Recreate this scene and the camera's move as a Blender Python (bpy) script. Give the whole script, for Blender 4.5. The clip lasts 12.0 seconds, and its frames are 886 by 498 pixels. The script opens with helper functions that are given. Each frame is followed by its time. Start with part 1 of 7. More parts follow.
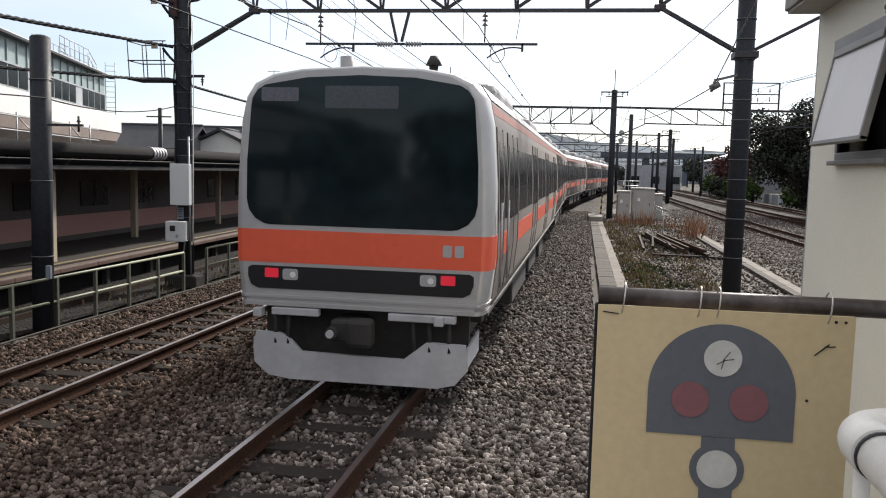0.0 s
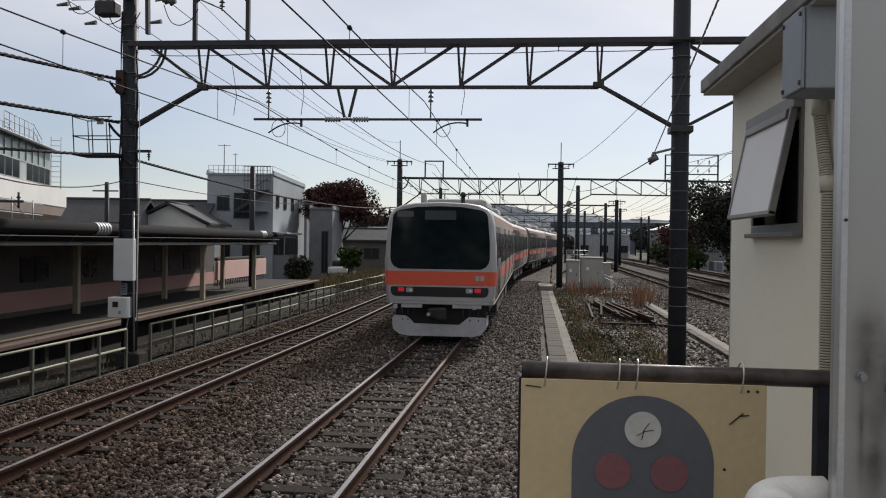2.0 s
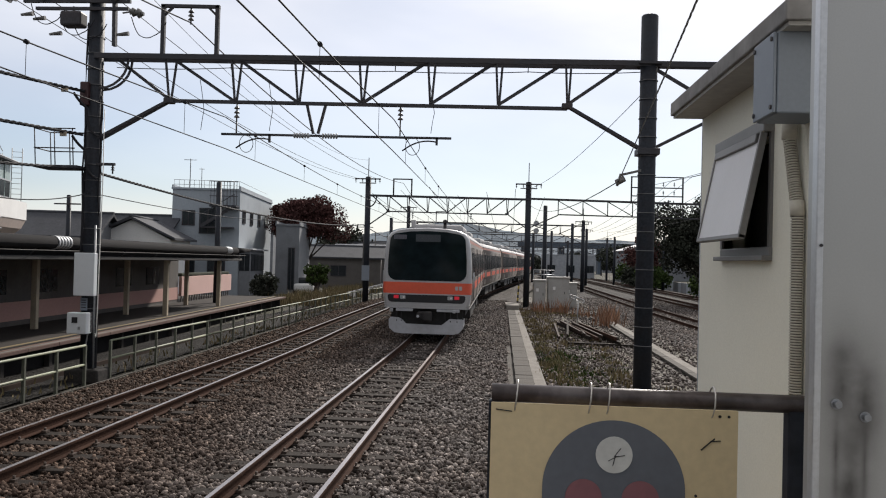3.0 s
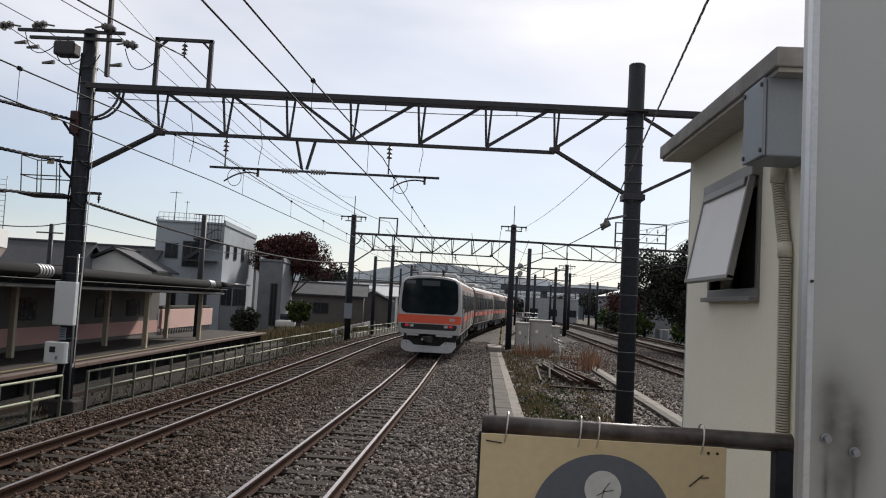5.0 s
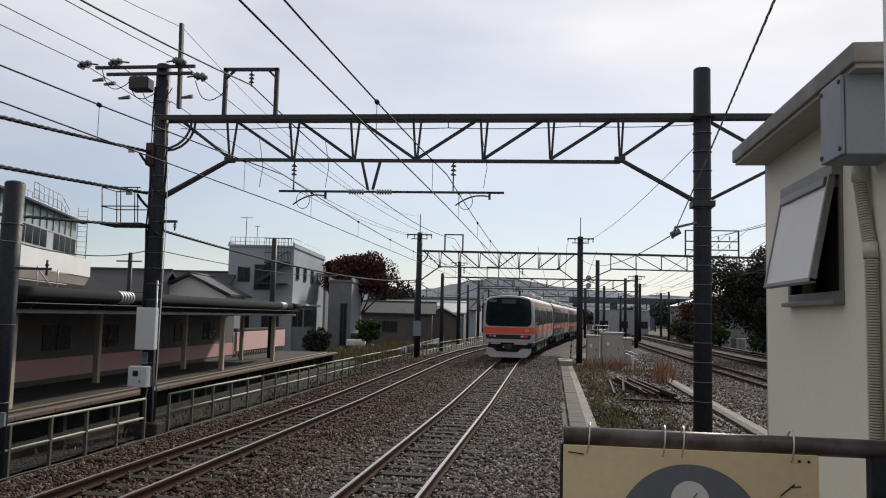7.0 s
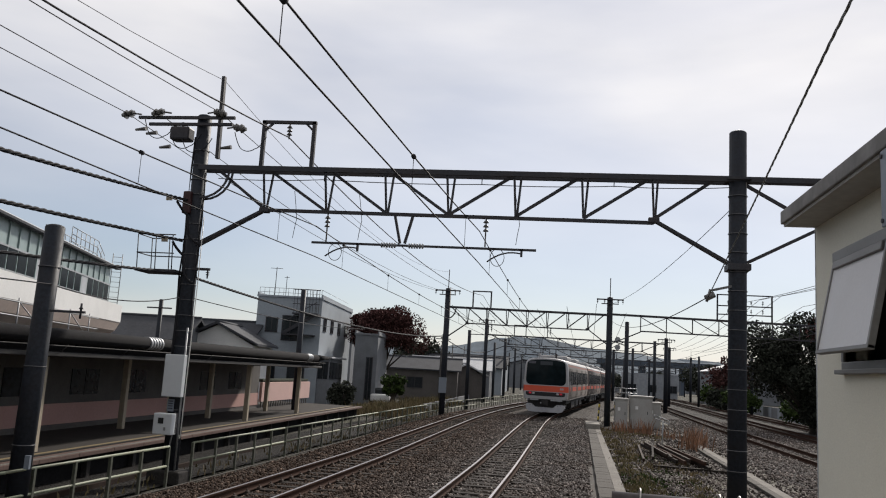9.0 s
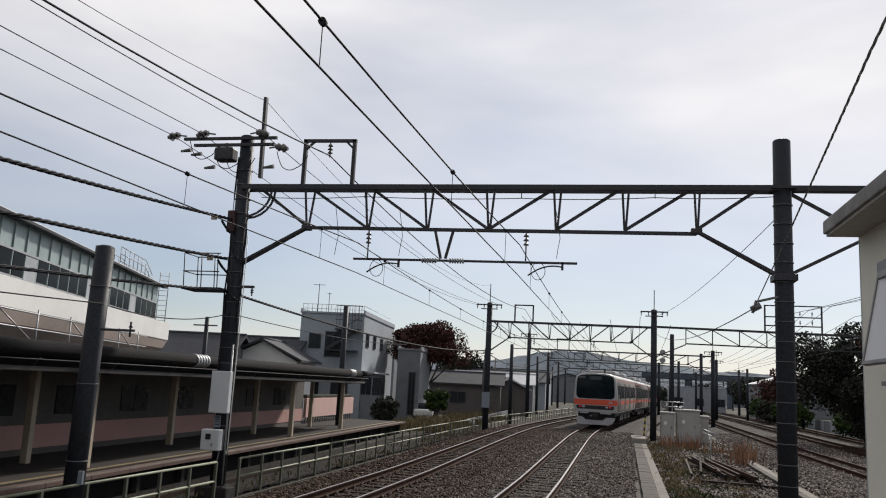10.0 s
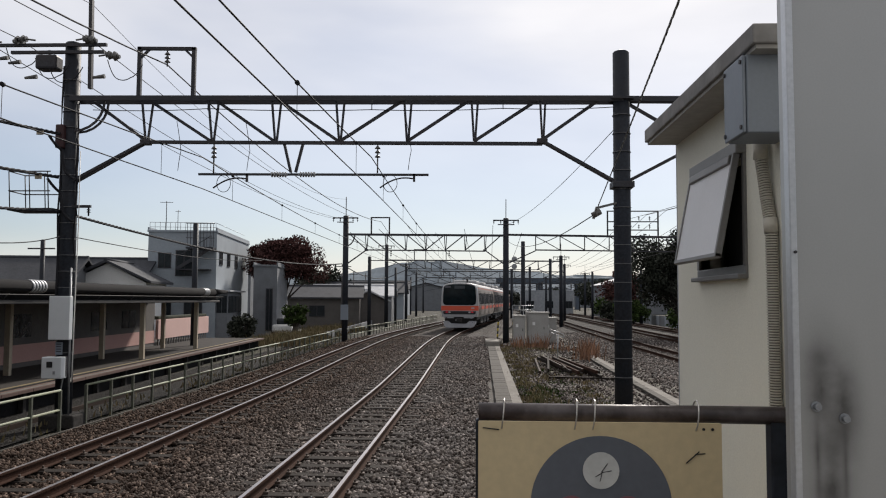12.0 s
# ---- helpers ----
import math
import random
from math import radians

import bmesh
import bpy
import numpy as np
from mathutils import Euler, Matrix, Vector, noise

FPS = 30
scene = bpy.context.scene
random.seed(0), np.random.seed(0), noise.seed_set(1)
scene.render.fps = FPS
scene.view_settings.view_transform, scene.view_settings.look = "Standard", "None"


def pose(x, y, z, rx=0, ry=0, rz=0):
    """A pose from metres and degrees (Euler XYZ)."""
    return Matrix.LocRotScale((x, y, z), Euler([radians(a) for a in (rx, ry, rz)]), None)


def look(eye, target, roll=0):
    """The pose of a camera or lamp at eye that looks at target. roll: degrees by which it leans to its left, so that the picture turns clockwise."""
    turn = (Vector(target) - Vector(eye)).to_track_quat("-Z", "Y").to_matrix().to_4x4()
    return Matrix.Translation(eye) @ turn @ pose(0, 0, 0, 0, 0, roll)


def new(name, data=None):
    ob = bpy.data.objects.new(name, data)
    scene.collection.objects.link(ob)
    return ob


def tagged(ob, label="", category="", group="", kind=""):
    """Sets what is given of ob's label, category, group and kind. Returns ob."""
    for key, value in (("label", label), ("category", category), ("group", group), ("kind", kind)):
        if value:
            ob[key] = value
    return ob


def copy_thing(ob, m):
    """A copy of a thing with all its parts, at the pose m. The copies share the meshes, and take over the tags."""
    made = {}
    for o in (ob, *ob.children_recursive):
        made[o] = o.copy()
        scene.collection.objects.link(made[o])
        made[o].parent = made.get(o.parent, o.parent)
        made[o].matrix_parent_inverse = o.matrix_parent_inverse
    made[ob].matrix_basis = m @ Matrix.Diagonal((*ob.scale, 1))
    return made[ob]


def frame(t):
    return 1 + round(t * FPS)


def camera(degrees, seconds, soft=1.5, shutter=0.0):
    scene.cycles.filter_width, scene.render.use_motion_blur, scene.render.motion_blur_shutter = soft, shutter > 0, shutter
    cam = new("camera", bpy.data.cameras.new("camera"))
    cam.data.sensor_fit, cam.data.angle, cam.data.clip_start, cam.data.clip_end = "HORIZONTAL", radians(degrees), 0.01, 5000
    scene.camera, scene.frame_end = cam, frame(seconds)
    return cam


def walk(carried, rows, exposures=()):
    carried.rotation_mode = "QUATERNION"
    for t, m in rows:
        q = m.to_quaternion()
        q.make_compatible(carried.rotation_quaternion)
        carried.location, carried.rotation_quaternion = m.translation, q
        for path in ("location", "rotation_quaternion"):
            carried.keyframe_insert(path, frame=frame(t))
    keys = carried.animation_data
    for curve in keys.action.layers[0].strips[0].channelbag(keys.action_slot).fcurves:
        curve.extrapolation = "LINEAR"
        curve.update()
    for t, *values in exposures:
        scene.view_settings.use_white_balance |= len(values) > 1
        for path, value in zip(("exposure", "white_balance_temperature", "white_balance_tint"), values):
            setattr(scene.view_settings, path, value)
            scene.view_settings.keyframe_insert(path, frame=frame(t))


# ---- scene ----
cam = camera(57.8, 12.0, soft=1.1)
PATH = [
    (0, (-0.128, 0.213, 2.534), (-0.449, 2.178, 2.341), 1.4),
    (0.5, (-0.106, 0.22, 2.565), (-0.332, 2.204, 2.445), 1.1),
    (1, (-0.058, 0.22, 2.575), (-0.314, 2.203, 2.513), 0.8),
    (1.5, (-0.017, 0.169, 2.579), (-0.239, 2.156, 2.555), 0.7),
    (2, (-0.02, 0.172, 2.562), (-0.23, 2.161, 2.547), 0.8),
    (2.5, (-0.038, 0.21, 2.548), (-0.228, 2.201, 2.53), 1.3),
    (3, (-0.036, 0.225, 2.568), (-0.166, 2.221, 2.6), 1.5),
    (3.2, (-0.022, 0.225, 2.577), (-0.133, 2.22, 2.649), 1.5),
    (5, (-0.072, 0.198, 2.528), (-0.165, 2.191, 2.663), 3.1),
    (5.5, (-0.081, 0.191, 2.535), (-0.191, 2.184, 2.665), 2.6),
    (6, (-0.068, 0.202, 2.527), (-0.202, 2.194, 2.657), 2.4),
    (6.5, (-0.099, 0.21, 2.508), (-0.303, 2.194, 2.658), 1.6),
    (6.7, (-0.102, 0.16, 2.518), (-0.346, 2.138, 2.676), 1.0),
    (8.3, (-0.089, 0.26, 2.512), (-0.353, 2.227, 2.759), 3.5),
    (8.5, (-0.114, 0.23, 2.493), (-0.357, 2.197, 2.759), 4.3),
    (9, (-0.178, 0.22, 2.504), (-0.507, 2.169, 2.808), 3.4),
    (9.5, (-0.183, 0.225, 2.515), (-0.647, 2.142, 2.847), 2.7),
    (10, (-0.159, 0.165, 2.502), (-0.589, 2.09, 2.836), 3.0),
    (10.5, (-0.113, 0.215, 2.523), (-0.386, 2.171, 2.841), 3.2),
    (11, (-0.076, 0.227, 2.527), (-0.201, 2.2, 2.83), 2.4),
    (11.5, (-0.059, 0.197, 2.515), (-0.154, 2.181, 2.745), 1.2),
    (12, (-0.053, 0.185, 2.506), (-0.13, 2.179, 2.634), 0.3),
]
walk(cam, [(t, look(eye, target, roll)) for t, eye, target, roll in PATH],
     [(0.0, 0.88), (0.3, 0.74), (0.6, 0.55), (1.0, 0.22), (1.5, 0.16), (2.5, 0.22), (3.0, 0.42), (5.0, 0.33), (6.7, 0.22), (8.5, 0.16), (11.0, 0.12), (12.0, 0.22)])
# ---- world, sun, exposure ----
world = bpy.data.worlds.new("world")
scene.world = world
world.use_nodes = True
wn, wl = world.node_tree.nodes, world.node_tree.links
wn.clear()


def wnode(kind, **inputs):
    n = wn.new(kind)
    for k, v in inputs.items():
        n.inputs[k].default_value = v
    return n


w_out, w_bg, w_sky = wn.new("ShaderNodeOutputWorld"), wn.new("ShaderNodeBackground"), wn.new("ShaderNodeTexSky")
w_sky.sky_type, w_sky.sun_disc = "NISHITA", False
w_sky.air_density, w_sky.dust_density, w_sky.ozone_density = 1.0, 0.4, 2.0
w_sky.sun_elevation, w_sky.sun_rotation = radians(34), radians(15)
w_co, w_map = wn.new("ShaderNodeTexCoord"), wn.new("ShaderNodeMapping")
w_map.inputs["Scale"].default_value = (1.2, 1.2, 4.2)
w_map.inputs["Rotation"].default_value = (radians(4), radians(8), 0)
w_noise = wn.new("ShaderNodeTexNoise")
w_noise.inputs["Scale"].default_value, w_noise.inputs["Detail"].default_value, w_noise.inputs["Roughness"].default_value = 1.1, 5.0, 0.45
w_noise.inputs["Distortion"].default_value = 0.25
w_cover = wn.new("ShaderNodeValToRGB")
w_cover.color_ramp.elements[0].position, w_cover.color_ramp.elements[0].color = 0.30, (0.45, 0.45, 0.45, 1)
w_cover.color_ramp.elements[1].position, w_cover.color_ramp.elements[1].color = 0.62, (1, 1, 1, 1)
w_noise2 = wn.new("ShaderNodeTexNoise")
w_noise2.inputs["Scale"].default_value, w_noise2.inputs["Detail"].default_value = 1.5, 5.0
w_tone = wn.new("ShaderNodeValToRGB")
w_tone.color_ramp.elements[0].position, w_tone.color_ramp.elements[0].color = 0.34, (0.71, 0.70, 0.715, 1)
w_tone.color_ramp.elements[1].position, w_tone.color_ramp.elements[1].color = 0.64, (0.95, 0.915, 0.895, 1)
w_scale = wn.new("ShaderNodeMix")
w_scale.data_type, w_scale.blend_type = "RGBA", "MULTIPLY"
w_scale.inputs["Factor"].default_value = 1.0
w_scale.inputs["B"].default_value = (0.061, 0.0612, 0.066, 1)
w_mix = wn.new("ShaderNodeMix")
w_mix.data_type = "RGBA"
wl.new(w_co.outputs["Generated"], w_map.inputs["Vector"])
wl.new(w_map.outputs["Vector"], w_noise.inputs["Vector"])
wl.new(w_map.outputs["Vector"], w_noise2.inputs["Vector"])
wl.new(w_noise.outputs["Fac"], w_cover.inputs["Fac"])
wl.new(w_noise2.outputs["Fac"], w_tone.inputs["Fac"])
wl.new(w_sky.outputs["Color"], w_scale.inputs["A"])
# clearer, bluer air low over the horizon
w_sep = wn.new("ShaderNodeSeparateXYZ")
wl.new(w_co.outputs["Generated"], w_sep.inputs["Vector"])
w_low = wn.new("ShaderNodeMapRange")
w_low.interpolation_type = "SMOOTHSTEP"
w_low.inputs["From Min"].default_value, w_low.inputs["From Max"].default_value = 0.03, 0.42
w_low.inputs["To Min"].default_value, w_low.inputs["To Max"].default_value = 0.21, 0.9
wl.new(w_sep.outputs["Z"], w_low.inputs["Value"])
w_thin = wn.new("ShaderNodeMath")
w_thin.operation = "MULTIPLY"
wl.new(w_cover.outputs["Color"], w_thin.inputs[0])
wl.new(w_low.outputs["Result"], w_thin.inputs[1])
wl.new(w_thin.outputs["Value"], w_mix.inputs["Factor"])
wl.new(w_scale.outputs["Result"], w_mix.inputs["A"])
wl.new(w_tone.outputs["Color"], w_mix.inputs["B"])
# the cloud layer is brighter towards the veiled sun and dims away from it
w_dot = wn.new("ShaderNodeVectorMath")
w_dot.operation = "DOT_PRODUCT"
w_dot.inputs[1].default_value = (math.sin(radians(15)) * math.cos(radians(34)), math.cos(radians(15)) * math.cos(radians(34)), math.sin(radians(34)))
wl.new(w_co.outputs["Generated"], w_dot.inputs[0])
w_fall = wn.new("ShaderNodeMapRange")
w_fall.interpolation_type = "SMOOTHSTEP"
w_fall.inputs["From Min"].default_value, w_fall.inputs["From Max"].default_value = -0.7, 0.95
w_fall.inputs["To Min"].default_value, w_fall.inputs["To Max"].default_value = 0.74, 1.06
wl.new(w_dot.outputs["Value"], w_fall.inputs["Value"])
w_veil = wn.new("ShaderNodeMix")
w_veil.data_type, w_veil.blend_type = "RGBA", "MULTIPLY"
w_veil.inputs["Factor"].default_value = 1.0
wl.new(w_mix.outputs["Result"], w_veil.inputs["A"])
wl.new(w_fall.outputs["Result"], w_veil.inputs["B"])
# pale warm haze lying on the horizon
w_haze = wn.new("ShaderNodeMapRange")
w_haze.interpolation_type = "SMOOTHSTEP"
w_haze.inputs["From Min"].default_value, w_haze.inputs["From Max"].default_value = 0.0, 0.085
w_haze.inputs["To Min"].default_value, w_haze.inputs["To Max"].default_value = 0.75, 0.0
wl.new(w_sep.outputs["Z"], w_haze.inputs["Value"])
w_pale = wn.new("ShaderNodeMix")
w_pale.data_type = "RGBA"
w_pale.inputs["B"].default_value = (0.74, 0.725, 0.735, 1)
wl.new(w_haze.outputs["Result"], w_pale.inputs["Factor"])
wl.new(w_veil.outputs["Result"], w_pale.inputs["A"])
wl.new(w_pale.outputs["Result"], w_bg.inputs["Color"])
w_bg.inputs["Strength"].default_value = 1.0
wl.new(w_bg.outputs["Background"], w_out.inputs["Surface"])

sun = new("sun", bpy.data.lights.new("sun", "SUN"))
sun.data.energy, sun.data.angle, sun.data.color = 3.8, radians(4), (1.0, 0.93, 0.85)
sun.matrix_world = look((0, 0, 50), (0 - 50 * math.sin(radians(15)), 0 - 50 * math.cos(radians(15)), 50 - 50 * math.tan(radians(34))))


# ---- materials ----
def mat(name, color, rough=0.7, metal=0.0, grain=20.0, vary=0.25, stain=0.25, stain_scale=1.2, bump=0.15, stain_color=None, spec=0.5, island=0.0, coat=0.0, rough_vary=0.15):
    """A surface with grain, larger stains and fine relief, at the scale of metres."""
    m = bpy.data.materials.new(name)
    m.use_nodes = True
    n, l = m.node_tree.nodes, m.node_tree.links
    b = n["Principled BSDF"]
    b.inputs["Metallic"].default_value = metal
    b.inputs["Specular IOR Level"].default_value = spec
    b.inputs["Coat Weight"].default_value = coat
    co = n.new("ShaderNodeTexCoord")
    fine, big = n.new("ShaderNodeTexNoise"), n.new("ShaderNodeTexNoise")
    fine.inputs["Scale"].default_value, fine.inputs["Detail"].default_value = grain, 6
    big.inputs["Scale"].default_value, big.inputs["Detail"].default_value, big.inputs["Roughness"].default_value = stain_scale, 5, 0.6
    l.new(co.outputs["Object"], fine.inputs["Vector"])
    l.new(co.outputs["Object"], big.inputs["Vector"])
    r1 = n.new("ShaderNodeMapRange")
    r1.inputs["From Min"].default_value, r1.inputs["From Max"].default_value = 0.3, 0.7
    r1.inputs["To Min"].default_value, r1.inputs["To Max"].default_value = 1 - vary, 1 + vary
    l.new(fine.outputs["Fac"], r1.inputs["Value"])
    m1 = n.new("ShaderNodeMix")
    m1.data_type, m1.blend_type = "RGBA", "MULTIPLY"
    m1.inputs["Factor"].default_value = 1
    m1.inputs["A"].default_value = (*color, 1)
    l.new(r1.outputs["Result"], m1.inputs["B"])
    r2 = n.new("ShaderNodeMapRange")
    r2.inputs["From Min"].default_value, r2.inputs["From Max"].default_value = 0.42, 0.72
    r2.inputs["To Min"].default_value, r2.inputs["To Max"].default_value = 0, stain
    l.new(big.outputs["Fac"], r2.inputs["Value"])
    m2 = n.new("ShaderNodeMix")
    m2.data_type = "RGBA"
    l.new(r2.outputs["Result"], m2.inputs["Factor"])
    l.new(m1.outputs["Result"], m2.inputs["A"])
    sc = stain_color or tuple(c * 0.45 for c in color)
    m2.inputs["B"].default_value = (*sc, 1)
    last = m2
    if island:
        geo = n.new("ShaderNodeNewGeometry")
        r3 = n.new("ShaderNodeMapRange")
        r3.inputs["To Min"].default_value, r3.inputs["To Max"].default_value = 1 - island, 1 + island
        l.new(geo.outputs["Random Per Island"], r3.inputs["Value"])
        m3 = n.new("ShaderNodeMix")
        m3.data_type, m3.blend_type = "RGBA", "MULTIPLY"
        m3.inputs["Factor"].default_value = 1
        l.new(last.outputs["Result"], m3.inputs["A"])
        l.new(r3.outputs["Result"], m3.inputs["B"])
        last = m3
    l.new(last.outputs["Result"], b.inputs["Base Color"])
    r4 = n.new("ShaderNodeMapRange")
    r4.inputs["To Min"].default_value, r4.inputs["To Max"].default_value = max(0.03, rough - rough_vary), min(1, rough + rough_vary)
    l.new(fine.outputs["Fac"], r4.inputs["Value"])
    l.new(r4.outputs["Result"], b.inputs["Roughness"])
    if bump:
        bp = n.new("ShaderNodeBump")
        bp.inputs["Strength"].default_value, bp.inputs["Distance"].default_value = bump, 0.02
        l.new(fine.outputs["Fac"], bp.inputs["Height"])
        l.new(bp.outputs["Normal"], b.inputs["Normal"])
    return m


def add_rust(m, x_from, x_to, color, amount):
    """Brown brake dust that thickens from one x to another, in uneven drifts."""
    n, l = m.node_tree.nodes, m.node_tree.links
    b = n["Principled BSDF"]
    was = b.inputs["Base Color"].links[0].from_socket
    co, sep, drift = n.new("ShaderNodeTexCoord"), n.new("ShaderNodeSeparateXYZ"), n.new("ShaderNodeTexNoise")
    drift.inputs["Scale"].default_value, drift.inputs["Detail"].default_value = 0.7, 5
    l.new(co.outputs["Object"], sep.inputs["Vector"])
    l.new(co.outputs["Object"], drift.inputs["Vector"])
    wob = n.new("ShaderNodeMath")
    wob.operation = "MULTIPLY_ADD"
    wob.inputs[1].default_value, wob.inputs[2].default_value = 3.0, -1.5
    l.new(drift.outputs["Fac"], wob.inputs[0])
    add = n.new("ShaderNodeMath")
    l.new(sep.outputs["X"], add.inputs[0])
    l.new(wob.outputs["Value"], add.inputs[1])
    rng = n.new("ShaderNodeMapRange")
    rng.interpolation_type = "SMOOTHSTEP"
    rng.inputs["From Min"].default_value, rng.inputs["From Max"].default_value = x_from, x_to
    rng.inputs["To Max"].default_value = amount
    l.new(add.outputs["Value"], rng.inputs["Value"])
    mix = n.new("ShaderNodeMix")
    mix.data_type, mix.blend_type = "RGBA", "MULTIPLY"
    l.new(rng.outputs["Result"], mix.inputs["Factor"])
    l.new(was, mix.inputs["A"])
    mix.inputs["B"].default_value = (*color, 1)
    l.new(mix.outputs["Result"], b.inputs["Base Color"])


def gravel(name, dark, light, size, tint, tint_amount, patch=0.25, rust=None):
    """Loose stones by cell noise, with brown and pale patches."""
    m = bpy.data.materials.new(name)
    m.use_nodes = True
    n, l = m.node_tree.nodes, m.node_tree.links
    b = n["Principled BSDF"]
    b.inputs["Roughness"].default_value = 0.95
    b.inputs["Specular IOR Level"].default_value = 0.25
    co = n.new("ShaderNodeTexCoord")
    v, big = n.new("ShaderNodeTexVoronoi"), n.new("ShaderNodeTexNoise")
    v.inputs["Scale"].default_value = 1.0 / size
    big.inputs["Scale"].default_value, big.inputs["Detail"].default_value = patch, 7
    l.new(co.outputs["Object"], v.inputs["Vector"])
    l.new(co.outputs["Object"], big.inputs["Vector"])
    sep = n.new("ShaderNodeSeparateColor")
    l.new(v.outputs["Color"], sep.inputs["Color"])
    ramp = n.new("ShaderNodeValToRGB")
    ramp.color_ramp.elements[0].color, ramp.color_ramp.elements[1].color = (*dark, 1), (*light, 1)
    l.new(sep.outputs["Red"], ramp.inputs["Fac"])
    rng = n.new("ShaderNodeMapRange")
    rng.inputs["From Min"].default_value, rng.inputs["From Max"].default_value = 0.4, 0.68
    rng.inputs["To Max"].default_value = tint_amount
    l.new(big.outputs["Fac"], rng.inputs["Value"])
    mix = n.new("ShaderNodeMix")
    mix.data_type = "RGBA"
    l.new(rng.outputs["Result"], mix.inputs["Factor"])
    l.new(ramp.outputs["Color"], mix.inputs["A"])
    mix.inputs["B"].default_value = (*tint, 1)
    l.new(mix.outputs["Result"], b.inputs["Base Color"])
    if rust:
        add_rust(m, *rust)
    bp = n.new("ShaderNodeBump")
    bp.invert = True
    bp.inputs["Strength"].default_value, bp.inputs["Distance"].default_value = 1.0, size * 0.9
    l.new(v.outputs["Distance"], bp.inputs["Height"])
    l.new(bp.outputs["Normal"], b.inputs["Normal"])
    return m


def glow(name, color, strength, base=(0.1, 0.1, 0.1)):
    m = bpy.data.materials.new(name)
    m.use_nodes = True
    b = m.node_tree.nodes["Principled BSDF"]
    b.inputs["Base Color"].default_value = (*base, 1)
    b.inputs["Emission Color"].default_value = (*color, 1)
    b.inputs["Emission Strength"].default_value = strength
    b.inputs["Roughness"].default_value = 0.3
    return m


M_ballast = gravel("ballast", (0.025, 0.021, 0.018), (0.104, 0.093, 0.086), 0.055, (0.078, 0.064, 0.053), 0.5, rust=(-2.2, -5.6, (0.57, 0.465, 0.395), 0.8))
M_ground = gravel("dirt", (0.03, 0.028, 0.022), (0.10, 0.093, 0.082), 0.07, (0.055, 0.055, 0.032), 0.7, 0.3)
M_ballast_far = gravel("ballast_far", (0.014, 0.013, 0.012), (0.062, 0.057, 0.054), 0.075, (0.05, 0.042, 0.036), 0.5)
M_yard = gravel("yard_gravel", (0.06, 0.056, 0.047), (0.25, 0.235, 0.21), 0.06, (0.12, 0.11, 0.065), 0.6, 0.6)
# near black: the shade beside the platform is put into this ballast colour
M_ditch = gravel("ballast_shade", (0.003, 0.003, 0.002), (0.015, 0.012, 0.010), 0.055, (0.007, 0.005, 0.004), 0.6)
M_stone = mat("stone", (0.142, 0.131, 0.127), 0.9, grain=60, vary=0.3, stain=0.35, stain_scale=0.35, stain_color=(0.10, 0.066, 0.045), bump=0.3, spec=0.1)


def speckle(m, stops):
    """Gives each loose piece of a material its own tone."""
    n, l = m.node_tree.nodes, m.node_tree.links
    b = n["Principled BSDF"]
    was = b.inputs["Base Color"].links[0].from_socket
    geo, ramp, mix = n.new("ShaderNodeNewGeometry"), n.new("ShaderNodeValToRGB"), n.new("ShaderNodeMix")
    e = ramp.color_ramp.elements
    e[0].position, e[0].color = stops[0][0], (*stops[0][1], 1)
    e[1].position, e[1].color = stops[-1][0], (*stops[-1][1], 1)
    for at, c in stops[1:-1]:
        e.new(at).color = (*c, 1)
    mix.data_type, mix.blend_type = "RGBA", "MULTIPLY"
    mix.inputs["Factor"].default_value = 1
    l.new(geo.outputs["Random Per Island"], ramp.inputs["Fac"])
    l.new(was, mix.inputs["A"])
    l.new(ramp.outputs["Color"], mix.inputs["B"])
    l.new(mix.outputs["Result"], b.inputs["Base Color"])


add_rust(M_stone, -2.2, -5.6, (0.57, 0.465, 0.395), 1.0)
speckle(M_stone, ((0.0, (0.24, 0.20, 0.18)), (0.35, (0.66, 0.61, 0.57)), (0.7, (1.2, 1.17, 1.15)), (0.9, (1.8, 1.72, 1.63)), (1.0, (2.9, 2.85, 2.75))))
M_rail = mat("rail_rust", (0.045, 0.024, 0.017), 0.95, grain=40, vary=0.4, stain=0.5, stain_color=(0.03, 0.018, 0.014), spec=0.06)
M_railtop = mat("rail_polished", (0.36, 0.33, 0.325), 0.36, 1.0, grain=30, vary=0.1, stain=0.15, bump=0.02)
M_railold = mat("rail_old", (0.036, 0.024, 0.019), 0.8, grain=40, vary=0.4, stain=0.4, spec=0.1)
M_sleeper = mat("sleeper", (0.028, 0.023, 0.020), 0.92, grain=25, vary=0.4, stain=0.6, stain_scale=3, stain_color=(0.02, 0.016, 0.013), bump=0.4, spec=0.1)
M_sleeper_c = mat("sleeper_concrete", (0.033, 0.028, 0.025), 0.92, grain=25, vary=0.3, stain=0.6, stain_scale=3, stain_color=(0.024, 0.02, 0.017), bump=0.3, spec=0.1)
M_iron = mat("clip_iron", (0.07, 0.05, 0.04), 0.7, 0.3, grain=60, vary=0.3)
M_steel = mat("painted_steel", (0.042, 0.043, 0.050), 0.55, grain=35, vary=0.3, stain=0.35, stain_color=(0.075, 0.05, 0.04), bump=0.08, spec=0.25)
M_pole = mat("pole_steel", (0.021, 0.025, 0.033), 0.6, grain=18, vary=0.35, stain=0.4, stain_scale=2.5, stain_color=(0.035, 0.030, 0.030), bump=0.1, spec=0.2)
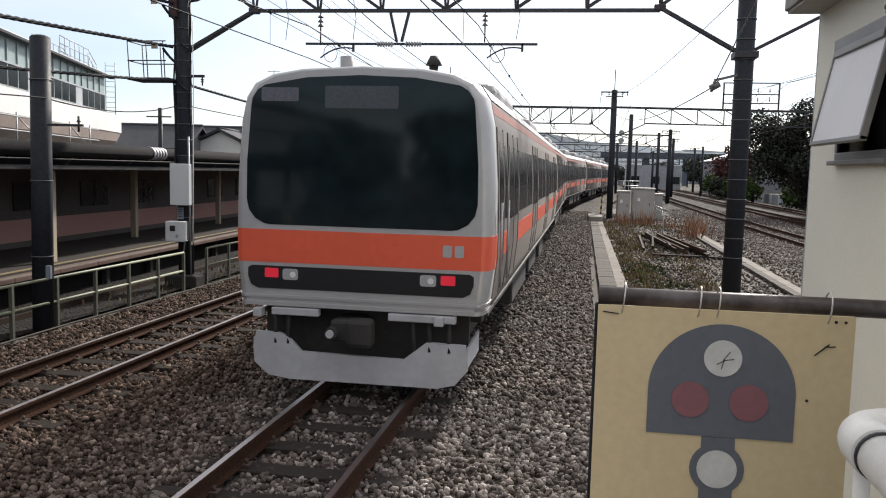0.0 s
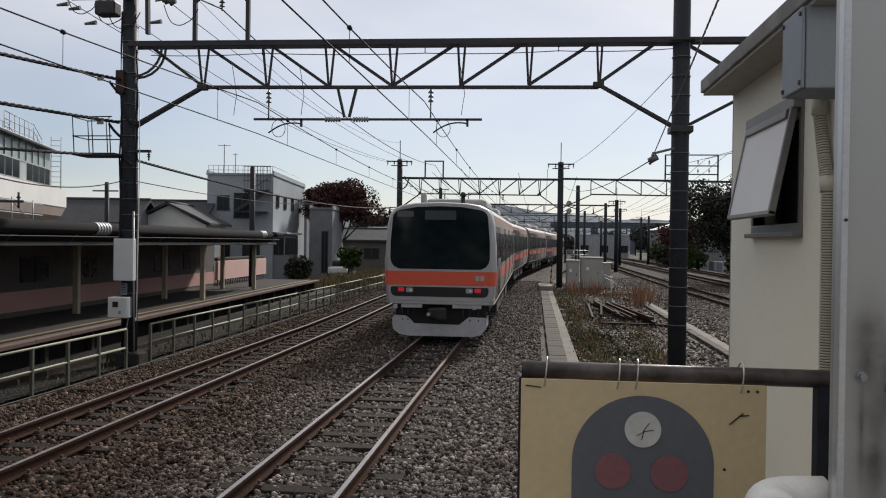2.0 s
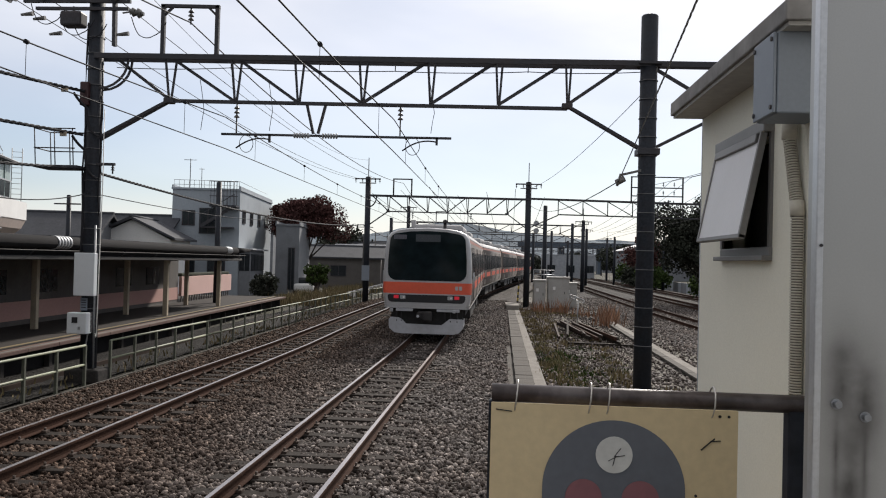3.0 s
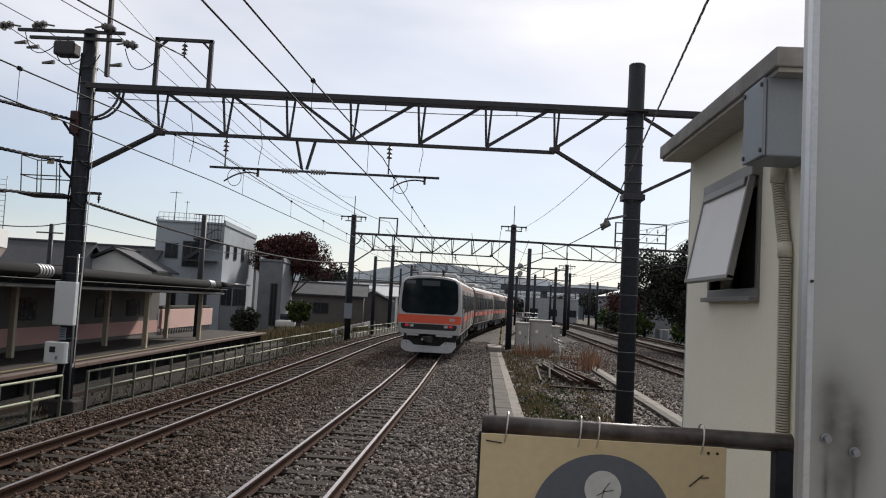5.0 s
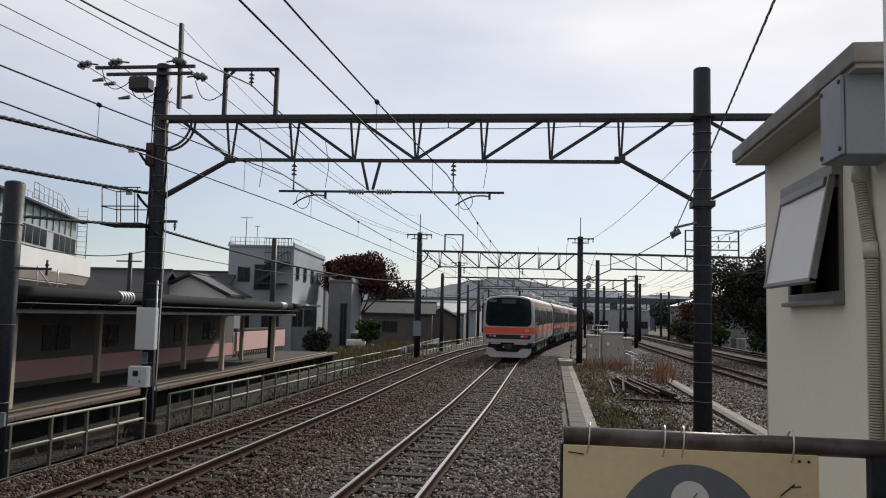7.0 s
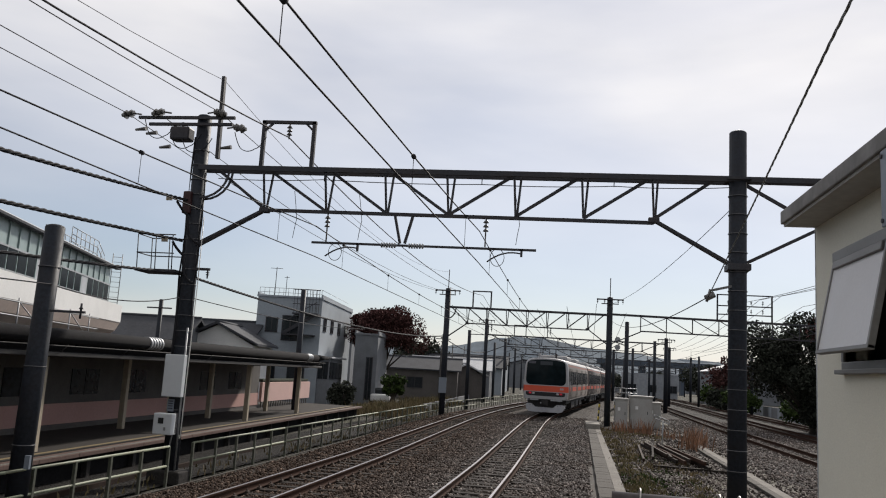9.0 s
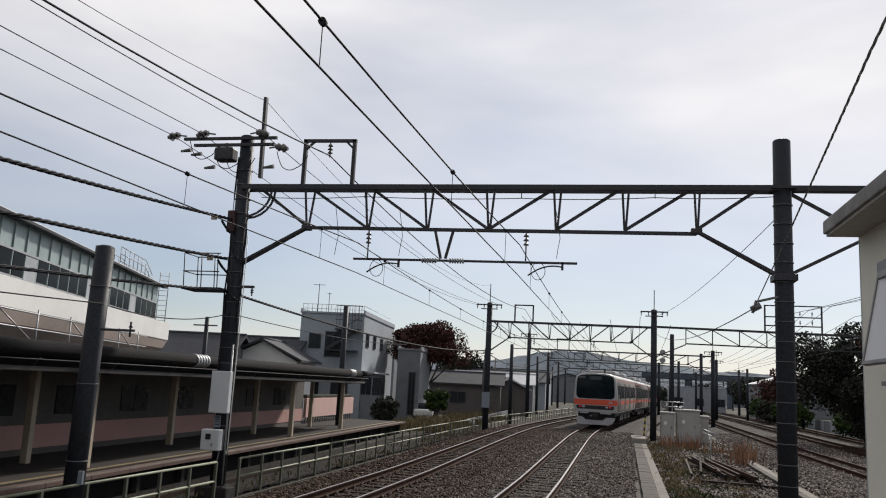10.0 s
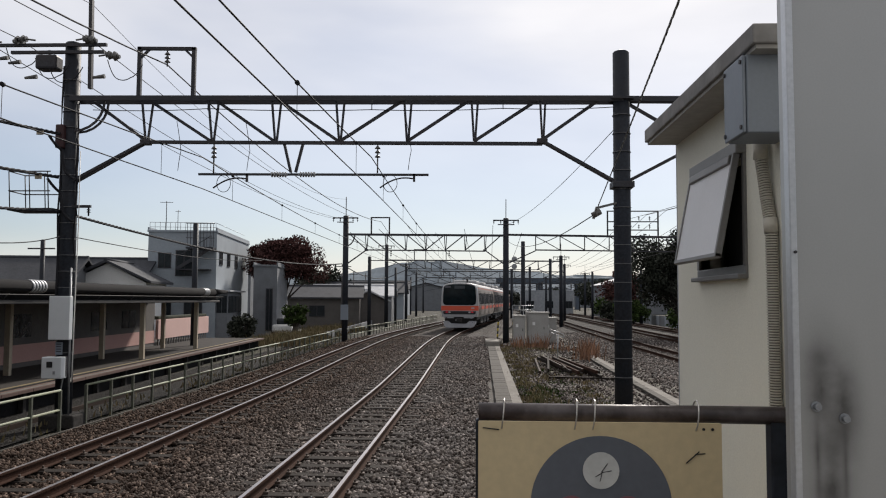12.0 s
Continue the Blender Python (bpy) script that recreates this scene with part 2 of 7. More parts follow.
M_galv = mat("galvanised", (0.33, 0.34, 0.35), 0.5, 0.6, grain=40, vary=0.2, stain=0.35, bump=0.05)
M_wire = mat("wire", (0.028, 0.028, 0.032), 0.7, grain=80, vary=0.2, stain=0, bump=0, spec=0.12)
M_wirelight = mat("wire_pale", (0.17, 0.172, 0.17), 0.5, 0.4, grain=80, vary=0.2, stain=0, bump=0)
M_insul = mat("insulator", (0.12, 0.115, 0.11), 0.3, grain=40, vary=0.2, stain=0.2, bump=0)
M_concrete = mat("concrete", (0.25, 0.235, 0.21), 0.9, grain=22, vary=0.2, stain=0.6, stain_scale=1.4, stain_color=(0.15, 0.13, 0.11), bump=0.25, spec=0.2)
M_darkcon = mat("dark_concrete", (0.11, 0.105, 0.10), 0.9, grain=22, vary=0.3, stain=0.5, bump=0.25, spec=0.15)
M_cream = mat("cream_wall", (0.73, 0.715, 0.62), 0.8, grain=120, vary=0.05, stain=0.18, stain_scale=0.9, stain_color=(0.48, 0.46, 0.39), bump=0.12)
M_fascia = mat("fascia", (0.245, 0.24, 0.235), 0.85, grain=9, vary=0.25, stain=0.7, stain_scale=4, stain_color=(0.13, 0.12, 0.115), bump=0.2)
M_soffit = mat("soffit", (0.36, 0.35, 0.33), 0.85, grain=20, vary=0.1, stain=0.3)
M_alu = mat("grey_sheet", (0.46, 0.46, 0.445), 0.42, 0.55, grain=220, vary=0.04, stain=0.22, stain_scale=1.1, stain_color=(0.30, 0.30, 0.29), bump=0.015)


def smear(m, places, dark):
    """Grimy smears around given places."""
    n, l = m.node_tree.nodes, m.node_tree.links
    b = n["Principled BSDF"]
    co = n.new("ShaderNodeTexCoord")
    wob = n.new("ShaderNodeTexNoise")
    wob.inputs["Scale"].default_value, wob.inputs["Detail"].default_value = 9, 4
    l.new(co.outputs["Object"], wob.inputs["Vector"])
    for c, r, k in places:
        was = b.inputs["Base Color"].links[0].from_socket
        mp, gr = n.new("ShaderNodeMapping"), n.new("ShaderNodeTexGradient")
        mp.vector_type = "TEXTURE"
        mp.inputs["Location"].default_value, mp.inputs["Scale"].default_value = c, r
        gr.gradient_type = "QUADRATIC_SPHERE"
        l.new(co.outputs["Object"], mp.inputs["Vector"])
        l.new(mp.outputs["Vector"], gr.inputs["Vector"])
        mul = n.new("ShaderNodeMath")
        mul.operation = "MULTIPLY"
        l.new(gr.outputs["Fac"], mul.inputs[0])
        l.new(wob.outputs["Fac"], mul.inputs[1])
        amt = n.new("ShaderNodeMath")
        amt.operation = "MULTIPLY"
        amt.inputs[1].default_value = k
        l.new(mul.outputs["Value"], amt.inputs[0])
        mix = n.new("ShaderNodeMix")
        mix.data_type = "RGBA"
        mix.clamp_factor = True
        l.new(amt.outputs["Value"], mix.inputs["Factor"])
        l.new(was, mix.inputs["A"])
        mix.inputs["B"].default_value = (*dark, 1)
        l.new(mix.outputs["Result"], b.inputs["Base Color"])


smear(M_alu, (((0.819, 2.25, 2.29), (0.085, 0.3, 0.27), 2.4), ((0.869, 2.25, 2.25), (0.085, 0.3, 0.25), 2.4), ((0.84, 2.25, 2.06), (0.10, 0.3, 0.34), 2.0), ((0.806, 2.25, 2.12), (0.016, 0.3, 0.22), 2.2), ((0.874, 2.25, 2.10), (0.016, 0.3, 0.22), 2.2)), (0.125, 0.12, 0.115))
M_alutrim = mat("alu_trim", (0.60, 0.61, 0.62), 0.4, 0.7, grain=90, vary=0.08, stain=0.2, bump=0.02)
M_winpanel = mat("frosted_pane", (0.62, 0.61, 0.62), 0.42, grain=60, vary=0.04, stain=0.25, stain_scale=2.5, stain_color=(0.50, 0.49, 0.48), bump=0.04)
M_winframe = mat("bronze_frame", (0.20, 0.195, 0.19), 0.5, 0.3, grain=50, vary=0.1, stain=0.4, bump=0.04)
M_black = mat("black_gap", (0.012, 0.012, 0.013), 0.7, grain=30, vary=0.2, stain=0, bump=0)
M_boxwhite = mat("box_pale", (0.62, 0.645, 0.66), 0.5, grain=60, vary=0.05, stain=0.25, bump=0.03)
M_boxlight = mat("box_grey", (0.20, 0.23, 0.27), 0.5, grain=60, vary=0.05, stain=0.25, bump=0.03)
M_conduit = mat("conduit", (0.50, 0.47, 0.40), 0.7, grain=60, vary=0.08, stain=0.3, bump=0.05)
M_groove = mat("conduit_groove", (0.17, 0.155, 0.13), 0.85, grain=60, vary=0.2, stain=0.3, bump=0.05)
M_pvc = mat("white_pvc", (0.74, 0.73, 0.69), 0.45, grain=60, vary=0.05, stain=0.3, stain_scale=5, stain_color=(0.5, 0.47, 0.42), bump=0.02)
M_board = mat("cream_board", (0.62, 0.50, 0.30), 0.75, grain=30, vary=0.06, stain=0.25, stain_scale=2, stain_color=(0.47, 0.36, 0.21), bump=0.05)
M_boardgrey = mat("board_grey", (0.115, 0.125, 0.145), 0.7, grain=30, vary=0.08, stain=0.3, stain_scale=2.5, stain_color=(0.16, 0.165, 0.18), bump=0.05)
M_boardwhite = mat("board_white", (0.58, 0.58, 0.55), 0.7, grain=40, vary=0.06, stain=0.3, stain_scale=9, bump=0.05)
M_boardred = mat("board_red", (0.235, 0.098, 0.11), 0.7, grain=40, vary=0.08, stain=0.3, stain_scale=6, stain_color=(0.19, 0.09, 0.105), bump=0.05)
M_pipe = mat("brown_pipe", (0.045, 0.032, 0.03), 0.42, 0.1, grain=14, vary=0.35, stain=0.75, stain_scale=7, stain_color=(0.16, 0.14, 0.135), bump=0.06)
M_fencepost = mat("fence_post", (0.075, 0.082, 0.06), 0.7, grain=30, vary=0.3, stain=0.5, stain_scale=3, stain_color=(0.05, 0.035, 0.03), bump=0.1)
M_fence = mat("fence_green", (0.20, 0.225, 0.155), 0.6, grain=30, vary=0.3, stain=0.5, stain_scale=3, stain_color=(0.10, 0.06, 0.04), bump=0.1)
M_silver = mat("train_silver", (0.41, 0.41, 0.42), 0.42, 0.35, grain=12, vary=0.04, stain=0.3, stain_scale=0.7, stain_color=(0.36, 0.345, 0.33), bump=0.01)
# dark surroundings mirrored in the silver sides are put into this brownish base
M_stainless = mat("stainless_side", (0.185, 0.165, 0.153), 0.5, 0.0, grain=8, vary=0.06, stain=0.4, stain_scale=0.5, stain_color=(0.17, 0.15, 0.138), bump=0.01, spec=0.15)
M_orange = mat("band_orange", (0.66, 0.098, 0.048), 0.45, grain=12, vary=0.05, stain=0.25, stain_color=(0.55, 0.10, 0.04), bump=0.01)
M_brownband = mat("band_brown", (0.30, 0.10, 0.065), 0.5, grain=12, vary=0.05, stain=0.2, bump=0)
M_trainglass = mat("dark_glass", (0.008, 0.014, 0.017), 0.06, grain=3, vary=0.3, stain=0, bump=0, spec=0.3, rough_vary=0.02)
M_sideglass = mat("side_glass", (0.006, 0.008, 0.010), 0.2, grain=3, vary=0.3, stain=0, bump=0, spec=0.03, rough_vary=0.03)
M_blackpanel = mat("black_panel", (0.012, 0.012, 0.014), 0.35, grain=20, vary=0.2, stain=0, bump=0)
M_skirt = mat("skirt_grey", (0.40, 0.41, 0.44), 0.55, grain=12, vary=0.06, stain=0.5, stain_scale=2.2, stain_color=(0.26, 0.25, 0.25), bump=0.02)
M_under = mat("underframe", (0.022, 0.021, 0.022), 0.75, grain=12, vary=0.4, stain=0.4, stain_color=(0.05, 0.04, 0.035), bump=0.2)
M_roofgrey = mat("roof_grey", (0.36, 0.36, 0.37), 0.7, grain=12, vary=0.08, stain=0.4, stain_color=(0.2, 0.19, 0.18), bump=0.03)
M_lampwhite = mat("lamp_white", (0.33, 0.34, 0.35), 0.15, grain=50, vary=0.1, stain=0, bump=0)
M_tail = glow("tail_red", (1.0, 0.03, 0.07), 0.16, (0.4, 0.02, 0.03))
M_destination = mat("sign_dim", (0.055, 0.062, 0.072), 0.2, grain=30, vary=0.2, stain=0.3, bump=0)
M_signpale = mat("sign_pale", (0.10, 0.10, 0.12), 0.2, grain=30, vary=0.2, stain=0.2, bump=0)
M_platform = mat("asphalt_platform", (0.046, 0.042, 0.039), 0.9, grain=40, vary=0.25, stain=0.35, stain_color=(0.075, 0.068, 0.062), bump=0.2, spec=0.1)
M_kerb = mat("platform_kerb", (0.13, 0.088, 0.078), 0.85, grain=20, vary=0.2, stain=0.5, stain_color=(0.16, 0.12, 0.10), bump=0.1, spec=0.1)
M_yellow = mat("yellow_line", (0.17, 0.125, 0.055), 0.8, grain=20, vary=0.2, stain=0.5, stain_color=(0.25, 0.19, 0.09), bump=0.05)
M_bandwire = mat("band_dull", (0.13, 0.13, 0.135), 0.6, 0.3, grain=40, vary=0.2, stain=0.3, bump=0.05)
# paler copy of the wall's pink, with the sunlight painted in
M_pinklit = mat("pink_sunlit", (0.60, 0.40, 0.36), 0.85, grain=20, vary=0.06, stain=0.3, stain_scale=0.6, stain_color=(0.45, 0.29, 0.26), bump=0.05)
M_lidgrey = mat("trough_lid", (0.074, 0.068, 0.061), 0.92, grain=20, vary=0.3, stain=0.6, stain_scale=2.5, stain_color=(0.07, 0.06, 0.05), bump=0.3, spec=0.15)
M_pink = mat("pink_wall", (0.50, 0.295, 0.262), 0.85, grain=20, vary=0.08, stain=0.4, stain_scale=0.6, stain_color=(0.40, 0.23, 0.20), bump=0.1)
M_darkwall = mat("dark_wall", (0.115, 0.105, 0.098), 0.85, grain=15, vary=0.15, stain=0.4, bump=0.1)
M_beige = mat("beige_column", (0.42, 0.36, 0.27), 0.7, grain=20, vary=0.1, stain=0.4, bump=0.05)
M_canopy = mat("canopy_dark", (0.014, 0.0135, 0.0145), 0.95, grain=15, vary=0.3, stain=0.3, bump=0.2, spec=0.08)
M_canopygrey = mat("canopy_grey", (0.045, 0.043, 0.042), 0.8, grain=15, vary=0.2, stain=0.4, bump=0.1)
M_whitewall = mat("white_wall", (0.68, 0.68, 0.67), 0.8, grain=12, vary=0.05, stain=0.25, stain_scale=0.4, bump=0.05)
M_glassgreen = mat("panel_green", (0.27, 0.34, 0.335), 0.4, grain=5, vary=0.08, stain=0.3, bump=0.02)
M_window = mat("window_dark", (0.02, 0.024, 0.028), 0.15, grain=6, vary=0.3, stain=0, bump=0, spec=0.25)
M_greywall = mat("grey_wall", (0.31, 0.345, 0.38), 0.85, grain=8, vary=0.06, stain=0.35, stain_scale=0.35, bump=0.08)
M_greywall2 = mat("grey_wall_dark", (0.17, 0.18, 0.195), 0.85, grain=8, vary=0.08, stain=0.35, bump=0.08)
M_tile = mat("roof_tile", (0.055, 0.058, 0.066), 0.75, grain=9, vary=0.25, stain=0.4, bump=0.4, spec=0.15)
M_tilepale = mat("roof_pale", (0.45, 0.46, 0.48), 0.6, grain=9, vary=0.15, stain=0.3, bump=0.2)
M_redleaf = mat("leaf_red", (0.092, 0.047, 0.044), 0.95, grain=6, vary=0.4, stain=0.5, stain_scale=0.8, stain_color=(0.05, 0.022, 0.016), bump=0, island=0.6, spec=0.04)
# leaf green lifted towards grey, so that the colour includes some haze
M_leaf = mat("leaf_dark", (0.048, 0.052, 0.042), 0.95, grain=6, vary=0.4, stain=0.5, stain_scale=0.8, stain_color=(0.015, 0.022, 0.012), bump=0, island=0.7, spec=0.04)
M_leaf2 = mat("leaf_green", (0.045, 0.068, 0.022), 0.95, grain=6, vary=0.4, stain=0.4, stain_scale=0.8, bump=0, island=0.6, spec=0.04)
M_weed = mat("weed_dry", (0.16, 0.125, 0.07), 0.9, grain=6, vary=0.3, stain=0.6, stain_scale=0.5, stain_color=(0.09, 0.10, 0.04), bump=0, island=0.5, spec=0.2)
M_weedred = mat("weed_red", (0.24, 0.135, 0.085), 0.9, grain=6, vary=0.3, stain=0.4, bump=0, island=0.5, spec=0.2)
M_bark = mat("bark", (0.06, 0.05, 0.042), 0.9, grain=15, vary=0.4, stain=0.3, bump=0.5)
M_cabinet = mat("cabinet_grey", (0.34, 0.335, 0.32), 0.6, grain=20, vary=0.06, stain=0.45, stain_scale=1.5, stain_color=(0.22, 0.20, 0.18), bump=0.03)
# woods seen through air: the bluish haze is painted into the colour
M_hill = mat("hill_haze", (0.13, 0.165, 0.20), 1.0, grain=0.05, vary=0.3, stain=0.3, stain_scale=0.01, bump=0)
# distance haze is put into this grey-blue; some station panels share it
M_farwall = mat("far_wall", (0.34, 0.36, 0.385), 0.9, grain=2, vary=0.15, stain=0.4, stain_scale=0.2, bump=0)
M_kerbgrey = mat("trough_kerb", (0.175, 0.162, 0.145), 0.92, grain=20, vary=0.25, stain=0.6, stain_scale=2.0, stain_color=(0.09, 0.08, 0.068), bump=0.3, spec=0.15)
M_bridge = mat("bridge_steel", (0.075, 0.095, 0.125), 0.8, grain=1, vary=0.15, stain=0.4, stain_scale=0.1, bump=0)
# concrete darkened in its colour for the shadow it stands in
M_footing = mat("footing_shade", (0.045, 0.042, 0.04), 0.92, grain=20, vary=0.3, stain=0.5, stain_scale=3, bump=0.3, spec=0.1)
M_hazard = mat("hazard_yellow", (0.55, 0.42, 0.06), 0.7, grain=20, vary=0.15, stain=0.3, bump=0.02)
M_underside = mat("brown_soffit", (0.52, 0.43, 0.385), 0.85, grain=6, vary=0.08, stain=0.4, stain_scale=0.4, bump=0.04)
M_redbox = mat("joint_red", (0.045, 0.013, 0.014), 0.6, grain=30, vary=0.2, stain=0.4, bump=0.05)
M_copper = mat("tie_wire", (0.55, 0.52, 0.48), 0.4, 0.8, grain=60, vary=0.2, stain=0.3, bump=0)


# ---- mesh helpers ----
def box(bm, x, y, z, sx, sy, sz, bevel=0.0, turn=0.0):
    """A box centred on x, y with its foot at z; turn about z in degrees."""
    m = Matrix.Translation((x, y, z + sz / 2)) @ Matrix.Rotation(radians(turn), 4, "Z") @ Matrix.Diagonal((sx, sy, sz, 1))
    r = bmesh.ops.create_cube(bm, size=1, matrix=m)
    if bevel:
        es = list({e for v in r["verts"] for e in v.link_edges})
        bmesh.ops.bevel(bm, geom=es, offset=bevel, segments=2, affect="EDGES", profile=0.5)
    return bm


def tube(bm, a, b, r, n=8, r2=None, caps=True):
    """A round bar from a to b."""
    a, b = Vector(a), Vector(b)
    d = b - a
    q = d.to_track_quat("Z", "Y").to_matrix().to_4x4()
    res = bmesh.ops.create_cone(bm, cap_ends=caps, segments=n, radius1=r, radius2=r if r2 is None else r2, depth=d.length, matrix=Matrix.Translation((a + b) / 2) @ q)
    for v in res["verts"]:
        for f in v.link_faces:
            if len(f.verts) == 4:
                f.smooth = True
    return bm


def bar(bm, a, b, w, h):
    """A square bar from a to b, w across and h deep."""
    a, b = Vector(a), Vector(b)
    d = b - a
    q = d.to_track_quat("Z", "Y").to_matrix().to_4x4()
    bmesh.ops.create_cube(bm, size=1, matrix=Matrix.Translation((a + b) / 2) @ q @ Matrix.Diagonal((w, h, d.length, 1)))
    return bm


def sweep(bm, pts, r, n=8):
    """One continuous round bar through the points."""
    pts = [Vector(p) for p in pts]
    rings = []
    for i, p in enumerate(pts):
        d = (pts[min(i + 1, len(pts) - 1)] - pts[max(i - 1, 0)]).normalized()
        q = d.to_track_quat("Z", "Y").to_matrix()
        rings.append([bm.verts.new(p + q @ Vector((r * math.cos(2 * math.pi * k / n), r * math.sin(2 * math.pi * k / n), 0))) for k in range(n)])
    for a, b in zip(rings, rings[1:]):
        # start the next ring at the vertex that lies nearest, so that the skin does not twist
        s = min(range(n), key=lambda k: (b[k].co - a[0].co).length)
        b[:] = b[s:] + b[:s]
        for k in range(n):
            bm.faces.new((a[k], a[(k + 1) % n], b[(k + 1) % n], b[k])).smooth = True
    bm.faces.new(rings[0][::-1])
    bm.faces.new(rings[-1])
    return bm


def plate(bm, pts, y, depth, axis="y"):
    """A flat plate: an outline in x, z set at y, and its depth towards +y; or an outline in y, z at x."""
    def at(p, k):
        return (p[0], y + k, p[1]) if axis == "y" else (y + k, p[0], p[1])
    front = [bm.verts.new(at(p, 0)) for p in pts]
    back = [bm.verts.new(at(p, depth)) for p in pts]
    fs = [bm.faces.new(front), bm.faces.new(back[::-1])]
    for i in range(len(pts)):
        j = (i + 1) % len(pts)
        fs.append(bm.faces.new((front[j], front[i], back[i], back[j])))
    bmesh.ops.recalc_face_normals(bm, faces=fs)
    return bm


def rrect(x0, x1, z0, z1, r, n=5):
    """The outline of a rectangle with rounded corners."""
    out = []
    for cx, cz, a0 in ((x1 - r, z1 - r, 0), (x0 + r, z1 - r, 90), (x0 + r, z0 + r, 180), (x1 - r, z0 + r, 270)):
        for i in range(n + 1):
            a = radians(a0 + 90 * i / n)
            out.append((cx + r * math.cos(a), cz + r * math.sin(a)))
    return out


def disc(cx, cz, r, n=28):
    return [(cx + r * math.cos(2 * math.pi * i / n), cz + r * math.sin(2 * math.pi * i / n)) for i in range(n)]


def finish(name, bm, material):
    me = bpy.data.meshes.new(name)
    bm.to_mesh(me)
    bm.free()
    me.materials.append(material)
    return me


def part(name, bm, material, parent=None, label=""):
    """One mesh object from a bmesh, under a thing or a part."""
    ob = new(name, finish(name, bm, material))
    ob.parent = parent
    if label:
        ob["label"] = label
    return ob


def thing(name, label, category, group="", kind="", m=None):
    ob = new(name)
    if m is not None:
        ob.matrix_basis = m
    return tagged(ob, label, category, group, kind)


def solo(name, bm, material, label, category, group="", kind=""):
    return tagged(part(name, bm, material), label, category, group, kind)


def B():
    return bmesh.new()


def raw_mesh(name, verts, faces, material):
    me = bpy.data.meshes.new(name)
    me.from_pydata(verts, [], faces)
    me.materials.append(material)
    return me


def wire(name, pts, r, material, label, category="cable", group="", sag=0.0, steps=10):
    """A cable through the points, which hangs by sag between each two."""
    cu = bpy.data.curves.new(name, "CURVE")
    cu.dimensions, cu.bevel_depth, cu.bevel_resolution = "3D", r, 1
    path = []
    for a, b in zip(pts, pts[1:]):
        a, b = Vector(a), Vector(b)
        for i in range(steps):
            k = i / steps
            p = a.lerp(b, k)
            p.z -= sag * 4 * k * (1 - k)
            path.append(p)
    path.append(Vector(pts[-1]))
    sp = cu.splines.new("POLY")
    sp.points.add(len(path) - 1)
    for q, p in zip(sp.points, path):
        q.co = (*p, 1)
    cu.materials.append(material)
    return tagged(new(name, cu), label, category, group)


def twisted(name, pts, r, material, label, category, group, sag):
    """A bundle of three strands laid round one another, hanging by sag."""
    cu = bpy.data.curves.new(name, "CURVE")
    cu.dimensions, cu.bevel_depth, cu.bevel_resolution = "3D", r * 0.52, 0
    for strand in range(3):
        path, run = [], 0.0
        for a, b in zip(pts, pts[1:]):
            a, b = Vector(a), Vector(b)
            n = max(2, int((b - a).length / 0.07))
            side = Vector((b.y - a.y, a.x - b.x, 0)).normalized()
            for i in range(n):
                k = i / n
                p = a.lerp(b, k)
                p.z -= sag * 4 * k * (1 - k)
                w = 2 * math.pi * (run / 0.62 + strand / 3)
                path.append(p + side * (r * 0.55 * math.cos(w)) + Vector((0, 0, r * 0.55 * math.sin(w))))
                run += (b - a).length / n
        sp = cu.splines.new("POLY")
        sp.points.add(len(path) - 1)
        for q, p in zip(sp.points, path):
            q.co = (*p, 1)
    cu.materials.append(material)
    return tagged(new(name, cu), label, category, group)


# ---- the line's plan ----
def heading(y):
    """How the line turns to the right, by its distance down the track."""
    return float(np.interp(y, (0, 22, 26, 42, 50, 58, 66, 100, 143, 160), (0.012, 0.012, 0.006, 0.006, 0.034, 0.076, 0.086, 0.092, 0.035, 0.035)))


def rise(y):
    """The line climbs a little towards the bend."""
    return float(np.interp(y, (24, 37, 50, 64, 80), (0.0, 0.11, 0.18, 0.25, 0.28)))


_ys = np.arange(-40, 420, 0.5)
_xs = np.zeros(len(_ys))
for _i in range(1, len(_ys)):
    _xs[_i] = _xs[_i - 1] + 0.5 * math.tan(heading(_ys[_i] - 0.25))


def line_x(y, offset=0.0):
    """x of the train's line at y, or of one that runs beside it."""
    return float(np.interp(y, _ys, _xs)) - 3.044 + offset


LEFT_LINE = -3.85
GAUGE = 1.067

# ---- ground ----
def grid_mesh(name, x0, x1, y0, y1, nx, ny, height, material, follow=0.0):
    xs, ys = np.linspace(x0, x1, nx), np.linspace(y0, y1, ny)
    verts = []
    for y in ys:
        shift = (line_x(y) + 2.46) * follow
        for x in xs:
            verts.append((x + shift, y, height(x, y) + (rise(y) if follow == 1.0 else 0.0)))
    faces = [(j * nx + i, j * nx + i + 1, (j + 1) * nx + i + 1, (j + 1) * nx + i) for j in range(ny - 1) for i in range(nx - 1)]
    return new(name, raw_mesh(name, verts, faces, material))


ground = tagged(grid_mesh("ground", -1800, 1800, -300, 3300, 60, 60, lambda x, y: -0.42, M_ground), "dusty brown earth and gravel yard", "ground", kind="structure")


def bed_height(x, y):
    """Ballast shoulders fall away at both sides."""
    d = min(x + 8.75, 0.50 - x)
    base = -0.198 if d > 0.5 else -0.198 - 0.20 * max(0.0, (0.5 - d) / 0.5) ** 1.3
    mid = -0.010 if min(abs(x + 2.46), abs(x + 6.31)) < 0.62 else 0.0
    return base + mid + 0.035 * noise.noise((x * 1.7, y * 1.7, 0)) + 0.02 * noise.noise((x * 6, y * 6, 3))


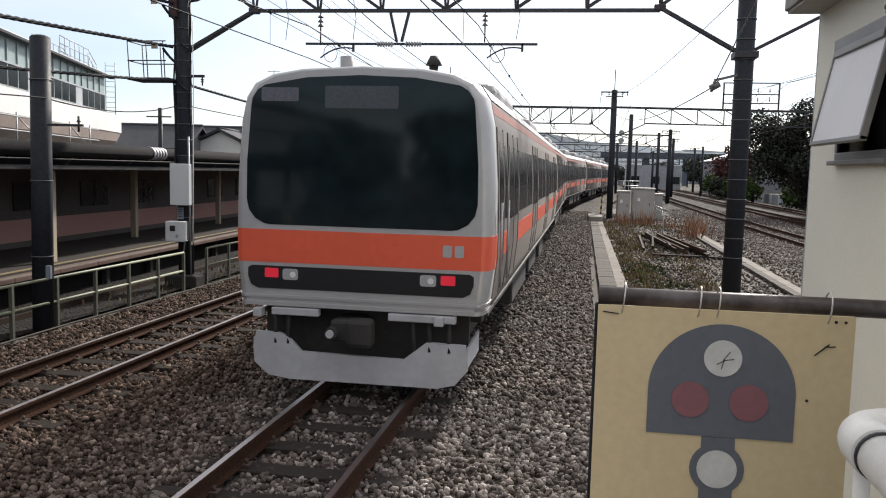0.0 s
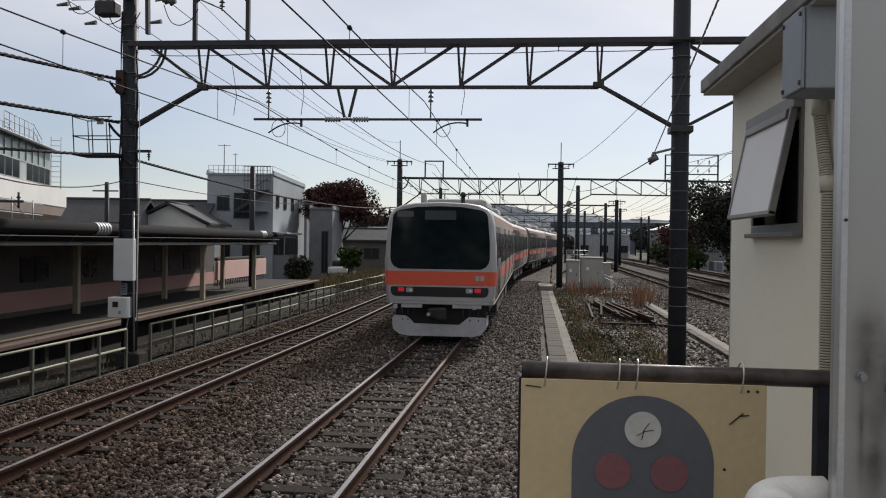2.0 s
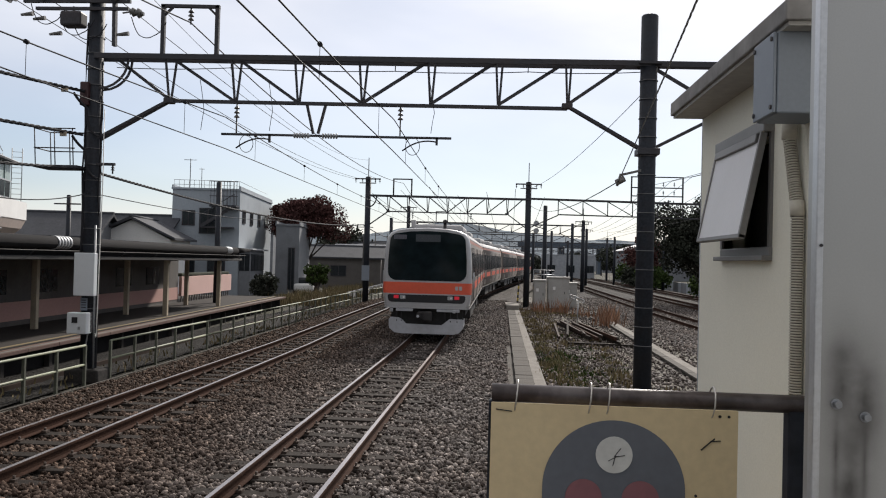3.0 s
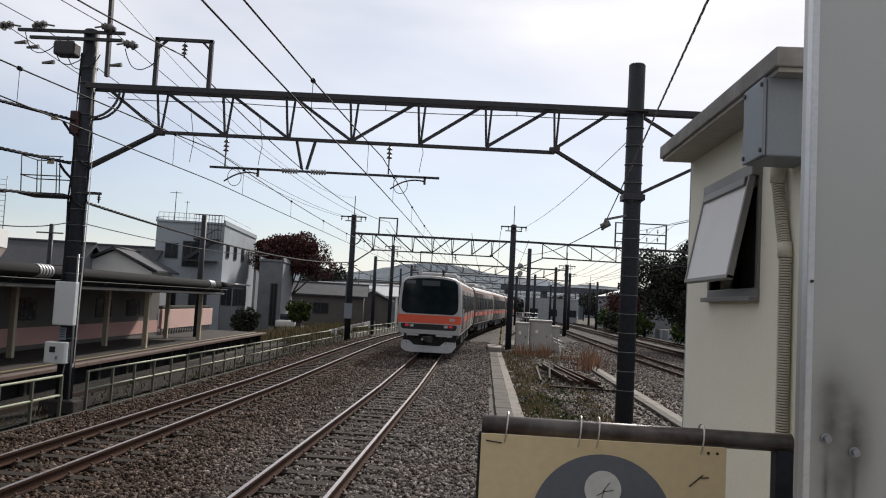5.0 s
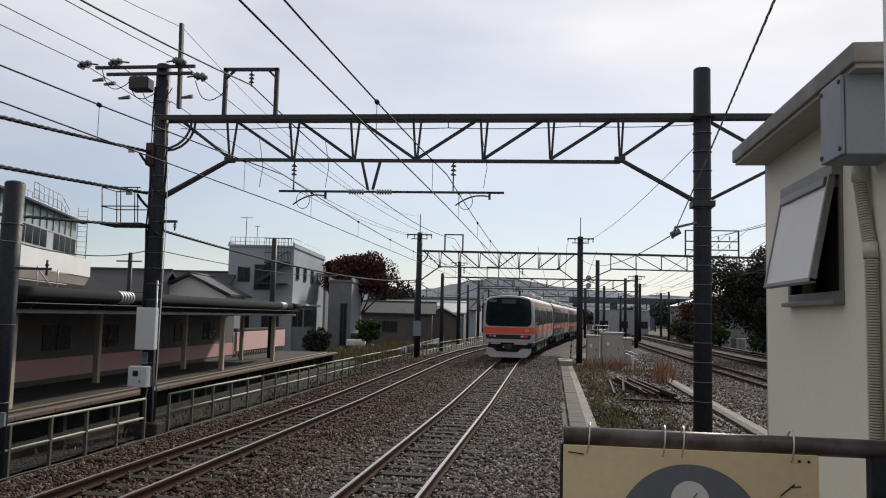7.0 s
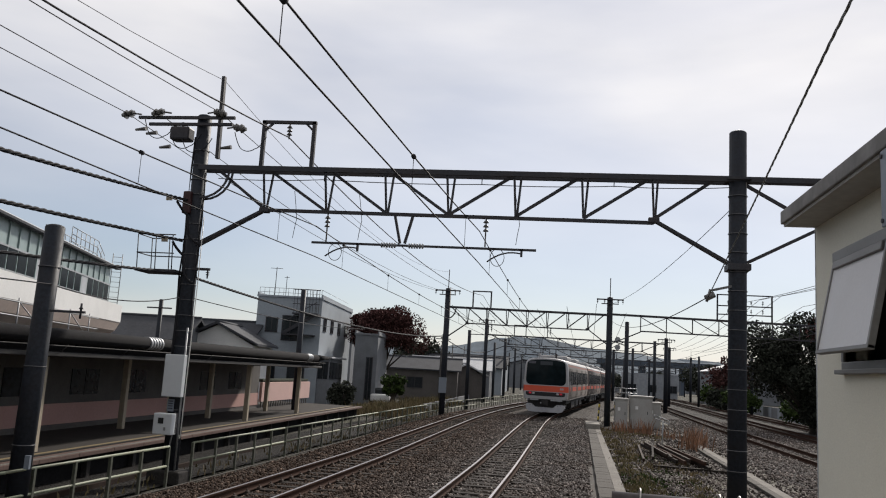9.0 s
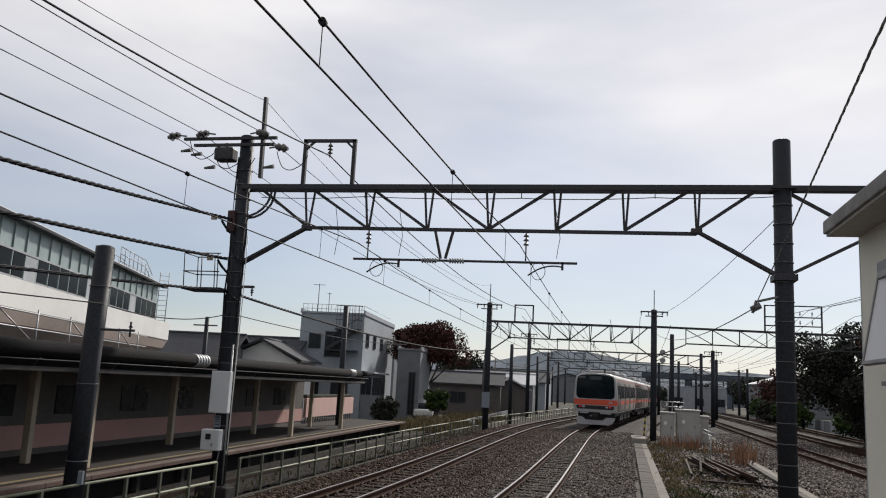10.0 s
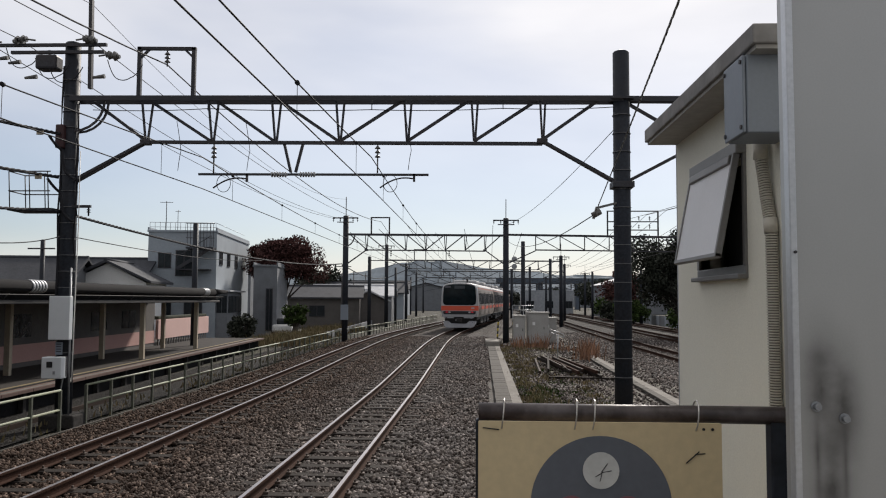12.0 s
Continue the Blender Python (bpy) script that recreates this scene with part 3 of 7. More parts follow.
bed = tagged(grid_mesh("ballast_bed", -8.9, 0.62, -14, 170, 64, 700, bed_height, M_ballast, 1.0), "grey-brown crushed stone ballast bed", "ballast", kind="structure")


def bed_height_right(x, y):
    d = min(x - 6.1, 20.5 - x)
    base = -0.19 if d > 0.6 else -0.19 - 0.2 * (0.6 - d) / 0.6
    return base + 0.04 * noise.noise((x * 1.5, y * 1.5, 7))


bed2 = tagged(grid_mesh("ballast_bed_2", 6.1, 20.5, 8, 220, 50, 300, bed_height_right, M_ballast_far, 0.25), "grey ballast bed of the far tracks", "ballast", kind="structure")
yard = tagged(grid_mesh("yard_gravel", 0.9, 7.2, 5.0, 70, 30, 200, lambda x, y: -0.27 + 0.05 * noise.noise((x * 0.7, y * 0.7, 2)) + 0.025 * noise.noise((x * 4, y * 4, 5)), M_yard), "weedy gravel yard between the tracks", "ground", kind="structure")


def stones(name, count, where, size, material, label, seed):
    """Loose crushed stones, too many to count."""
    rng = np.random.default_rng(seed)
    g = (1 + 5 ** 0.5) / 2
    base = np.array([(-1, g, 0), (1, g, 0), (-1, -g, 0), (1, -g, 0), (0, -1, g), (0, 1, g), (0, -1, -g), (0, 1, -g), (g, 0, -1), (g, 0, 1), (-g, 0, -1), (-g, 0, 1)]) / 1.9
    tri = np.array([(0, 11, 5), (0, 5, 1), (0, 1, 7), (0, 7, 10), (0, 10, 11), (1, 5, 9), (5, 11, 4), (11, 10, 2), (10, 7, 6), (7, 1, 8), (3, 9, 4), (3, 4, 2), (3, 2, 6), (3, 6, 8), (3, 8, 9), (4, 9, 5), (2, 4, 11), (6, 2, 10), (8, 6, 7), (9, 8, 1)])
    pos = where(rng, count)
    n = len(pos)
    ang = rng.uniform(0, 6.283, n)
    tilt = rng.uniform(-0.6, 0.6, n)
    sc = rng.uniform(0.55, 1.25, (n, 3)) * (size * rng.uniform(0.7, 1.35, n))[:, None]
    v = base[None] * sc[:, None, :] * rng.uniform(0.6, 1.3, (n, 12, 1))
    c, s = np.cos(tilt)[:, None], np.sin(tilt)[:, None]
    x, y, z = v[..., 0], v[..., 1] * c - v[..., 2] * s, v[..., 1] * s + v[..., 2] * c
    c, s = np.cos(ang)[:, None], np.sin(ang)[:, None]
    v = np.stack((x * c - y * s, x * s + y * c, z), -1) + pos[:, None, :]
    f = tri[None] + (np.arange(n) * 12)[:, None, None]
    me = bpy.data.meshes.new(name)
    me.vertices.add(n * 12)
    me.vertices.foreach_set("co", v.astype(np.float32).ravel())
    me.loops.add(n * 60)
    me.loops.foreach_set("vertex_index", f.astype(np.int32).ravel())
    me.polygons.add(n * 20)
    me.polygons.foreach_set("loop_start", np.arange(0, n * 60, 3, dtype=np.int32))
    me.polygons.foreach_set("loop_total", np.full(n * 20, 3, dtype=np.int32))
    me.update()
    me.validate()
    me.materials.append(material)
    return tagged(new(name, me), label, "stones", kind="stuff")


def on_bed(rng, count):
    y = 5.5 * (56.0 / 5.5) ** rng.uniform(0, 1, count)
    x = rng.uniform(-8.7, 0.55, count)
    keep = np.ones(count, bool)
    for c in (-2.46, -6.31):
        for e in (-0.535, 0.535):
            keep &= np.abs(x - c - e) > 0.075
        on_tie = (np.abs(x - c) < 1.02) & (np.abs((y + 12 - 0.3 + 0.32) % 0.64 - 0.32) < 0.12)
        keep &= ~(on_tie & (rng.uniform(0, 1, count) < 0.66))
    x, y = x[keep], y[keep]
    z = np.array([bed_height(a, b) for a, b in zip(x, y)])
    return np.stack((x + np.array([line_x(b) + 2.46 for b in y]), y, z + np.array([rise(b) for b in y]) + rng.uniform(-0.008, 0.03, len(x))), -1)


def on_yard(rng, count):
    y = 8 * (60 / 8) ** rng.uniform(0, 1, count)
    x = rng.uniform(1.2, 7.0, count)
    return np.stack((x, y, np.full(count, -0.255) + 0.05 * rng.uniform(-1, 1, count)), -1)


ballast_stones = stones("ballast_stones", 97000, on_bed, 0.031, M_stone, "loose crushed ballast stones in grey and brown", 3)


def on_far_bed(rng, count):
    y = 17 * (70 / 17) ** rng.uniform(0, 1, count)
    x = rng.uniform(6.3, 13.0, count)
    z = np.array([bed_height_right(a, b) for a, b in zip(x, y)])
    return np.stack((x + np.array([(line_x(b) + 2.46) * 0.25 for b in y]), y, z + rng.uniform(-0.01, 0.02, count)), -1)


far_stones = stones("far_ballast_stones", 26000, on_far_bed, 0.04, M_stone, "grey crushed stones beside the far tracks", 7)
yard_stones = stones("yard_stones", 24000, on_yard, 0.04, M_stone, "scattered yard stones among dry weeds", 5)


# ---- tracks ----
RAIL = [(-0.065, -0.155), (0.065, -0.155), (0.065, -0.143), (0.012, -0.128), (0.010, -0.045), (0.034, -0.034), (0.0345, -0.006), (0.027, 0.0), (-0.027, 0.0), (-0.0345, -0.006), (-0.034, -0.034), (-0.010, -0.045), (-0.012, -0.128), (-0.065, -0.143)]


def rail(offset, side, y0, y1, parent, name="rail", top=None, plan=line_x, step=2.0):
    n = int((y1 - y0) / step) + 1
    k = len(RAIL)
    verts, faces, shiny = [], [], []
    for i in range(n):
        y = y0 + i * step
        x = plan(y, offset) + side * (GAUGE / 2 + 0.0325)
        lift = rise(y) if plan is line_x else 0.0
        verts += [(x + a, y, b + lift) for a, b in RAIL]
    for i in range(n - 1):
        for j in range(k):
            faces.append((i * k + j, i * k + (j + 1) % k, (i + 1) * k + (j + 1) % k, (i + 1) * k + j))
            shiny.append(1 if j == 7 else 0)
    me = raw_mesh(name, verts, faces, M_rail)
    me.materials.append(top or M_railtop)
    me.polygons.foreach_set("material_index", shiny)
    ob = new(name, me)
    ob.parent = parent
    return ob


def sleeper_mesh(material, name, w):
    bm = B()
    box(bm, 0, 0, -0.33, 2.1, w, 0.17, 0.012)
    return finish(name, bm, material)


def clip_bm(bm, x, y):
    for s in (-1, 1):
        for side in (-1, 1):
            box(bm, x + side * (GAUGE / 2 + 0.0325) + s * 0.095, y, -0.165, 0.07, 0.11, 0.035)
            tube(bm, (x + side * (GAUGE / 2 + 0.0325) + s * 0.085, y, -0.14), (x + side * (GAUGE / 2 + 0.0325) + s * 0.085, y, -0.09), 0.016, 6)


def track(name, offset, y0, y1, label, near, mesh, plan=line_x, pitch=0.64):
    tr = thing(name, label, "railway track", "tracks", kind="structure")
    for s in (-1, 1):
        rail(offset, s, y0, y1, tr, plan=plan, top=M_railtop if near[1] else M_railold)
    clips, rest = B(), B()
    y = y0 + 0.3
    rng = random.Random(int(offset * 10) + 77)
    while y < y1:
        x = plan(y, offset)
        if near[0] < y < near[1]:
            sl = new("sleeper", mesh)
            sl.parent = tr
            sl.matrix_basis = pose(x + rng.uniform(-0.03, 0.03), y, rise(y) + rng.uniform(-0.014, 0.002), 0, 0, rng.uniform(-1.2, 1.2))
            if y < 34:
                clip_bm(clips, x, y)
        else:
            box(rest, x, y, -0.33 + (rise(y) if plan is line_x else 0.0), 2.1, 0.22, 0.17)
        y += pitch
    part("rail_clips", clips, M_iron, tr)
    part("far_sleepers", rest, M_sleeper, tr)["kind"] = "stuff"
    return tr


SL_CON, SL_WOOD = sleeper_mesh(M_sleeper_c, "sleeper", 0.24), sleeper_mesh(M_sleeper, "sleeper", 0.22)
track_1 = track("track_1", 0.0, -12, 300, "rusty rails with polished heads on sleepers in ballast", (4, 75), SL_CON)
track_2 = track("track_2", LEFT_LINE, -12, 300, "rusty rails with polished heads beside a green fence", (4, 75), SL_WOOD)


def right_plan(y, offset):
    return offset + (line_x(y) + 2.46) * 0.25


track_3 = track("track_3", 9.5, 6, 260, "far pair of worn rails on dark ballast", (0, 0), SL_WOOD, right_plan)
track_4 = track("track_4", 13.7, 6, 260, "outermost pair of worn rails on dark ballast", (0, 0), SL_WOOD, right_plan)
track_5 = track("track_5", 17.3, 30, 260, "outer siding rails below the trees", (0, 0), SL_WOOD, right_plan)

# ---- gantries and poles ----
def truss(parent, y, x0, x1, z_top, z_low, posts, foot_l, foot_r, thick=0.06):
    """A lattice beam between two poles, with its curved knees and raking braces."""
    bm = B()
    bar(bm, (x0 - 0.1, y - 0.16, z_top), (x1 + 0.1, y - 0.16, z_top - 0.06), thick, 0.12)
    bar(bm, (x0 - 0.1, y + 0.16, z_top), (x1 + 0.1, y + 0.16, z_top - 0.06), thick, 0.12)
    part("top_chord", bm, M_steel, parent)
    bm = B()
    bar(bm, (posts[0], y, z_low), (posts[-1], y, z_low - 0.06), thick * 1.4, 0.075)
    part("bottom_chord", bm, M_steel, parent)
    for i, x in enumerate(posts):
        bm = B()
        bar(bm, (x, y - 0.02, z_low), (x - 0.06, y - 0.15, z_top), 0.04, 0.04)
        bar(bm, (x + 0.03, y + 0.02, z_low), (x + 0.09, y + 0.15, z_top), 0.04, 0.04)
        part("post", bm, M_steel, parent)
    half = len(posts) // 2
    for i in range(len(posts) - 1):
        a, b = posts[i], posts[i + 1]
        bm = B()
        if i < half:
            bar(bm, (a + 0.1, y, z_top - 0.05), (b, y, z_low), 0.045, 0.07)
        else:
            bar(bm, (a, y, z_low), (b - 0.1, y, z_top - 0.05), 0.045, 0.07)
        part("diagonal", bm, M_steel, parent)
    for xp, xg, zf in ((x0, posts[0], foot_l), (x1, posts[-1], foot_r)):
        bm = B()
        for s in (-0.09, 0.09):
            bar(bm, (xp, y + s, zf), (xg, y + s * 0.6, z_low), 0.06, 0.06)
        part("brace", bm, M_steel, parent)
        bm = B()
        bar(bm, (xg, y, z_low + 0.03), (xp + (xg - xp) * 0.25, y, z_top - 0.06), 0.06, 0.07)
        prev = None
        for k in range(7 if xp < xg else 0):
            a = radians(90 * k / 6)
            p = Vector((xp + (xg - xp) * 0.42 * math.sin(a), y, z_top - 0.75 * (z_top - z_low) + 0.70 * (z_top - z_low) * (1 - math.cos(a))))
            if prev is not None:
                for o in (-0.1, 0.1):
                    bar(bm, prev + Vector((0, o, 0)), p + Vector((0, o, 0)), 0.03, 0.05)
            prev = p
        part("knee", bm, M_steel, parent)
        bm = B()
        box(bm, xg, y, z_low - 0.07, 0.24, 0.16, 0.13, 0.02)
        part("gusset", bm, M_steel, parent)


def insulator(bm, x, y, z, n=3, r=0.075, h=0.09):
    tube(bm, (x, y, z), (x, y, z - h * n - 0.12), 0.018, 6)
    for i in range(n):
        tube(bm, (x, y, z - 0.06 - h * i), (x, y, z - 0.06 - h * (i + 0.55)), r * 0.45, 10, r)
    return bm


def pole(parent, x, y, z0, z1, r, bands=(), material=None, name="pole", lean=0.0):
    bm = B()
    tube(bm, (x, y, z0), (x + lean, y, z1), r, 20, r * 0.93)
    bmesh.ops.create_uvsphere(bm, u_segments=16, v_segments=6, radius=r * 0.94, matrix=Matrix.Translation((x + lean, y, z1)) @ Matrix.Diagonal((1, 1, 0.35, 1)))
    p = part(name, bm, material or M_pole, parent)
    for z in bands:
        bm = B()
        k = (z - z0) / (z1 - z0)
        tube(bm, (x + lean * k, y, z), (x + lean * k, y, z + 0.016), r * 1.03, 20)
        part("band", bm, M_bandwire, parent)
    return p


YG = 18.3
gantry_1 = thing("gantry", "dark steel lattice gantry carrying the overhead line on two round poles", "gantry")
POSTS = [-7.65, -6.10, -4.63, -3.15, -1.59, -0.06, 1.49]
truss(gantry_1, YG, -9.3, 3.2, 7.13, 6.13, POSTS, 5.22, 5.15)
rng = random.Random(4)
pole(gantry_1, -9.38, YG, -0.4, 8.45, 0.185, [0.9 + 0.37 * i for i in range(1, 19)], lean=-0.06)
pole(gantry_1, 3.28, YG, -0.4, 8.15, 0.20, [0.4 + 0.42 * i for i in range(1, 16)], lean=0.0)
bm = B()
box(bm, -9.38, YG, -0.42, 0.8, 0.7, 0.32, 0.04)
part("footing", bm, M_footing, gantry_1, "weathered concrete footing, shade put into its colour")
# beam going on past the right pole, and its brace
bm = B()
bar(bm, (3.3, YG - 0.09, 7.08), (9.5, YG - 0.09, 7.03), 0.06, 0.12)
bar(bm, (3.3, YG + 0.09, 7.08), (9.5, YG + 0.09, 7.03), 0.06, 0.12)
bar(bm, (3.3, YG, 5.15), (5.0, YG, 6.05), 0.06, 0.07)
bar(bm, (3.4, YG, 7.0), (5.0, YG, 6.05), 0.06, 0.07)
bar(bm, (5.0, YG, 6.05), (9.5, YG, 6.02), 0.06, 0.1)
part("side_beam", bm, M_steel, gantry_1)
# portal frame on the beam
bm = B()
bar(bm, (-7.85, YG, 7.16), (-7.85, YG, 8.36), 0.09, 0.09)
bar(bm, (-6.57, YG, 7.14), (-6.57, YG, 8.34), 0.09, 0.09)
bar(bm, (-7.9, YG, 8.34), (-6.52, YG, 8.32), 0.09, 0.07)
bar(bm, (-7.85, YG, 8.1), (-7.62, YG, 8.32), 0.05, 0.05)
bar(bm, (-6.57, YG, 8.1), (-6.8, YG, 8.32), 0.05, 0.05)
part("top_frame", bm, M_steel, gantry_1)
bm = B()
insulator(bm, -7.2, YG, 8.3, 3, 0.07)
part("insulator", bm, M_insul, gantry_1)
# drop arm with its V, strain insulators and steady arms
bm = B()
for s in (-0.22, 0.22):
    bar(bm, (-4.2 + s, YG, 6.1), (-4.2 + s * 0.25, YG, 5.42), 0.06, 0.06)
part("v_hanger", bm, M_steel, gantry_1)
bm = B()
bar(bm, (-6.40, YG, 5.38), (-1.09, YG, 5.36), 0.05, 0.05)
part("drop_arm", bm, M_steel, gantry_1)
for s in (-1, 1):
    bm = B()
    tube(bm, (-4.2 + s * 0.12, YG, 5.37), (-4.2 + s * 0.52, YG, 5.37), 0.03, 10)
    for i in range(6):
        x = -4.2 + s * (0.16 + 0.062 * i)
        tube(bm, (x, YG, 5.37), (x + s * 0.03, YG, 5.37), 0.062, 12)
    part("strain_insulator", bm, M_galv, gantry_1)
for x in (-6.05, -2.26):
    bm = B()
    insulator(bm, x, YG, 6.08, 3, 0.07, 0.1)
    tube(bm, (x, YG, 5.7), (x, YG, 5.4), 0.018, 6)
    part("insulator", bm, M_insul, gantry_1)
for x in (-5.27, -1.42):
    bm = B()
    bar(bm, (x, YG, 5.38), (x, YG, 5.2), 0.05, 0.05)
    sweep(bm, [(x - 0.78 * k / 8, YG, 5.27 + 0.06 * math.sin(k / 8 * 2.6) - 0.24 * (k / 8) ** 2) for k in range(9)], 0.018, 6)
    part("steady_arm", bm, M_steel, gantry_1)
    part("jumper_loop", sweep(B(), [(x - 0.55 + 0.16 * math.cos(2 * math.pi * k / 18), YG + 0.03, 5.17 + 0.2 * math.sin(2 * math.pi * k / 18)) for k in range(19)], 0.008, 5), M_wire, gantry_1)
# crossarms, transformer, rod and ladder platform on the left pole
for z, a, b in ((8.37, -11.1, -8.55), (8.2, -10.8, -8.6)):
    bm = B()
    bar(bm, (a, YG - 0.2, z), (b, YG - 0.2, z), 0.07, 0.07)
    part("crossarm", bm, M_steel, gantry_1)
for x, z, s in ((-11.35, 8.46, -1), (-10.55, 8.5, -1), (-8.4, 8.12, 1), (-8.95, 8.5, 1)):
    bm = B()
    for k, r in enumerate((0.07, 0.105, 0.075, 0.115, 0.06)):
        tube(bm, (x + s * (0.065 * k - 0.13), YG - 0.25, z - 0.012 * k), (x + s * (0.065 * k - 0.07), YG - 0.25, z - 0.012 * k), r, 14, r * 0.72)
    tube(bm, (x - s * 0.32, YG - 0.22, z - 0.02), (x - s * 0.12, YG - 0.25, z), 0.022, 8)
    part("insulator", bm, M_insul, gantry_1)
part("cable_box", box(B(), -9.56, YG - 0.2, 5.95, 0.2, 0.16, 0.55, 0.03), M_redbox, gantry_1, "dark red cable joint box")
for x, z in ((-11.0, 8.05), (-10.7, 7.95), (-10.3, 7.6), (-8.7, 7.6)):
    bm = B()
    tube(bm, (x - 0.16, YG - 0.2, z), (x + 0.12, YG - 0.2, z + 0.03), 0.03, 8, 0.055)
    part("line_tap", bm, M_insul, gantry_1)
bm = B()
box(bm, -9.95, YG - 0.1, 7.8, 0.5, 0.36, 0.34, 0.05)
tube(bm, (-9.95, YG - 0.1, 8.1), (-9.95, YG - 0.1, 8.28), 0.03, 6)
part("transformer", bm, M_steel, gantry_1)
bm = B()
bar(bm, (-8.93, YG - 0.15, 7.35), (-8.97, YG - 0.15, 9.45), 0.11, 0.08)
part("mast_rod", bm, M_steel, gantry_1)
bm = B()
box(bm, -10.15, YG, 4.5, 1.05, 0.7, 0.06, 0.01)
part("work_platform", bm, M_steel, gantry_1)
for x in (-10.62, -10.15, -9.72):
    for s in (-0.33, 0.33):
        part("platform_post", tube(B(), (x, YG + s, 4.55), (x - 0.05, YG + s, 5.4), 0.014, 6), M_steel, gantry_1)
for z in (4.95, 5.4):
    for s in (-0.33, 0.33):
        part("platform_rail", tube(B(), (-10.66, YG + s, z), (-9.7, YG + s, z), 0.014, 6), M_steel, gantry_1)
    part("platform_rail", tube(B(), (-10.66, YG - 0.33, z), (-10.66, YG + 0.33, z), 0.014, 6), M_steel, gantry_1)
bm = B()
bar(bm, (-9.3, YG - 0.1, 4.62), (-8.85, YG - 0.1, 4.62), 0.06, 0.06)
insulator(bm, -8.9, YG - 0.1, 4.62, 2, 0.05, 0.05)
part("stub_arm", bm, M_steel, gantry_1)
bm = B()
bar(bm, (3.2, YG - 0.1, 4.72), (2.72, YG - 0.1, 4.6), 0.05, 0.05)
tube(bm, (2.78, YG - 0.1, 4.52), (2.6, YG - 0.1, 4.42), 0.07, 10)
tube(bm, (2.7, YG - 0.1, 4.62), (2.62, YG - 0.1, 4.35), 0.03, 8)
part("side_insulator", bm, M_insul, gantry_1)
bm = B()
box(bm, 3.28, YG, 7.05, 0.5, 0.5, 0.05)
part("collar", bm, M_steel, gantry_1)
part("collar", box(B(), 3.28, YG, 5.05, 0.48, 0.48, 0.14, 0.01), M_steel, gantry_1)
bm = B()
tube(bm, (-9.15, YG - 0.22, -0.1), (-9.2, YG - 0.22, 3.2), 0.022, 8)
part("conduit", bm, M_galv, gantry_1)
# boxes on the pole
sign_box = thing("pole_cabinet", "pale grey blank sheet-metal box strapped to a steel pole", "cabinet")
bm = B()
box(bm, -9.36, YG - 0.30, 1.58, 0.48, 0.16, 0.98, 0.015)
part("body", bm, M_boxwhite, sign_box)
bm = B()
box(bm, -9.32, YG - 0.19, 1.7, 0.3, 0.1, 0.7)
part("bracket", bm, M_steel, sign_box)
sw = thing("switch_box", "small pale switch box with a dark window", "switch box")
bm = B()
box(bm, -9.45, YG - 0.34, 0.72, 0.46, 0.26, 0.48, 0.02)
part("body", bm, M_boxwhite, sw)
bm = B()
box(bm, -9.49, YG - 0.475, 0.97, 0.13, 0.012, 0.13)
part("window", bm, M_black, sw)
bm = B()
box(bm, -9.38, YG - 0.475, 0.82, 0.05, 0.02, 0.07)
part("latch", bm, M_galv, sw)
bm = B()
box(bm, -9.36, YG - 0.24, 0.75, 0.28, 0.1, 0.45)
part("bracket", bm, M_steel, sw)
plq = solo("notice_plate", box(B(), -9.42, YG - 0.215, 1.24, 0.16, 0.012, 0.28), M_boxlight, "small pale notice plate with printed bars on a pole", "notice")
for i in range(4):
    part("bar", box(B(), -9.42, YG - 0.226, 1.30 + 0.055 * i, 0.11, 0.006, 0.02), M_steel, plq)

# second near pole on the left
near_pole = thing("utility_pole", "dark round steel pole beside the green fence", "pole")
pole(near_pole, -9.19, 12.7, -0.42, 4.6, 0.175, [3.9, 2.2, 0.9], lean=0.06)
bm = B()
bar(bm, (-8.95, 12.6, 3.15), (-8.3, 12.6, 3.15), 0.04, 0.04)
insulator(bm, -8.38, 12.6, 3.3, 2, 0.04, 0.07)
part("crossarm", bm, M_steel, near_pole)
bm = B()
box(bm, -8.92, 12.5, 0.55, 0.09, 0.05, 0.22)
part("tag", bm, M_boxlight, near_pole)


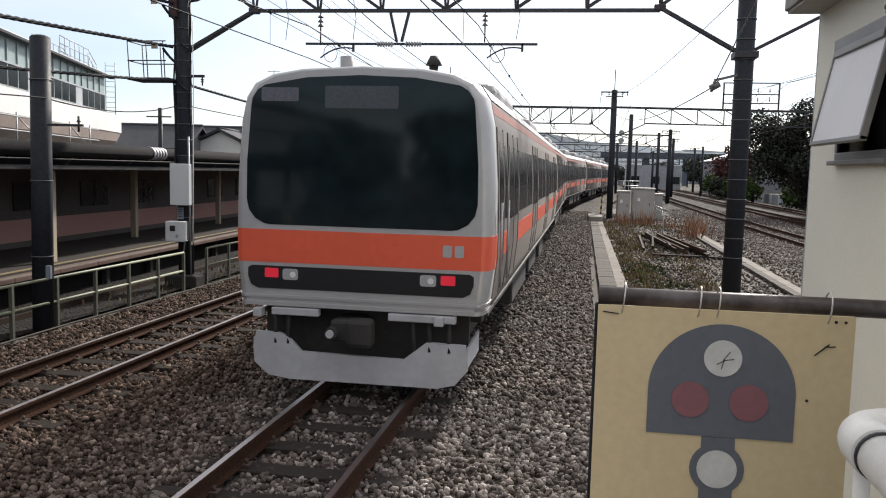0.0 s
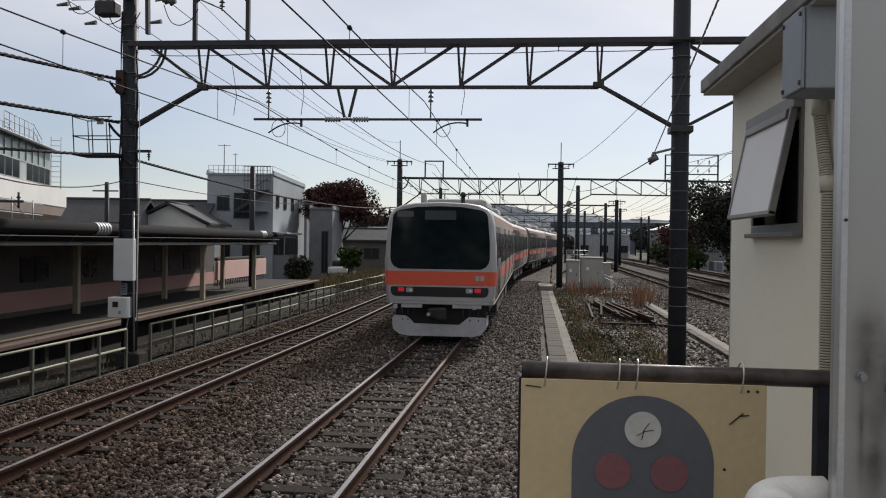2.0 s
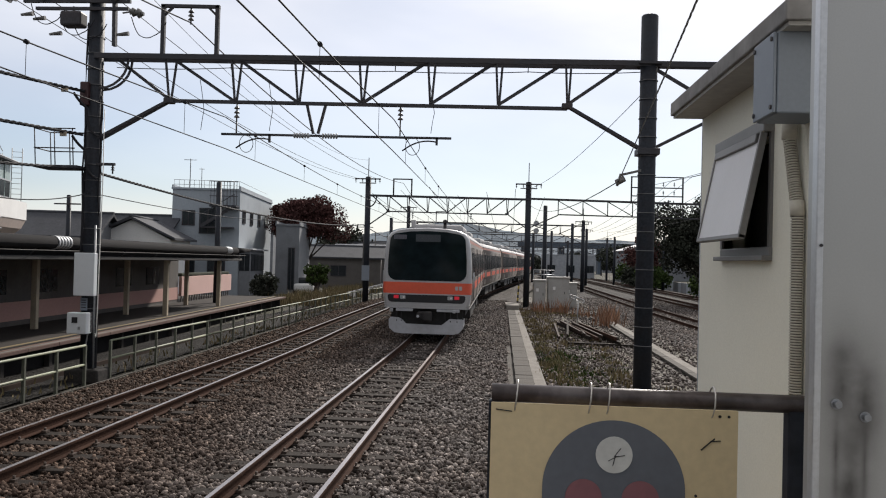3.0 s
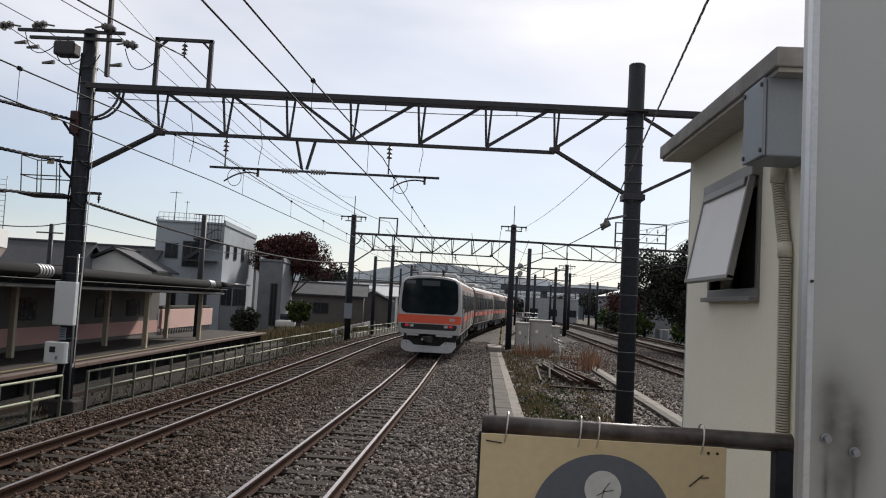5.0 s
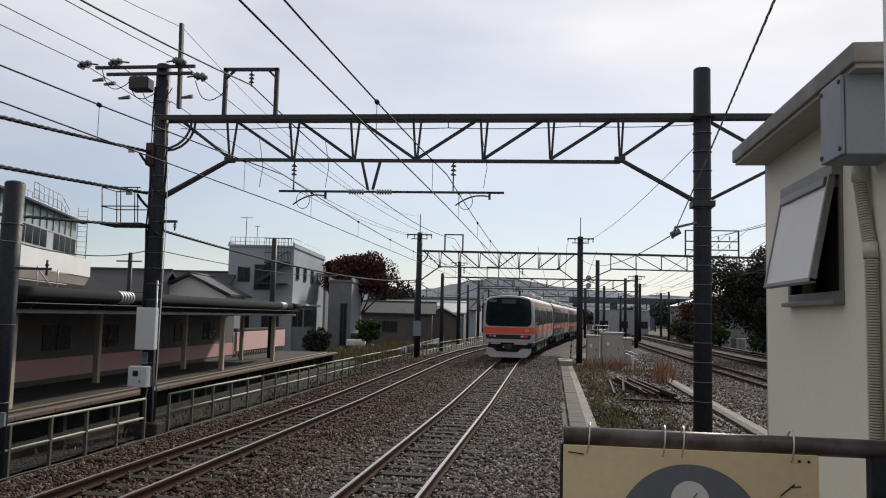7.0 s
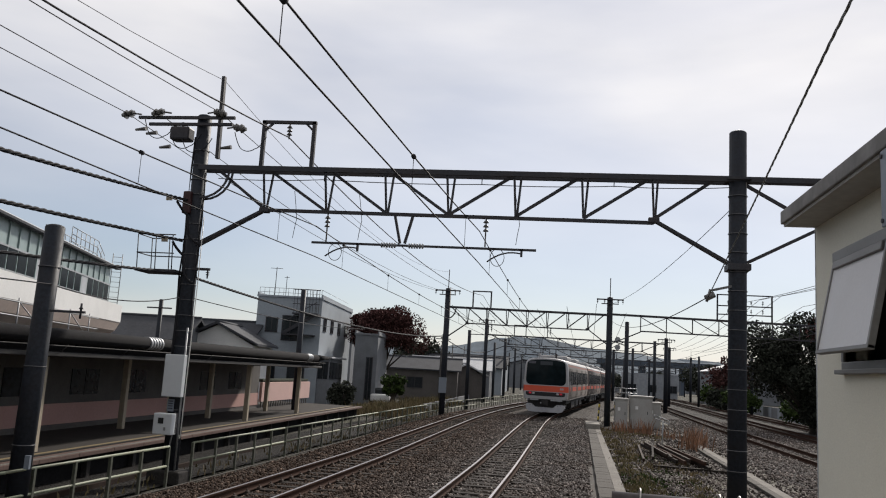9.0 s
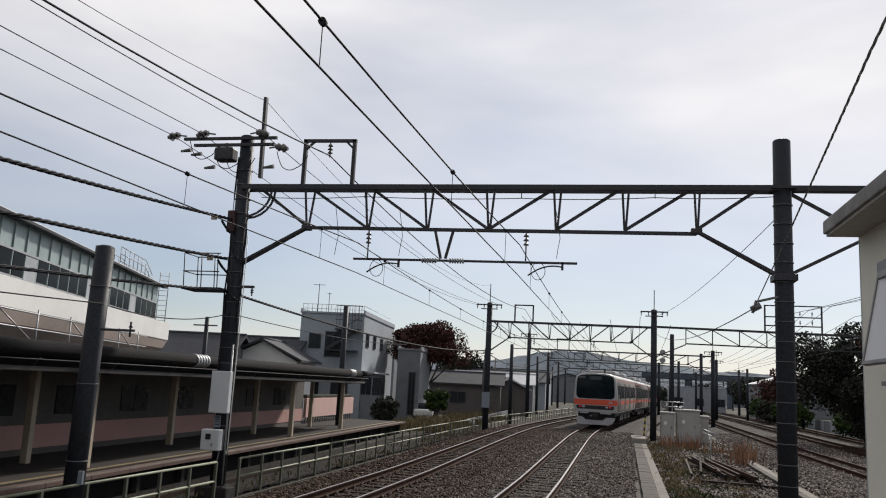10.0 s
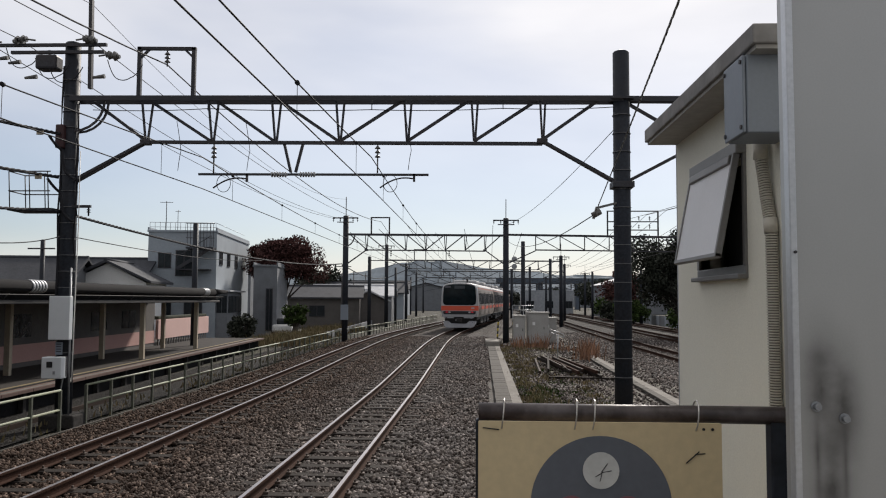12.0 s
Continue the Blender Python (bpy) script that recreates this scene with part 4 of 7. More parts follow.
def far_gantry(y, x0, x1, z_top=6.85, z_low=5.82, n=7, tops=(8.05, 7.9), detail=True, mid=()):
    g = thing("gantry", "dark steel lattice gantry over the tracks, farther off", "gantry", "gantries down the line")
    span = x1 - x0
    posts = [x0 + span * (0.13 + 0.74 * i / (n - 1)) for i in range(n)]
    truss(g, y, x0, x1, z_top, z_low, posts, z_low - 1.0, z_low - 1.0, 0.07)
    for x, z in ((x0, tops[0]), (x1, tops[1]), *((m, z_top + 0.3) for m in mid)):
        pole(g, x, y, -0.42, z, 0.2)
    if detail:
        for x, z in ((x0, tops[0]), (x1, tops[1])):
            bm = B()
            bar(bm, (x - 0.85, y - 0.2, z - 0.12), (x + 0.85, y - 0.2, z - 0.12), 0.08, 0.08)
            bar(bm, (x - 0.55, y - 0.2, z - 0.4), (x + 0.55, y - 0.2, z - 0.4), 0.06, 0.06)
            for k in (-0.8, -0.35, 0.5, 0.8):
                insulator(bm, x + k, y - 0.2, z - 0.08, 2, 0.06, 0.1)
            tube(bm, (x, y, z), (x, y, z + 1.3), 0.03, 6)
            part("crossarm", bm, M_steel, g)
        bm = B()
        fx = x0 + span * 0.16
        for k in (0, 1.2):
            bar(bm, (fx + k, y, z_top), (fx + k, y, z_top + 1.15), 0.09, 0.09)
        bar(bm, (fx - 0.05, y, z_top + 1.12), (fx + 1.25, y, z_top + 1.12), 0.08, 0.08)
        part("top_frame", bm, M_steel, g)
    cx = line_x(y)
    for c in (cx, cx + LEFT_LINE):
        if x0 < c < x1:
            bm = B()
            bar(bm, (c - 1.2, y, z_low - 0.7), (c + 1.2, y, z_low - 0.7), 0.05, 0.05)
            bar(bm, (c, y, z_low), (c, y, z_low - 0.7), 0.05, 0.05)
            insulator(bm, c + 0.2, y, z_low, 3, 0.07, 0.12)
            part("drop_arm", bm, M_steel, g)
    return g


g2 = far_gantry(53, -8.55, 2.05)
bm = B()
for yy in (52.9, 53.1):
    bar(bm, (2.0, yy, 6.85), (19, yy, 6.62), 0.08, 0.12)
    bar(bm, (4.0, yy, 5.85), (19, yy, 5.7), 0.07, 0.07)
for i in range(9):
    x = 4.0 + 1.6 * i
    bar(bm, (x, 53, 5.8), (x, 53, 6.8), 0.06, 0.06)
    bar(bm, (x, 53, 6.75), (x + 1.6, 53, 5.85), 0.05, 0.05)
bar(bm, (2.05, 53, 4.9), (4.0, 53, 5.8), 0.07, 0.07)
part("side_beam", bm, M_steel, g2)
pole(g2, 19, 53, -0.42, 7.2, 0.2)
bm = B()
for z in (7.2, 7.75, 8.45):
    bar(bm, (8.7, 53.3, z), (12.1, 53.3, z), 0.07, 0.07)
for x in (8.75, 12.05):
    bar(bm, (x, 53.3, 6.7), (x, 53.3, 8.45), 0.09, 0.09)
for x in (9.4, 10.1, 10.8, 11.5):
    for z in (7.2, 7.75):
        insulator(bm, x, 53.3, z + 0.38, 2, 0.07, 0.1)
part("insulator_rack", bm, M_steel, g2)
far_gantry(84, -9.2, 9.0, 6.7, 5.8, 9, (8.3, 7.2))
far_gantry(112, -9.5, 12.5, 6.6, 5.7, 9, (7.6, 7.6), mid=(5.2,))
far_gantry(146, -10.5, 20, 6.6, 5.7, 11, (7.6, 7.6), mid=(6.0, 13))
far_gantry(190, -12, 26, 6.6, 5.6, 11, (7.5, 7.5), mid=(7, 16))
far_gantry(245, -15, 32, 6.8, 5.6, 11, (7.6, 7.6), mid=(9, 20))
far_pole = thing("utility_pole", "dark far steel pole by the tracks", "pole", "far poles")
pole(far_pole, 0, 0, -0.42, 6.9, 0.16)
for x, y, s in ((3.6, 60, 1.0), (7.7, 82, 0.98), (6.6, 96, 0.95), (10.4, 110, 1.0), (-8.9, 68, 0.9), (-9.8, 100, 0.95), (-10.9, 128, 1.0), (13.5, 126, 1.0), (17.5, 120, 1.0), (19.5, 95, 0.95), (9.5, 160, 1.05), (22, 150, 1.1), (-13, 165, 1.05), (12.5, 205, 1.0), (17, 220, 1.05), (24, 200, 1.0)):
    c = copy_thing(far_pole, pose(x, y, -0.42 * (1 - s)))
    c.scale = (1, 1, s)
bpy.data.objects.remove(far_pole.children[0])
bpy.data.objects.remove(far_pole)

# ---- overhead wires ----
for off, gx in ((0.0, -0.06), (LEFT_LINE, -0.12)):
    c = [(line_x(y, off) + (gx if i % 2 else -0.1), y, 5.05) for i, y in enumerate((-16, YG, 53, 84, 112, 146, 190, 245))]
    c[0] = (-2.98 if off == 0 else -8.35, -16, 5.08)
    wire("contact_wire", c, 0.011, M_wire, "taut dark contact wire over the track", "overhead wire", "contact wires", 0.02)
    mw = [(x, y, 5.77) for x, y, _ in c]
    wire("messenger_wire", mw, 0.012, M_wire, "sagging dark carrier wire over the track", "overhead wire", "carrier wires", 0.36)
    bm = B()
    for (ax, ay, _), (bx, by, _) in zip(c[:4], c[1:5]):
        marks = [(y - ay) / (by - ay) for y in np.arange(by - 2.1, ay + 0.5, -5.06)]
        for k in marks:
            x, y = ax + (bx - ax) * k, ay + (by - ay) * k
            zt = 5.77 - 0.36 * 4 * k * (1 - k)
            tube(bm, (x, y, zt), (x, y, 5.05), 0.005, 4)
            tube(bm, (x, y - 0.03, zt), (x, y + 0.03, zt), 0.035, 8)
    solo("droppers", bm, M_wire, "thin droppers between carrier and contact wire", "droppers", "", "stuff")
for pts, r, sag, lab in (
    ([(-9.6, -12, 4.9), (-9.55, YG - 0.2, 6.28)], 0.04, 0.42, "thick black feeder cable bundle to the pole"),
    ([(-9.6, -12, 4.2), (-9.55, YG - 0.2, 5.28)], 0.04, 0.28, "thick black feeder cable bundle to the pole"),
    ([(-9.6, -12, 3.7), (-9.55, YG - 0.2, 4.5), (-8.8, 53, 4.9), (-9.2, 84, 4.9)], 0.035, 0.45, "black twisted cable along the poles"),
    ([(-9.3, -12, 3.4), (-9.0, 12.6, 3.6), (-9.4, YG - 0.15, 3.95), (-12, 45, 4.7)], 0.012, 0.2, "thin pale service wire along the poles"),
    ([(-11.4, -32, 8.46), (-11.4, YG - 0.25, 8.46), (-9.3, 53, 7.9)], 0.01, 0.62, "thin high-voltage line on the crossarm"),
    ([(-10.6, -32, 8.5), (-10.6, YG - 0.25, 8.5), (-8.9, 53, 7.9)], 0.01, 0.66, "thin high-voltage line on the crossarm"),
    ([(-9.7, -12, 8.3), (-8.95, YG - 0.25, 8.5), (-7.8, 53, 7.9)], 0.01, 0.5, "thin high-voltage line on the crossarm"),
    ([(-7.2, -12, 6.9), (-7.2, YG, 7.95), (-6.2, 53, 7.7), (-6.0, 84, 7.6)], 0.016, 0.72, "dark feeder wire over the gantry frame"),
    ([(-8.9, -12, 9.05), (-8.95, YG - 0.15, 9.35), (-8.55, 53, 9.2)], 0.007, 1.15, "thin earth wire on the mast rod"),
    ([(1.1, 1.0, 5.16), (1.55, 6, 4.98), (2.65, YG - 0.1, 4.45)], 0.0115, 0.02, "twisted dark cable to the pole's insulator"),
    ([(2.6, YG - 0.1, 4.42), (2.2, 53, 6.4)], 0.012, 0.5, "thin dark cable to the next gantry"),
    ([(3.3, YG, 6.6), (2.05, 53, 7.5)], 0.009, 0.4, "thin line between the gantry poles"),
):
    if r > 0.03 or "twisted" in lab:
        twisted("cable", pts, r, M_wirelight if r < 0.02 else M_wire, lab, "cable", "line cables", sag)
    else:
        wire("cable", pts, r, M_wire, lab, "cable", "line cables", sag, 14)
for i in range(7):
    x = -8.3 + i * 1.9
    wire("cable", [(x, 53.3, 7.0 + 0.25 * (i % 3)), (x * 1.1 + 1, 112, 7.0), (x * 1.4 + 3, 190, 7.0), (x * 1.6 + 6, 300, 7)], 0.016, M_wire, "thin far line running down the tracks", "cable", "line cables", 0.5)
for i in range(5):
    x = 8.5 + i * 1.3
    wire("cable", [(x + 6, YG - 14, 9.0 + 0.25 * i), (x + 1.5, 53.3, 7.9 + 0.3 * (i % 3)), (x + 3, 112, 7.2)], 0.014, M_wire, "thin line over the far tracks", "cable", "line cables", 0.7)
for c in (9.6, 13.8):
    wire("contact_wire", [(c, -10, 5.05), (c + 0.2, 53, 5.05), (c + 1, 112, 5.05), (c + 4, 250, 5.05)], 0.011, M_wire, "taut contact wire over the far track", "overhead wire", "contact wires", 0.05)
    wire("messenger_wire", [(c, -10, 5.8), (c + 0.2, 53, 5.8), (c + 1, 112, 5.8), (c + 4, 250, 5.8)], 0.012, M_wire, "carrier wire over the far track", "overhead wire", "carrier wires", 0.6)

# cable ends at the near pole: tags and drooping black loops
for z in (6.19, 5.215):
    part("cable_tag", box(B(), -9.55, YG - 1.1, z - 0.11, 0.15, 0.03, 0.085, 0.005), M_beige, gantry_1, "small yellow cable tag")
    wire("drop_loop", [(-9.62, YG - 0.6, z - 0.02), (-9.47, YG - 0.3, z - 0.3), (-9.42, YG - 0.25, z - 0.75), (-9.2, YG - 0.22, z - 0.95)], 0.03, M_wire, "black cable loop dropping down the pole", "cable", "drop loops", 0.03)
for x, z in ((-10.9, 8.3), (-10.2, 8.05), (-9.9, 7.95), (-8.5, 8.0)):
    wire("drop_loop", [(x, YG - 0.25, z), (x + 0.2, YG - 0.25, z - 0.42), (x + 0.55, YG - 0.25, z - 0.42), (x + 0.8, YG - 0.2, z - 0.1)], 0.011, M_wire, "thin black jumper loop under the crossarm", "cable", "drop loops", 0.06)
for x in (-6.9, -5.3, -1.6):
    wire("drop_loop", [(x, YG - 0.1, 6.6), (x + 0.12, YG - 0.12, 5.9), (x + 0.05, YG - 0.1, 5.45)], 0.007, M_wire, "thin wire hanging from the lattice beam", "cable", "drop loops", -0.04)
for dx, z0, z1, r in ((-0.2, 1.9, 7.9, 0.022), (-0.17, 2.4, 6.3, 0.03), (0.185, 3.4, 7.0, 0.018), (0.2, 4.4, 6.2, 0.024)):
    n = 7
    pts = [(-9.4 + dx + 0.018 * math.sin(2.3 * k + 9 * dx), YG - 0.1 + 0.01 * math.cos(3.1 * k), z0 + (z1 - z0) * k / n) for k in range(n + 1)]
    part("riser_cable", sweep(B(), pts, r, 7), M_wire, gantry_1, "black cable strapped up the pole")
part("riser_cable", sweep(B(), [(-9.16, YG - 0.16, 0.72), (-9.15, YG - 0.16, 0.62), (-9.12, YG - 0.18, 0.66), (-9.11, YG - 0.17, 2.4), (-9.1, YG - 0.15, 4.3), (-9.14, YG - 0.1, 5.9)], 0.011, 6), M_pvc, gantry_1, "thin white cable down the pole")
wire("cable", [(-8.9, YG - 0.05, 6.88), (-6.2, YG - 0.05, 6.9), (-2.4, YG - 0.05, 6.86), (0.6, YG - 0.05, 6.88), (3.1, YG - 0.05, 6.9)], 0.01, M_wire, "thin wire slung along the lattice beam", "cable", "line cables", 0.035)
for x in (-6.2, -2.4, 0.6):
    part("wire_hanger", tube(B(), (x, YG - 0.05, 6.86), (x, YG - 0.05, 7.1), 0.012, 6), M_steel, gantry_1)

# ---- near the camera: fence bar, signal board, hut, steel panel, drain pipe ----
board = thing("signal_board", "cream board painted with a grey signal and discs", "sign board")
bm = B()
plate(bm, rrect(-0.036, 0.796, 1.12, 2.09, 0.004), 3.0, 0.012)
part("panel", bm, M_board, board)
CX = 0.384
arch = [(CX + 0.24, 1.655), (CX + 0.24, 1.81)] + [(CX + 0.24 * math.cos(radians(a)), 1.81 + 0.234 * math.sin(radians(a))) for a in range(6, 180, 6)] + [(CX - 0.24, 1.81), (CX - 0.24, 1.655)]
bm = B()
plate(bm, arch, 2.9955, 0.0035)
part("signal_head", bm, M_boardgrey, board, "grey arched signal shape")
bm = B()
plate(bm, [(CX - 0.055, 1.6535), (CX + 0.055, 1.6535), (CX + 0.055, 1.57), (CX - 0.055, 1.57)], 2.9955, 0.0035)
plate(bm, disc(CX, 1.542, 0.09), 2.9952, 0.0035)
plate(bm, [(CX - 0.055, 1.475), (CX + 0.055, 1.475), (CX + 0.055, 1.15), (CX - 0.055, 1.15)], 2.9955, 0.0035)
part("signal_stem", bm, M_boardgrey, board)
for x, z, r, m_, lab in ((CX, 1.928, 0.062, M_boardwhite, "scratched pale disc"), (CX, 1.542, 0.066, M_boardwhite, "pale disc"), (CX - 0.1, 1.78, 0.062, M_boardred, "faded red disc"), (CX + 0.091, 1.78, 0.063, M_boardred, "faded red disc")):
    bm = B()
    plate(bm, disc(x, z, r), 2.9915, 0.0035)
    part("disc", bm, m_, board, lab)
bm = B()
for a, b in (((-0.02, -0.015), (0.01, 0.002)), ((-0.004, -0.03), (0.004, 0.004)), ((0.0, 0.0), (0.022, 0.03)), ((0.004, 0.0), (0.036, 0.006))):
    bar(bm, (CX + a[0], 2.9905, 1.922 + a[1]), (CX + b[0], 2.9905, 1.922 + b[1]), 0.002, 0.002)
part("scratch", bm, M_black, board)
bm = B()
bar(bm, (CX + 0.29, 2.9985, 1.955), (CX + 0.335, 2.9985, 1.995), 0.006, 0.003)
bar(bm, (CX + 0.32, 2.9985, 1.985), (CX + 0.355, 2.9985, 1.988), 0.004, 0.003)
part("scratch", bm, M_black, board)
part("staple", bar(B(), (-0.02, 2.9985, 2.068), (0.035, 2.9985, 2.062), 0.006, 0.003), M_black, board)
for x, z in ((0.735, 2.07), (0.765, 2.07), (0.66, 1.80)):
    part("nail_hole", tube(B(), (x, 2.997, z), (x, 3.001, z), 0.005, 8), M_black, board)

hand_rail = thing("handrail", "scuffed dark brown steel pipe rail with a square post", "railing")
bm = B()
tube(bm, (-0.035, 3.052, 2.116), (1.03, 3.052, 2.112), 0.031, 24)
part("top_rail", bm, M_pipe, hand_rail)
bm = B()
box(bm, 1.004, 3.06, -0.4, 0.06, 0.06, 2.50, 0.006)
part("post", bm, M_pole, hand_rail)
bm = B()
box(bm, -0.02, 3.06, -0.4, 0.05, 0.05, 2.49, 0.006)
part("post", bm, M_pole, hand_rail)
for x in (0.049, 0.300, 0.362, 0.714):
    loop = [(x + 0.006 * math.sin(2 * math.pi * k / 18), 3.03 + 0.046 * math.cos(2 * math.pi * k / 18), 2.108 + 0.056 * math.sin(2 * math.pi * k / 18)) for k in range(19)]
    solo("tie_wire", sweep(B(), loop, 0.0028, 6), M_copper, "twisted pale wire loop tying the board to the rail", "wire tie", "wire ties")

hut = thing("hut", "cream rendered trackside hut with a propped top-hung window", "hut")
HX, HY0, HY1, HZ = 1.155, 3.16, 4.98, 3.455
WY0, WY1, WZ0, WZ1 = 3.80, 4.50, 2.672, 3.175
t = 0.1
ring_y = [(HY0, -0.4), (HY1, -0.4), (HY1, HZ), (HY0, HZ)]
hole = [(WY0, WZ0), (WY1, WZ0), (WY1, WZ1), (WY0, WZ1)]
bm = B()
skins = []
for x in (HX, HX + t):
    skins.append(([bm.verts.new((x, *p)) for p in ring_y], [bm.verts.new((x, *p)) for p in hole]))
for o, h in skins:
    for i in range(4):
        j = (i + 1) % 4
        bm.faces.new((o[i], o[j], h[j], h[i]))
for i in range(4):
    j = (i + 1) % 4
    bm.faces.new((skins[0][0][i], skins[0][0][j], skins[1][0][j], skins[1][0][i]))
    bm.faces.new((skins[0][1][i], skins[0][1][j], skins[1][1][j], skins[1][1][i]))
bmesh.ops.recalc_face_normals(bm, faces=bm.faces[:])
part("wall", bm, M_cream, hut)
part("wall", box(B(), HX + 1.2 + 0.002, HY1 - 0.05, -0.4, 2.2, 0.1, HZ + 0.4), M_cream, hut)
part("wall", box(B(), HX + 1.2 + 0.002, HY0 + 0.05, -0.4, 2.2, 0.1, HZ + 0.4), M_cream, hut)
part("wall", box(B(), HX + 2.35, (HY0 + HY1) / 2, -0.4, 0.1, HY1 - HY0, HZ + 0.4), M_cream, hut)
bm = B()
tube(bm, (HX + 0.004, HY1 + 0.004, -0.4), (HX + 0.004, HY1 + 0.004, HZ), 0.008, 8)
part("corner_bead", bm, M_galv, hut)
bm = B()
box(bm, 2.268, 4.053, HZ + 0.0, 2.6, 1.876, 0.075, 0.006)
part("roof_slab", bm, M_fascia, hut)
bm = B()
box(bm, 2.268, 4.053, HZ - 0.016, 2.57, 1.846, 0.02)
part("soffit", bm, M_soffit, hut)
win = part("window", box(B(), HX + 0.018, (WY0 + WY1) / 2, WZ0 - 0.045, 0.06, WY1 - WY0 + 0.07, 0.045, 0.006), M_winframe, hut)
part("sill", box(B(), HX - 0.012, (WY0 + WY1) / 2, WZ0 - 0.062, 0.07, WY1 - WY0 + 0.07, 0.022, 0.004), M_winframe, win)
part("jamb", box(B(), HX + 0.018, WY0 - 0.016, WZ0, 0.06, 0.032, WZ1 - WZ0), M_winframe, win)
part("jamb", box(B(), HX + 0.018, WY1 + 0.016, WZ0, 0.06, 0.032, WZ1 - WZ0), M_winframe, win)
bm = B()
box(bm, HX - 0.012, (WY0 + WY1) / 2, WZ1 - 0.006, 0.07, WY1 - WY0 + 0.07, 0.055, 0.006)
part("head", bm, M_winframe, win)
# black sheet in place of the unlit inside of the hut
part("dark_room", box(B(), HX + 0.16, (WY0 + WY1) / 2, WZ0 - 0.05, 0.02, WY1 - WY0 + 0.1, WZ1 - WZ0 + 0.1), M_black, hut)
tilt = 11.0
bm = B()
hh, ww = WZ1 - WZ0 - 0.03, WY1 - WY0 + 0.03
box(bm, 0, 0, -hh + 0.016, 0.018, ww - 0.042, hh - 0.06)
sash = part("sash_pane", bm, M_winpanel, win, "frosted pale pane propped open")
sash.matrix_basis = pose(HX - 0.035, (WY0 + WY1) / 2, WZ1 - 0.005, 0, tilt, 0)
bm = B()
for s in (-1, 1):
    box(bm, 0, s * (ww / 2 - 0.011), -hh, 0.03, 0.022, hh, 0.003)
box(bm, 0, 0, -hh - 0.002, 0.03, ww, 0.02, 0.003)
box(bm, 0, 0, -0.045, 0.046, ww - 0.08, 0.04, 0.004)
part("sash_frame", bm, M_winframe, sash)
jb = thing("junction_box", "blue-grey steel junction box under the eave", "electrical box")
bm = B()
box(bm, 1.31, 3.315, 3.14, 0.68, 0.23, 0.30, 0.006)
part("body", bm, M_boxlight, jb)
part("lid", box(B(), 0.962, 3.315, 3.142, 0.012, 0.226, 0.296, 0.004), M_boxlight, jb)
for y in (3.22, 3.41):
    for z in (3.165, 3.415):
        part("screw", tube(B(), (0.95, y, z), (0.96, y, z), 0.009, 8), M_steel, jb)
cond = thing("flexible_conduit", "ribbed beige flexible conduit running down the hut wall", "conduit")
CONDUIT = [(1.12, 3.49, 3.16), (1.12, 3.49, 3.10), (1.127, 3.45, 2.92), (1.128, 3.41, 2.8), (1.128, 3.40, 2.0), (1.128, 3.40, 1.2)]
bm = B()
for a, b in zip(CONDUIT, CONDUIT[1:]):
    tube(bm, a, b, 0.021, 12)
part("tube", bm, M_groove, cond)
bm = B()
for a, b in zip(CONDUIT[1:], CONDUIT[2:]):
    a, b = Vector(a), Vector(b)
    n = int((b - a).length / 0.0105)
    d = (b - a).normalized()
    for i in range(n):
        p = a.lerp(b, (i + 0.3) / n)
        tube(bm, p, p + d * 0.0062, 0.0255, 12)
part("ribs", bm, M_conduit, cond)
part("coupling", tube(B(), (1.12, 3.49, 3.16), (1.12, 3.49, 3.09), 0.03, 14), M_conduit, cond)
part("coupling", tube(B(), (1.128, 3.42, 2.84), (1.128, 3.41, 2.78), 0.028, 14), M_conduit, cond)

panel = thing("steel_panel", "tall grey brushed-metal panel with a pale edge trim and bolt heads", "metal panel")
PX, PY = 0.746, 2.25
part("sheet", box(B(), PX + 0.612, PY + 0.04, -0.4, 1.2, 0.08, 5.2, 0.003), M_alu, panel)
part("edge_trim", box(B(), PX + 0.004, PY - 0.006, -0.4, 0.018, 0.034, 5.2, 0.003), M_alutrim, panel)
for x, z in ((0.804, 2.246), (0.873, 2.217)):
    bm = B()
    tube(bm, (x, PY - 0.004, z), (x, PY + 0.002, z), 0.013, 16)
    tube(bm, (x, PY - 0.018, z), (x, PY - 0.003, z), 0.009, 6)
    part("bolt", bm, M_galv, panel, "galvanised bolt head")
part("rivet", tube(B(), (PX + 0.006, PY - 0.028, 2.632), (PX + 0.006, PY - 0.02, 2.632), 0.004, 8), M_steel, panel)

drain = thing("drain_pipe", "white plastic drain pipe with an elbow and dark clamp", "pipe", m=pose(-0.06, 0.0, 0.05))
bm = B()
tube(bm, (0.665, 2.26, 1.84), (0.665, 1.0, 1.82), 0.057, 24)
part("pipe", bm, M_pvc, drain)
bm = B()
tube(bm, (0.72, 2.38, 1.845), (1.4, 2.40, 1.85), 0.05, 24)
part("pipe", bm, M_pvc, drain)
elbow = [(0.665, 2.20, 1.84)] + [(0.765 - 0.10 * math.cos(radians(90 * k / 10)), 2.28 + 0.10 * math.sin(radians(90 * k / 10)), 1.842) for k in range(11)] + [(0.83, 2.38, 1.845)]
part("elbow", sweep(B(), elbow, 0.064, 24), M_pvc, drain)
part("clamp", tube(B(), (0.665, 2.19, 1.84), (0.665, 2.18, 1.84), 0.061, 24), M_steel, drain)
part("stand", tube(B(), (0.665, 2.30, 1.8), (0.665, 2.30, -0.4), 0.02, 12), M_pvc, drain)
# the platform end on which the camera stands
pe = thing("platform_end", "concrete platform end behind the rail", "platform", kind="structure")
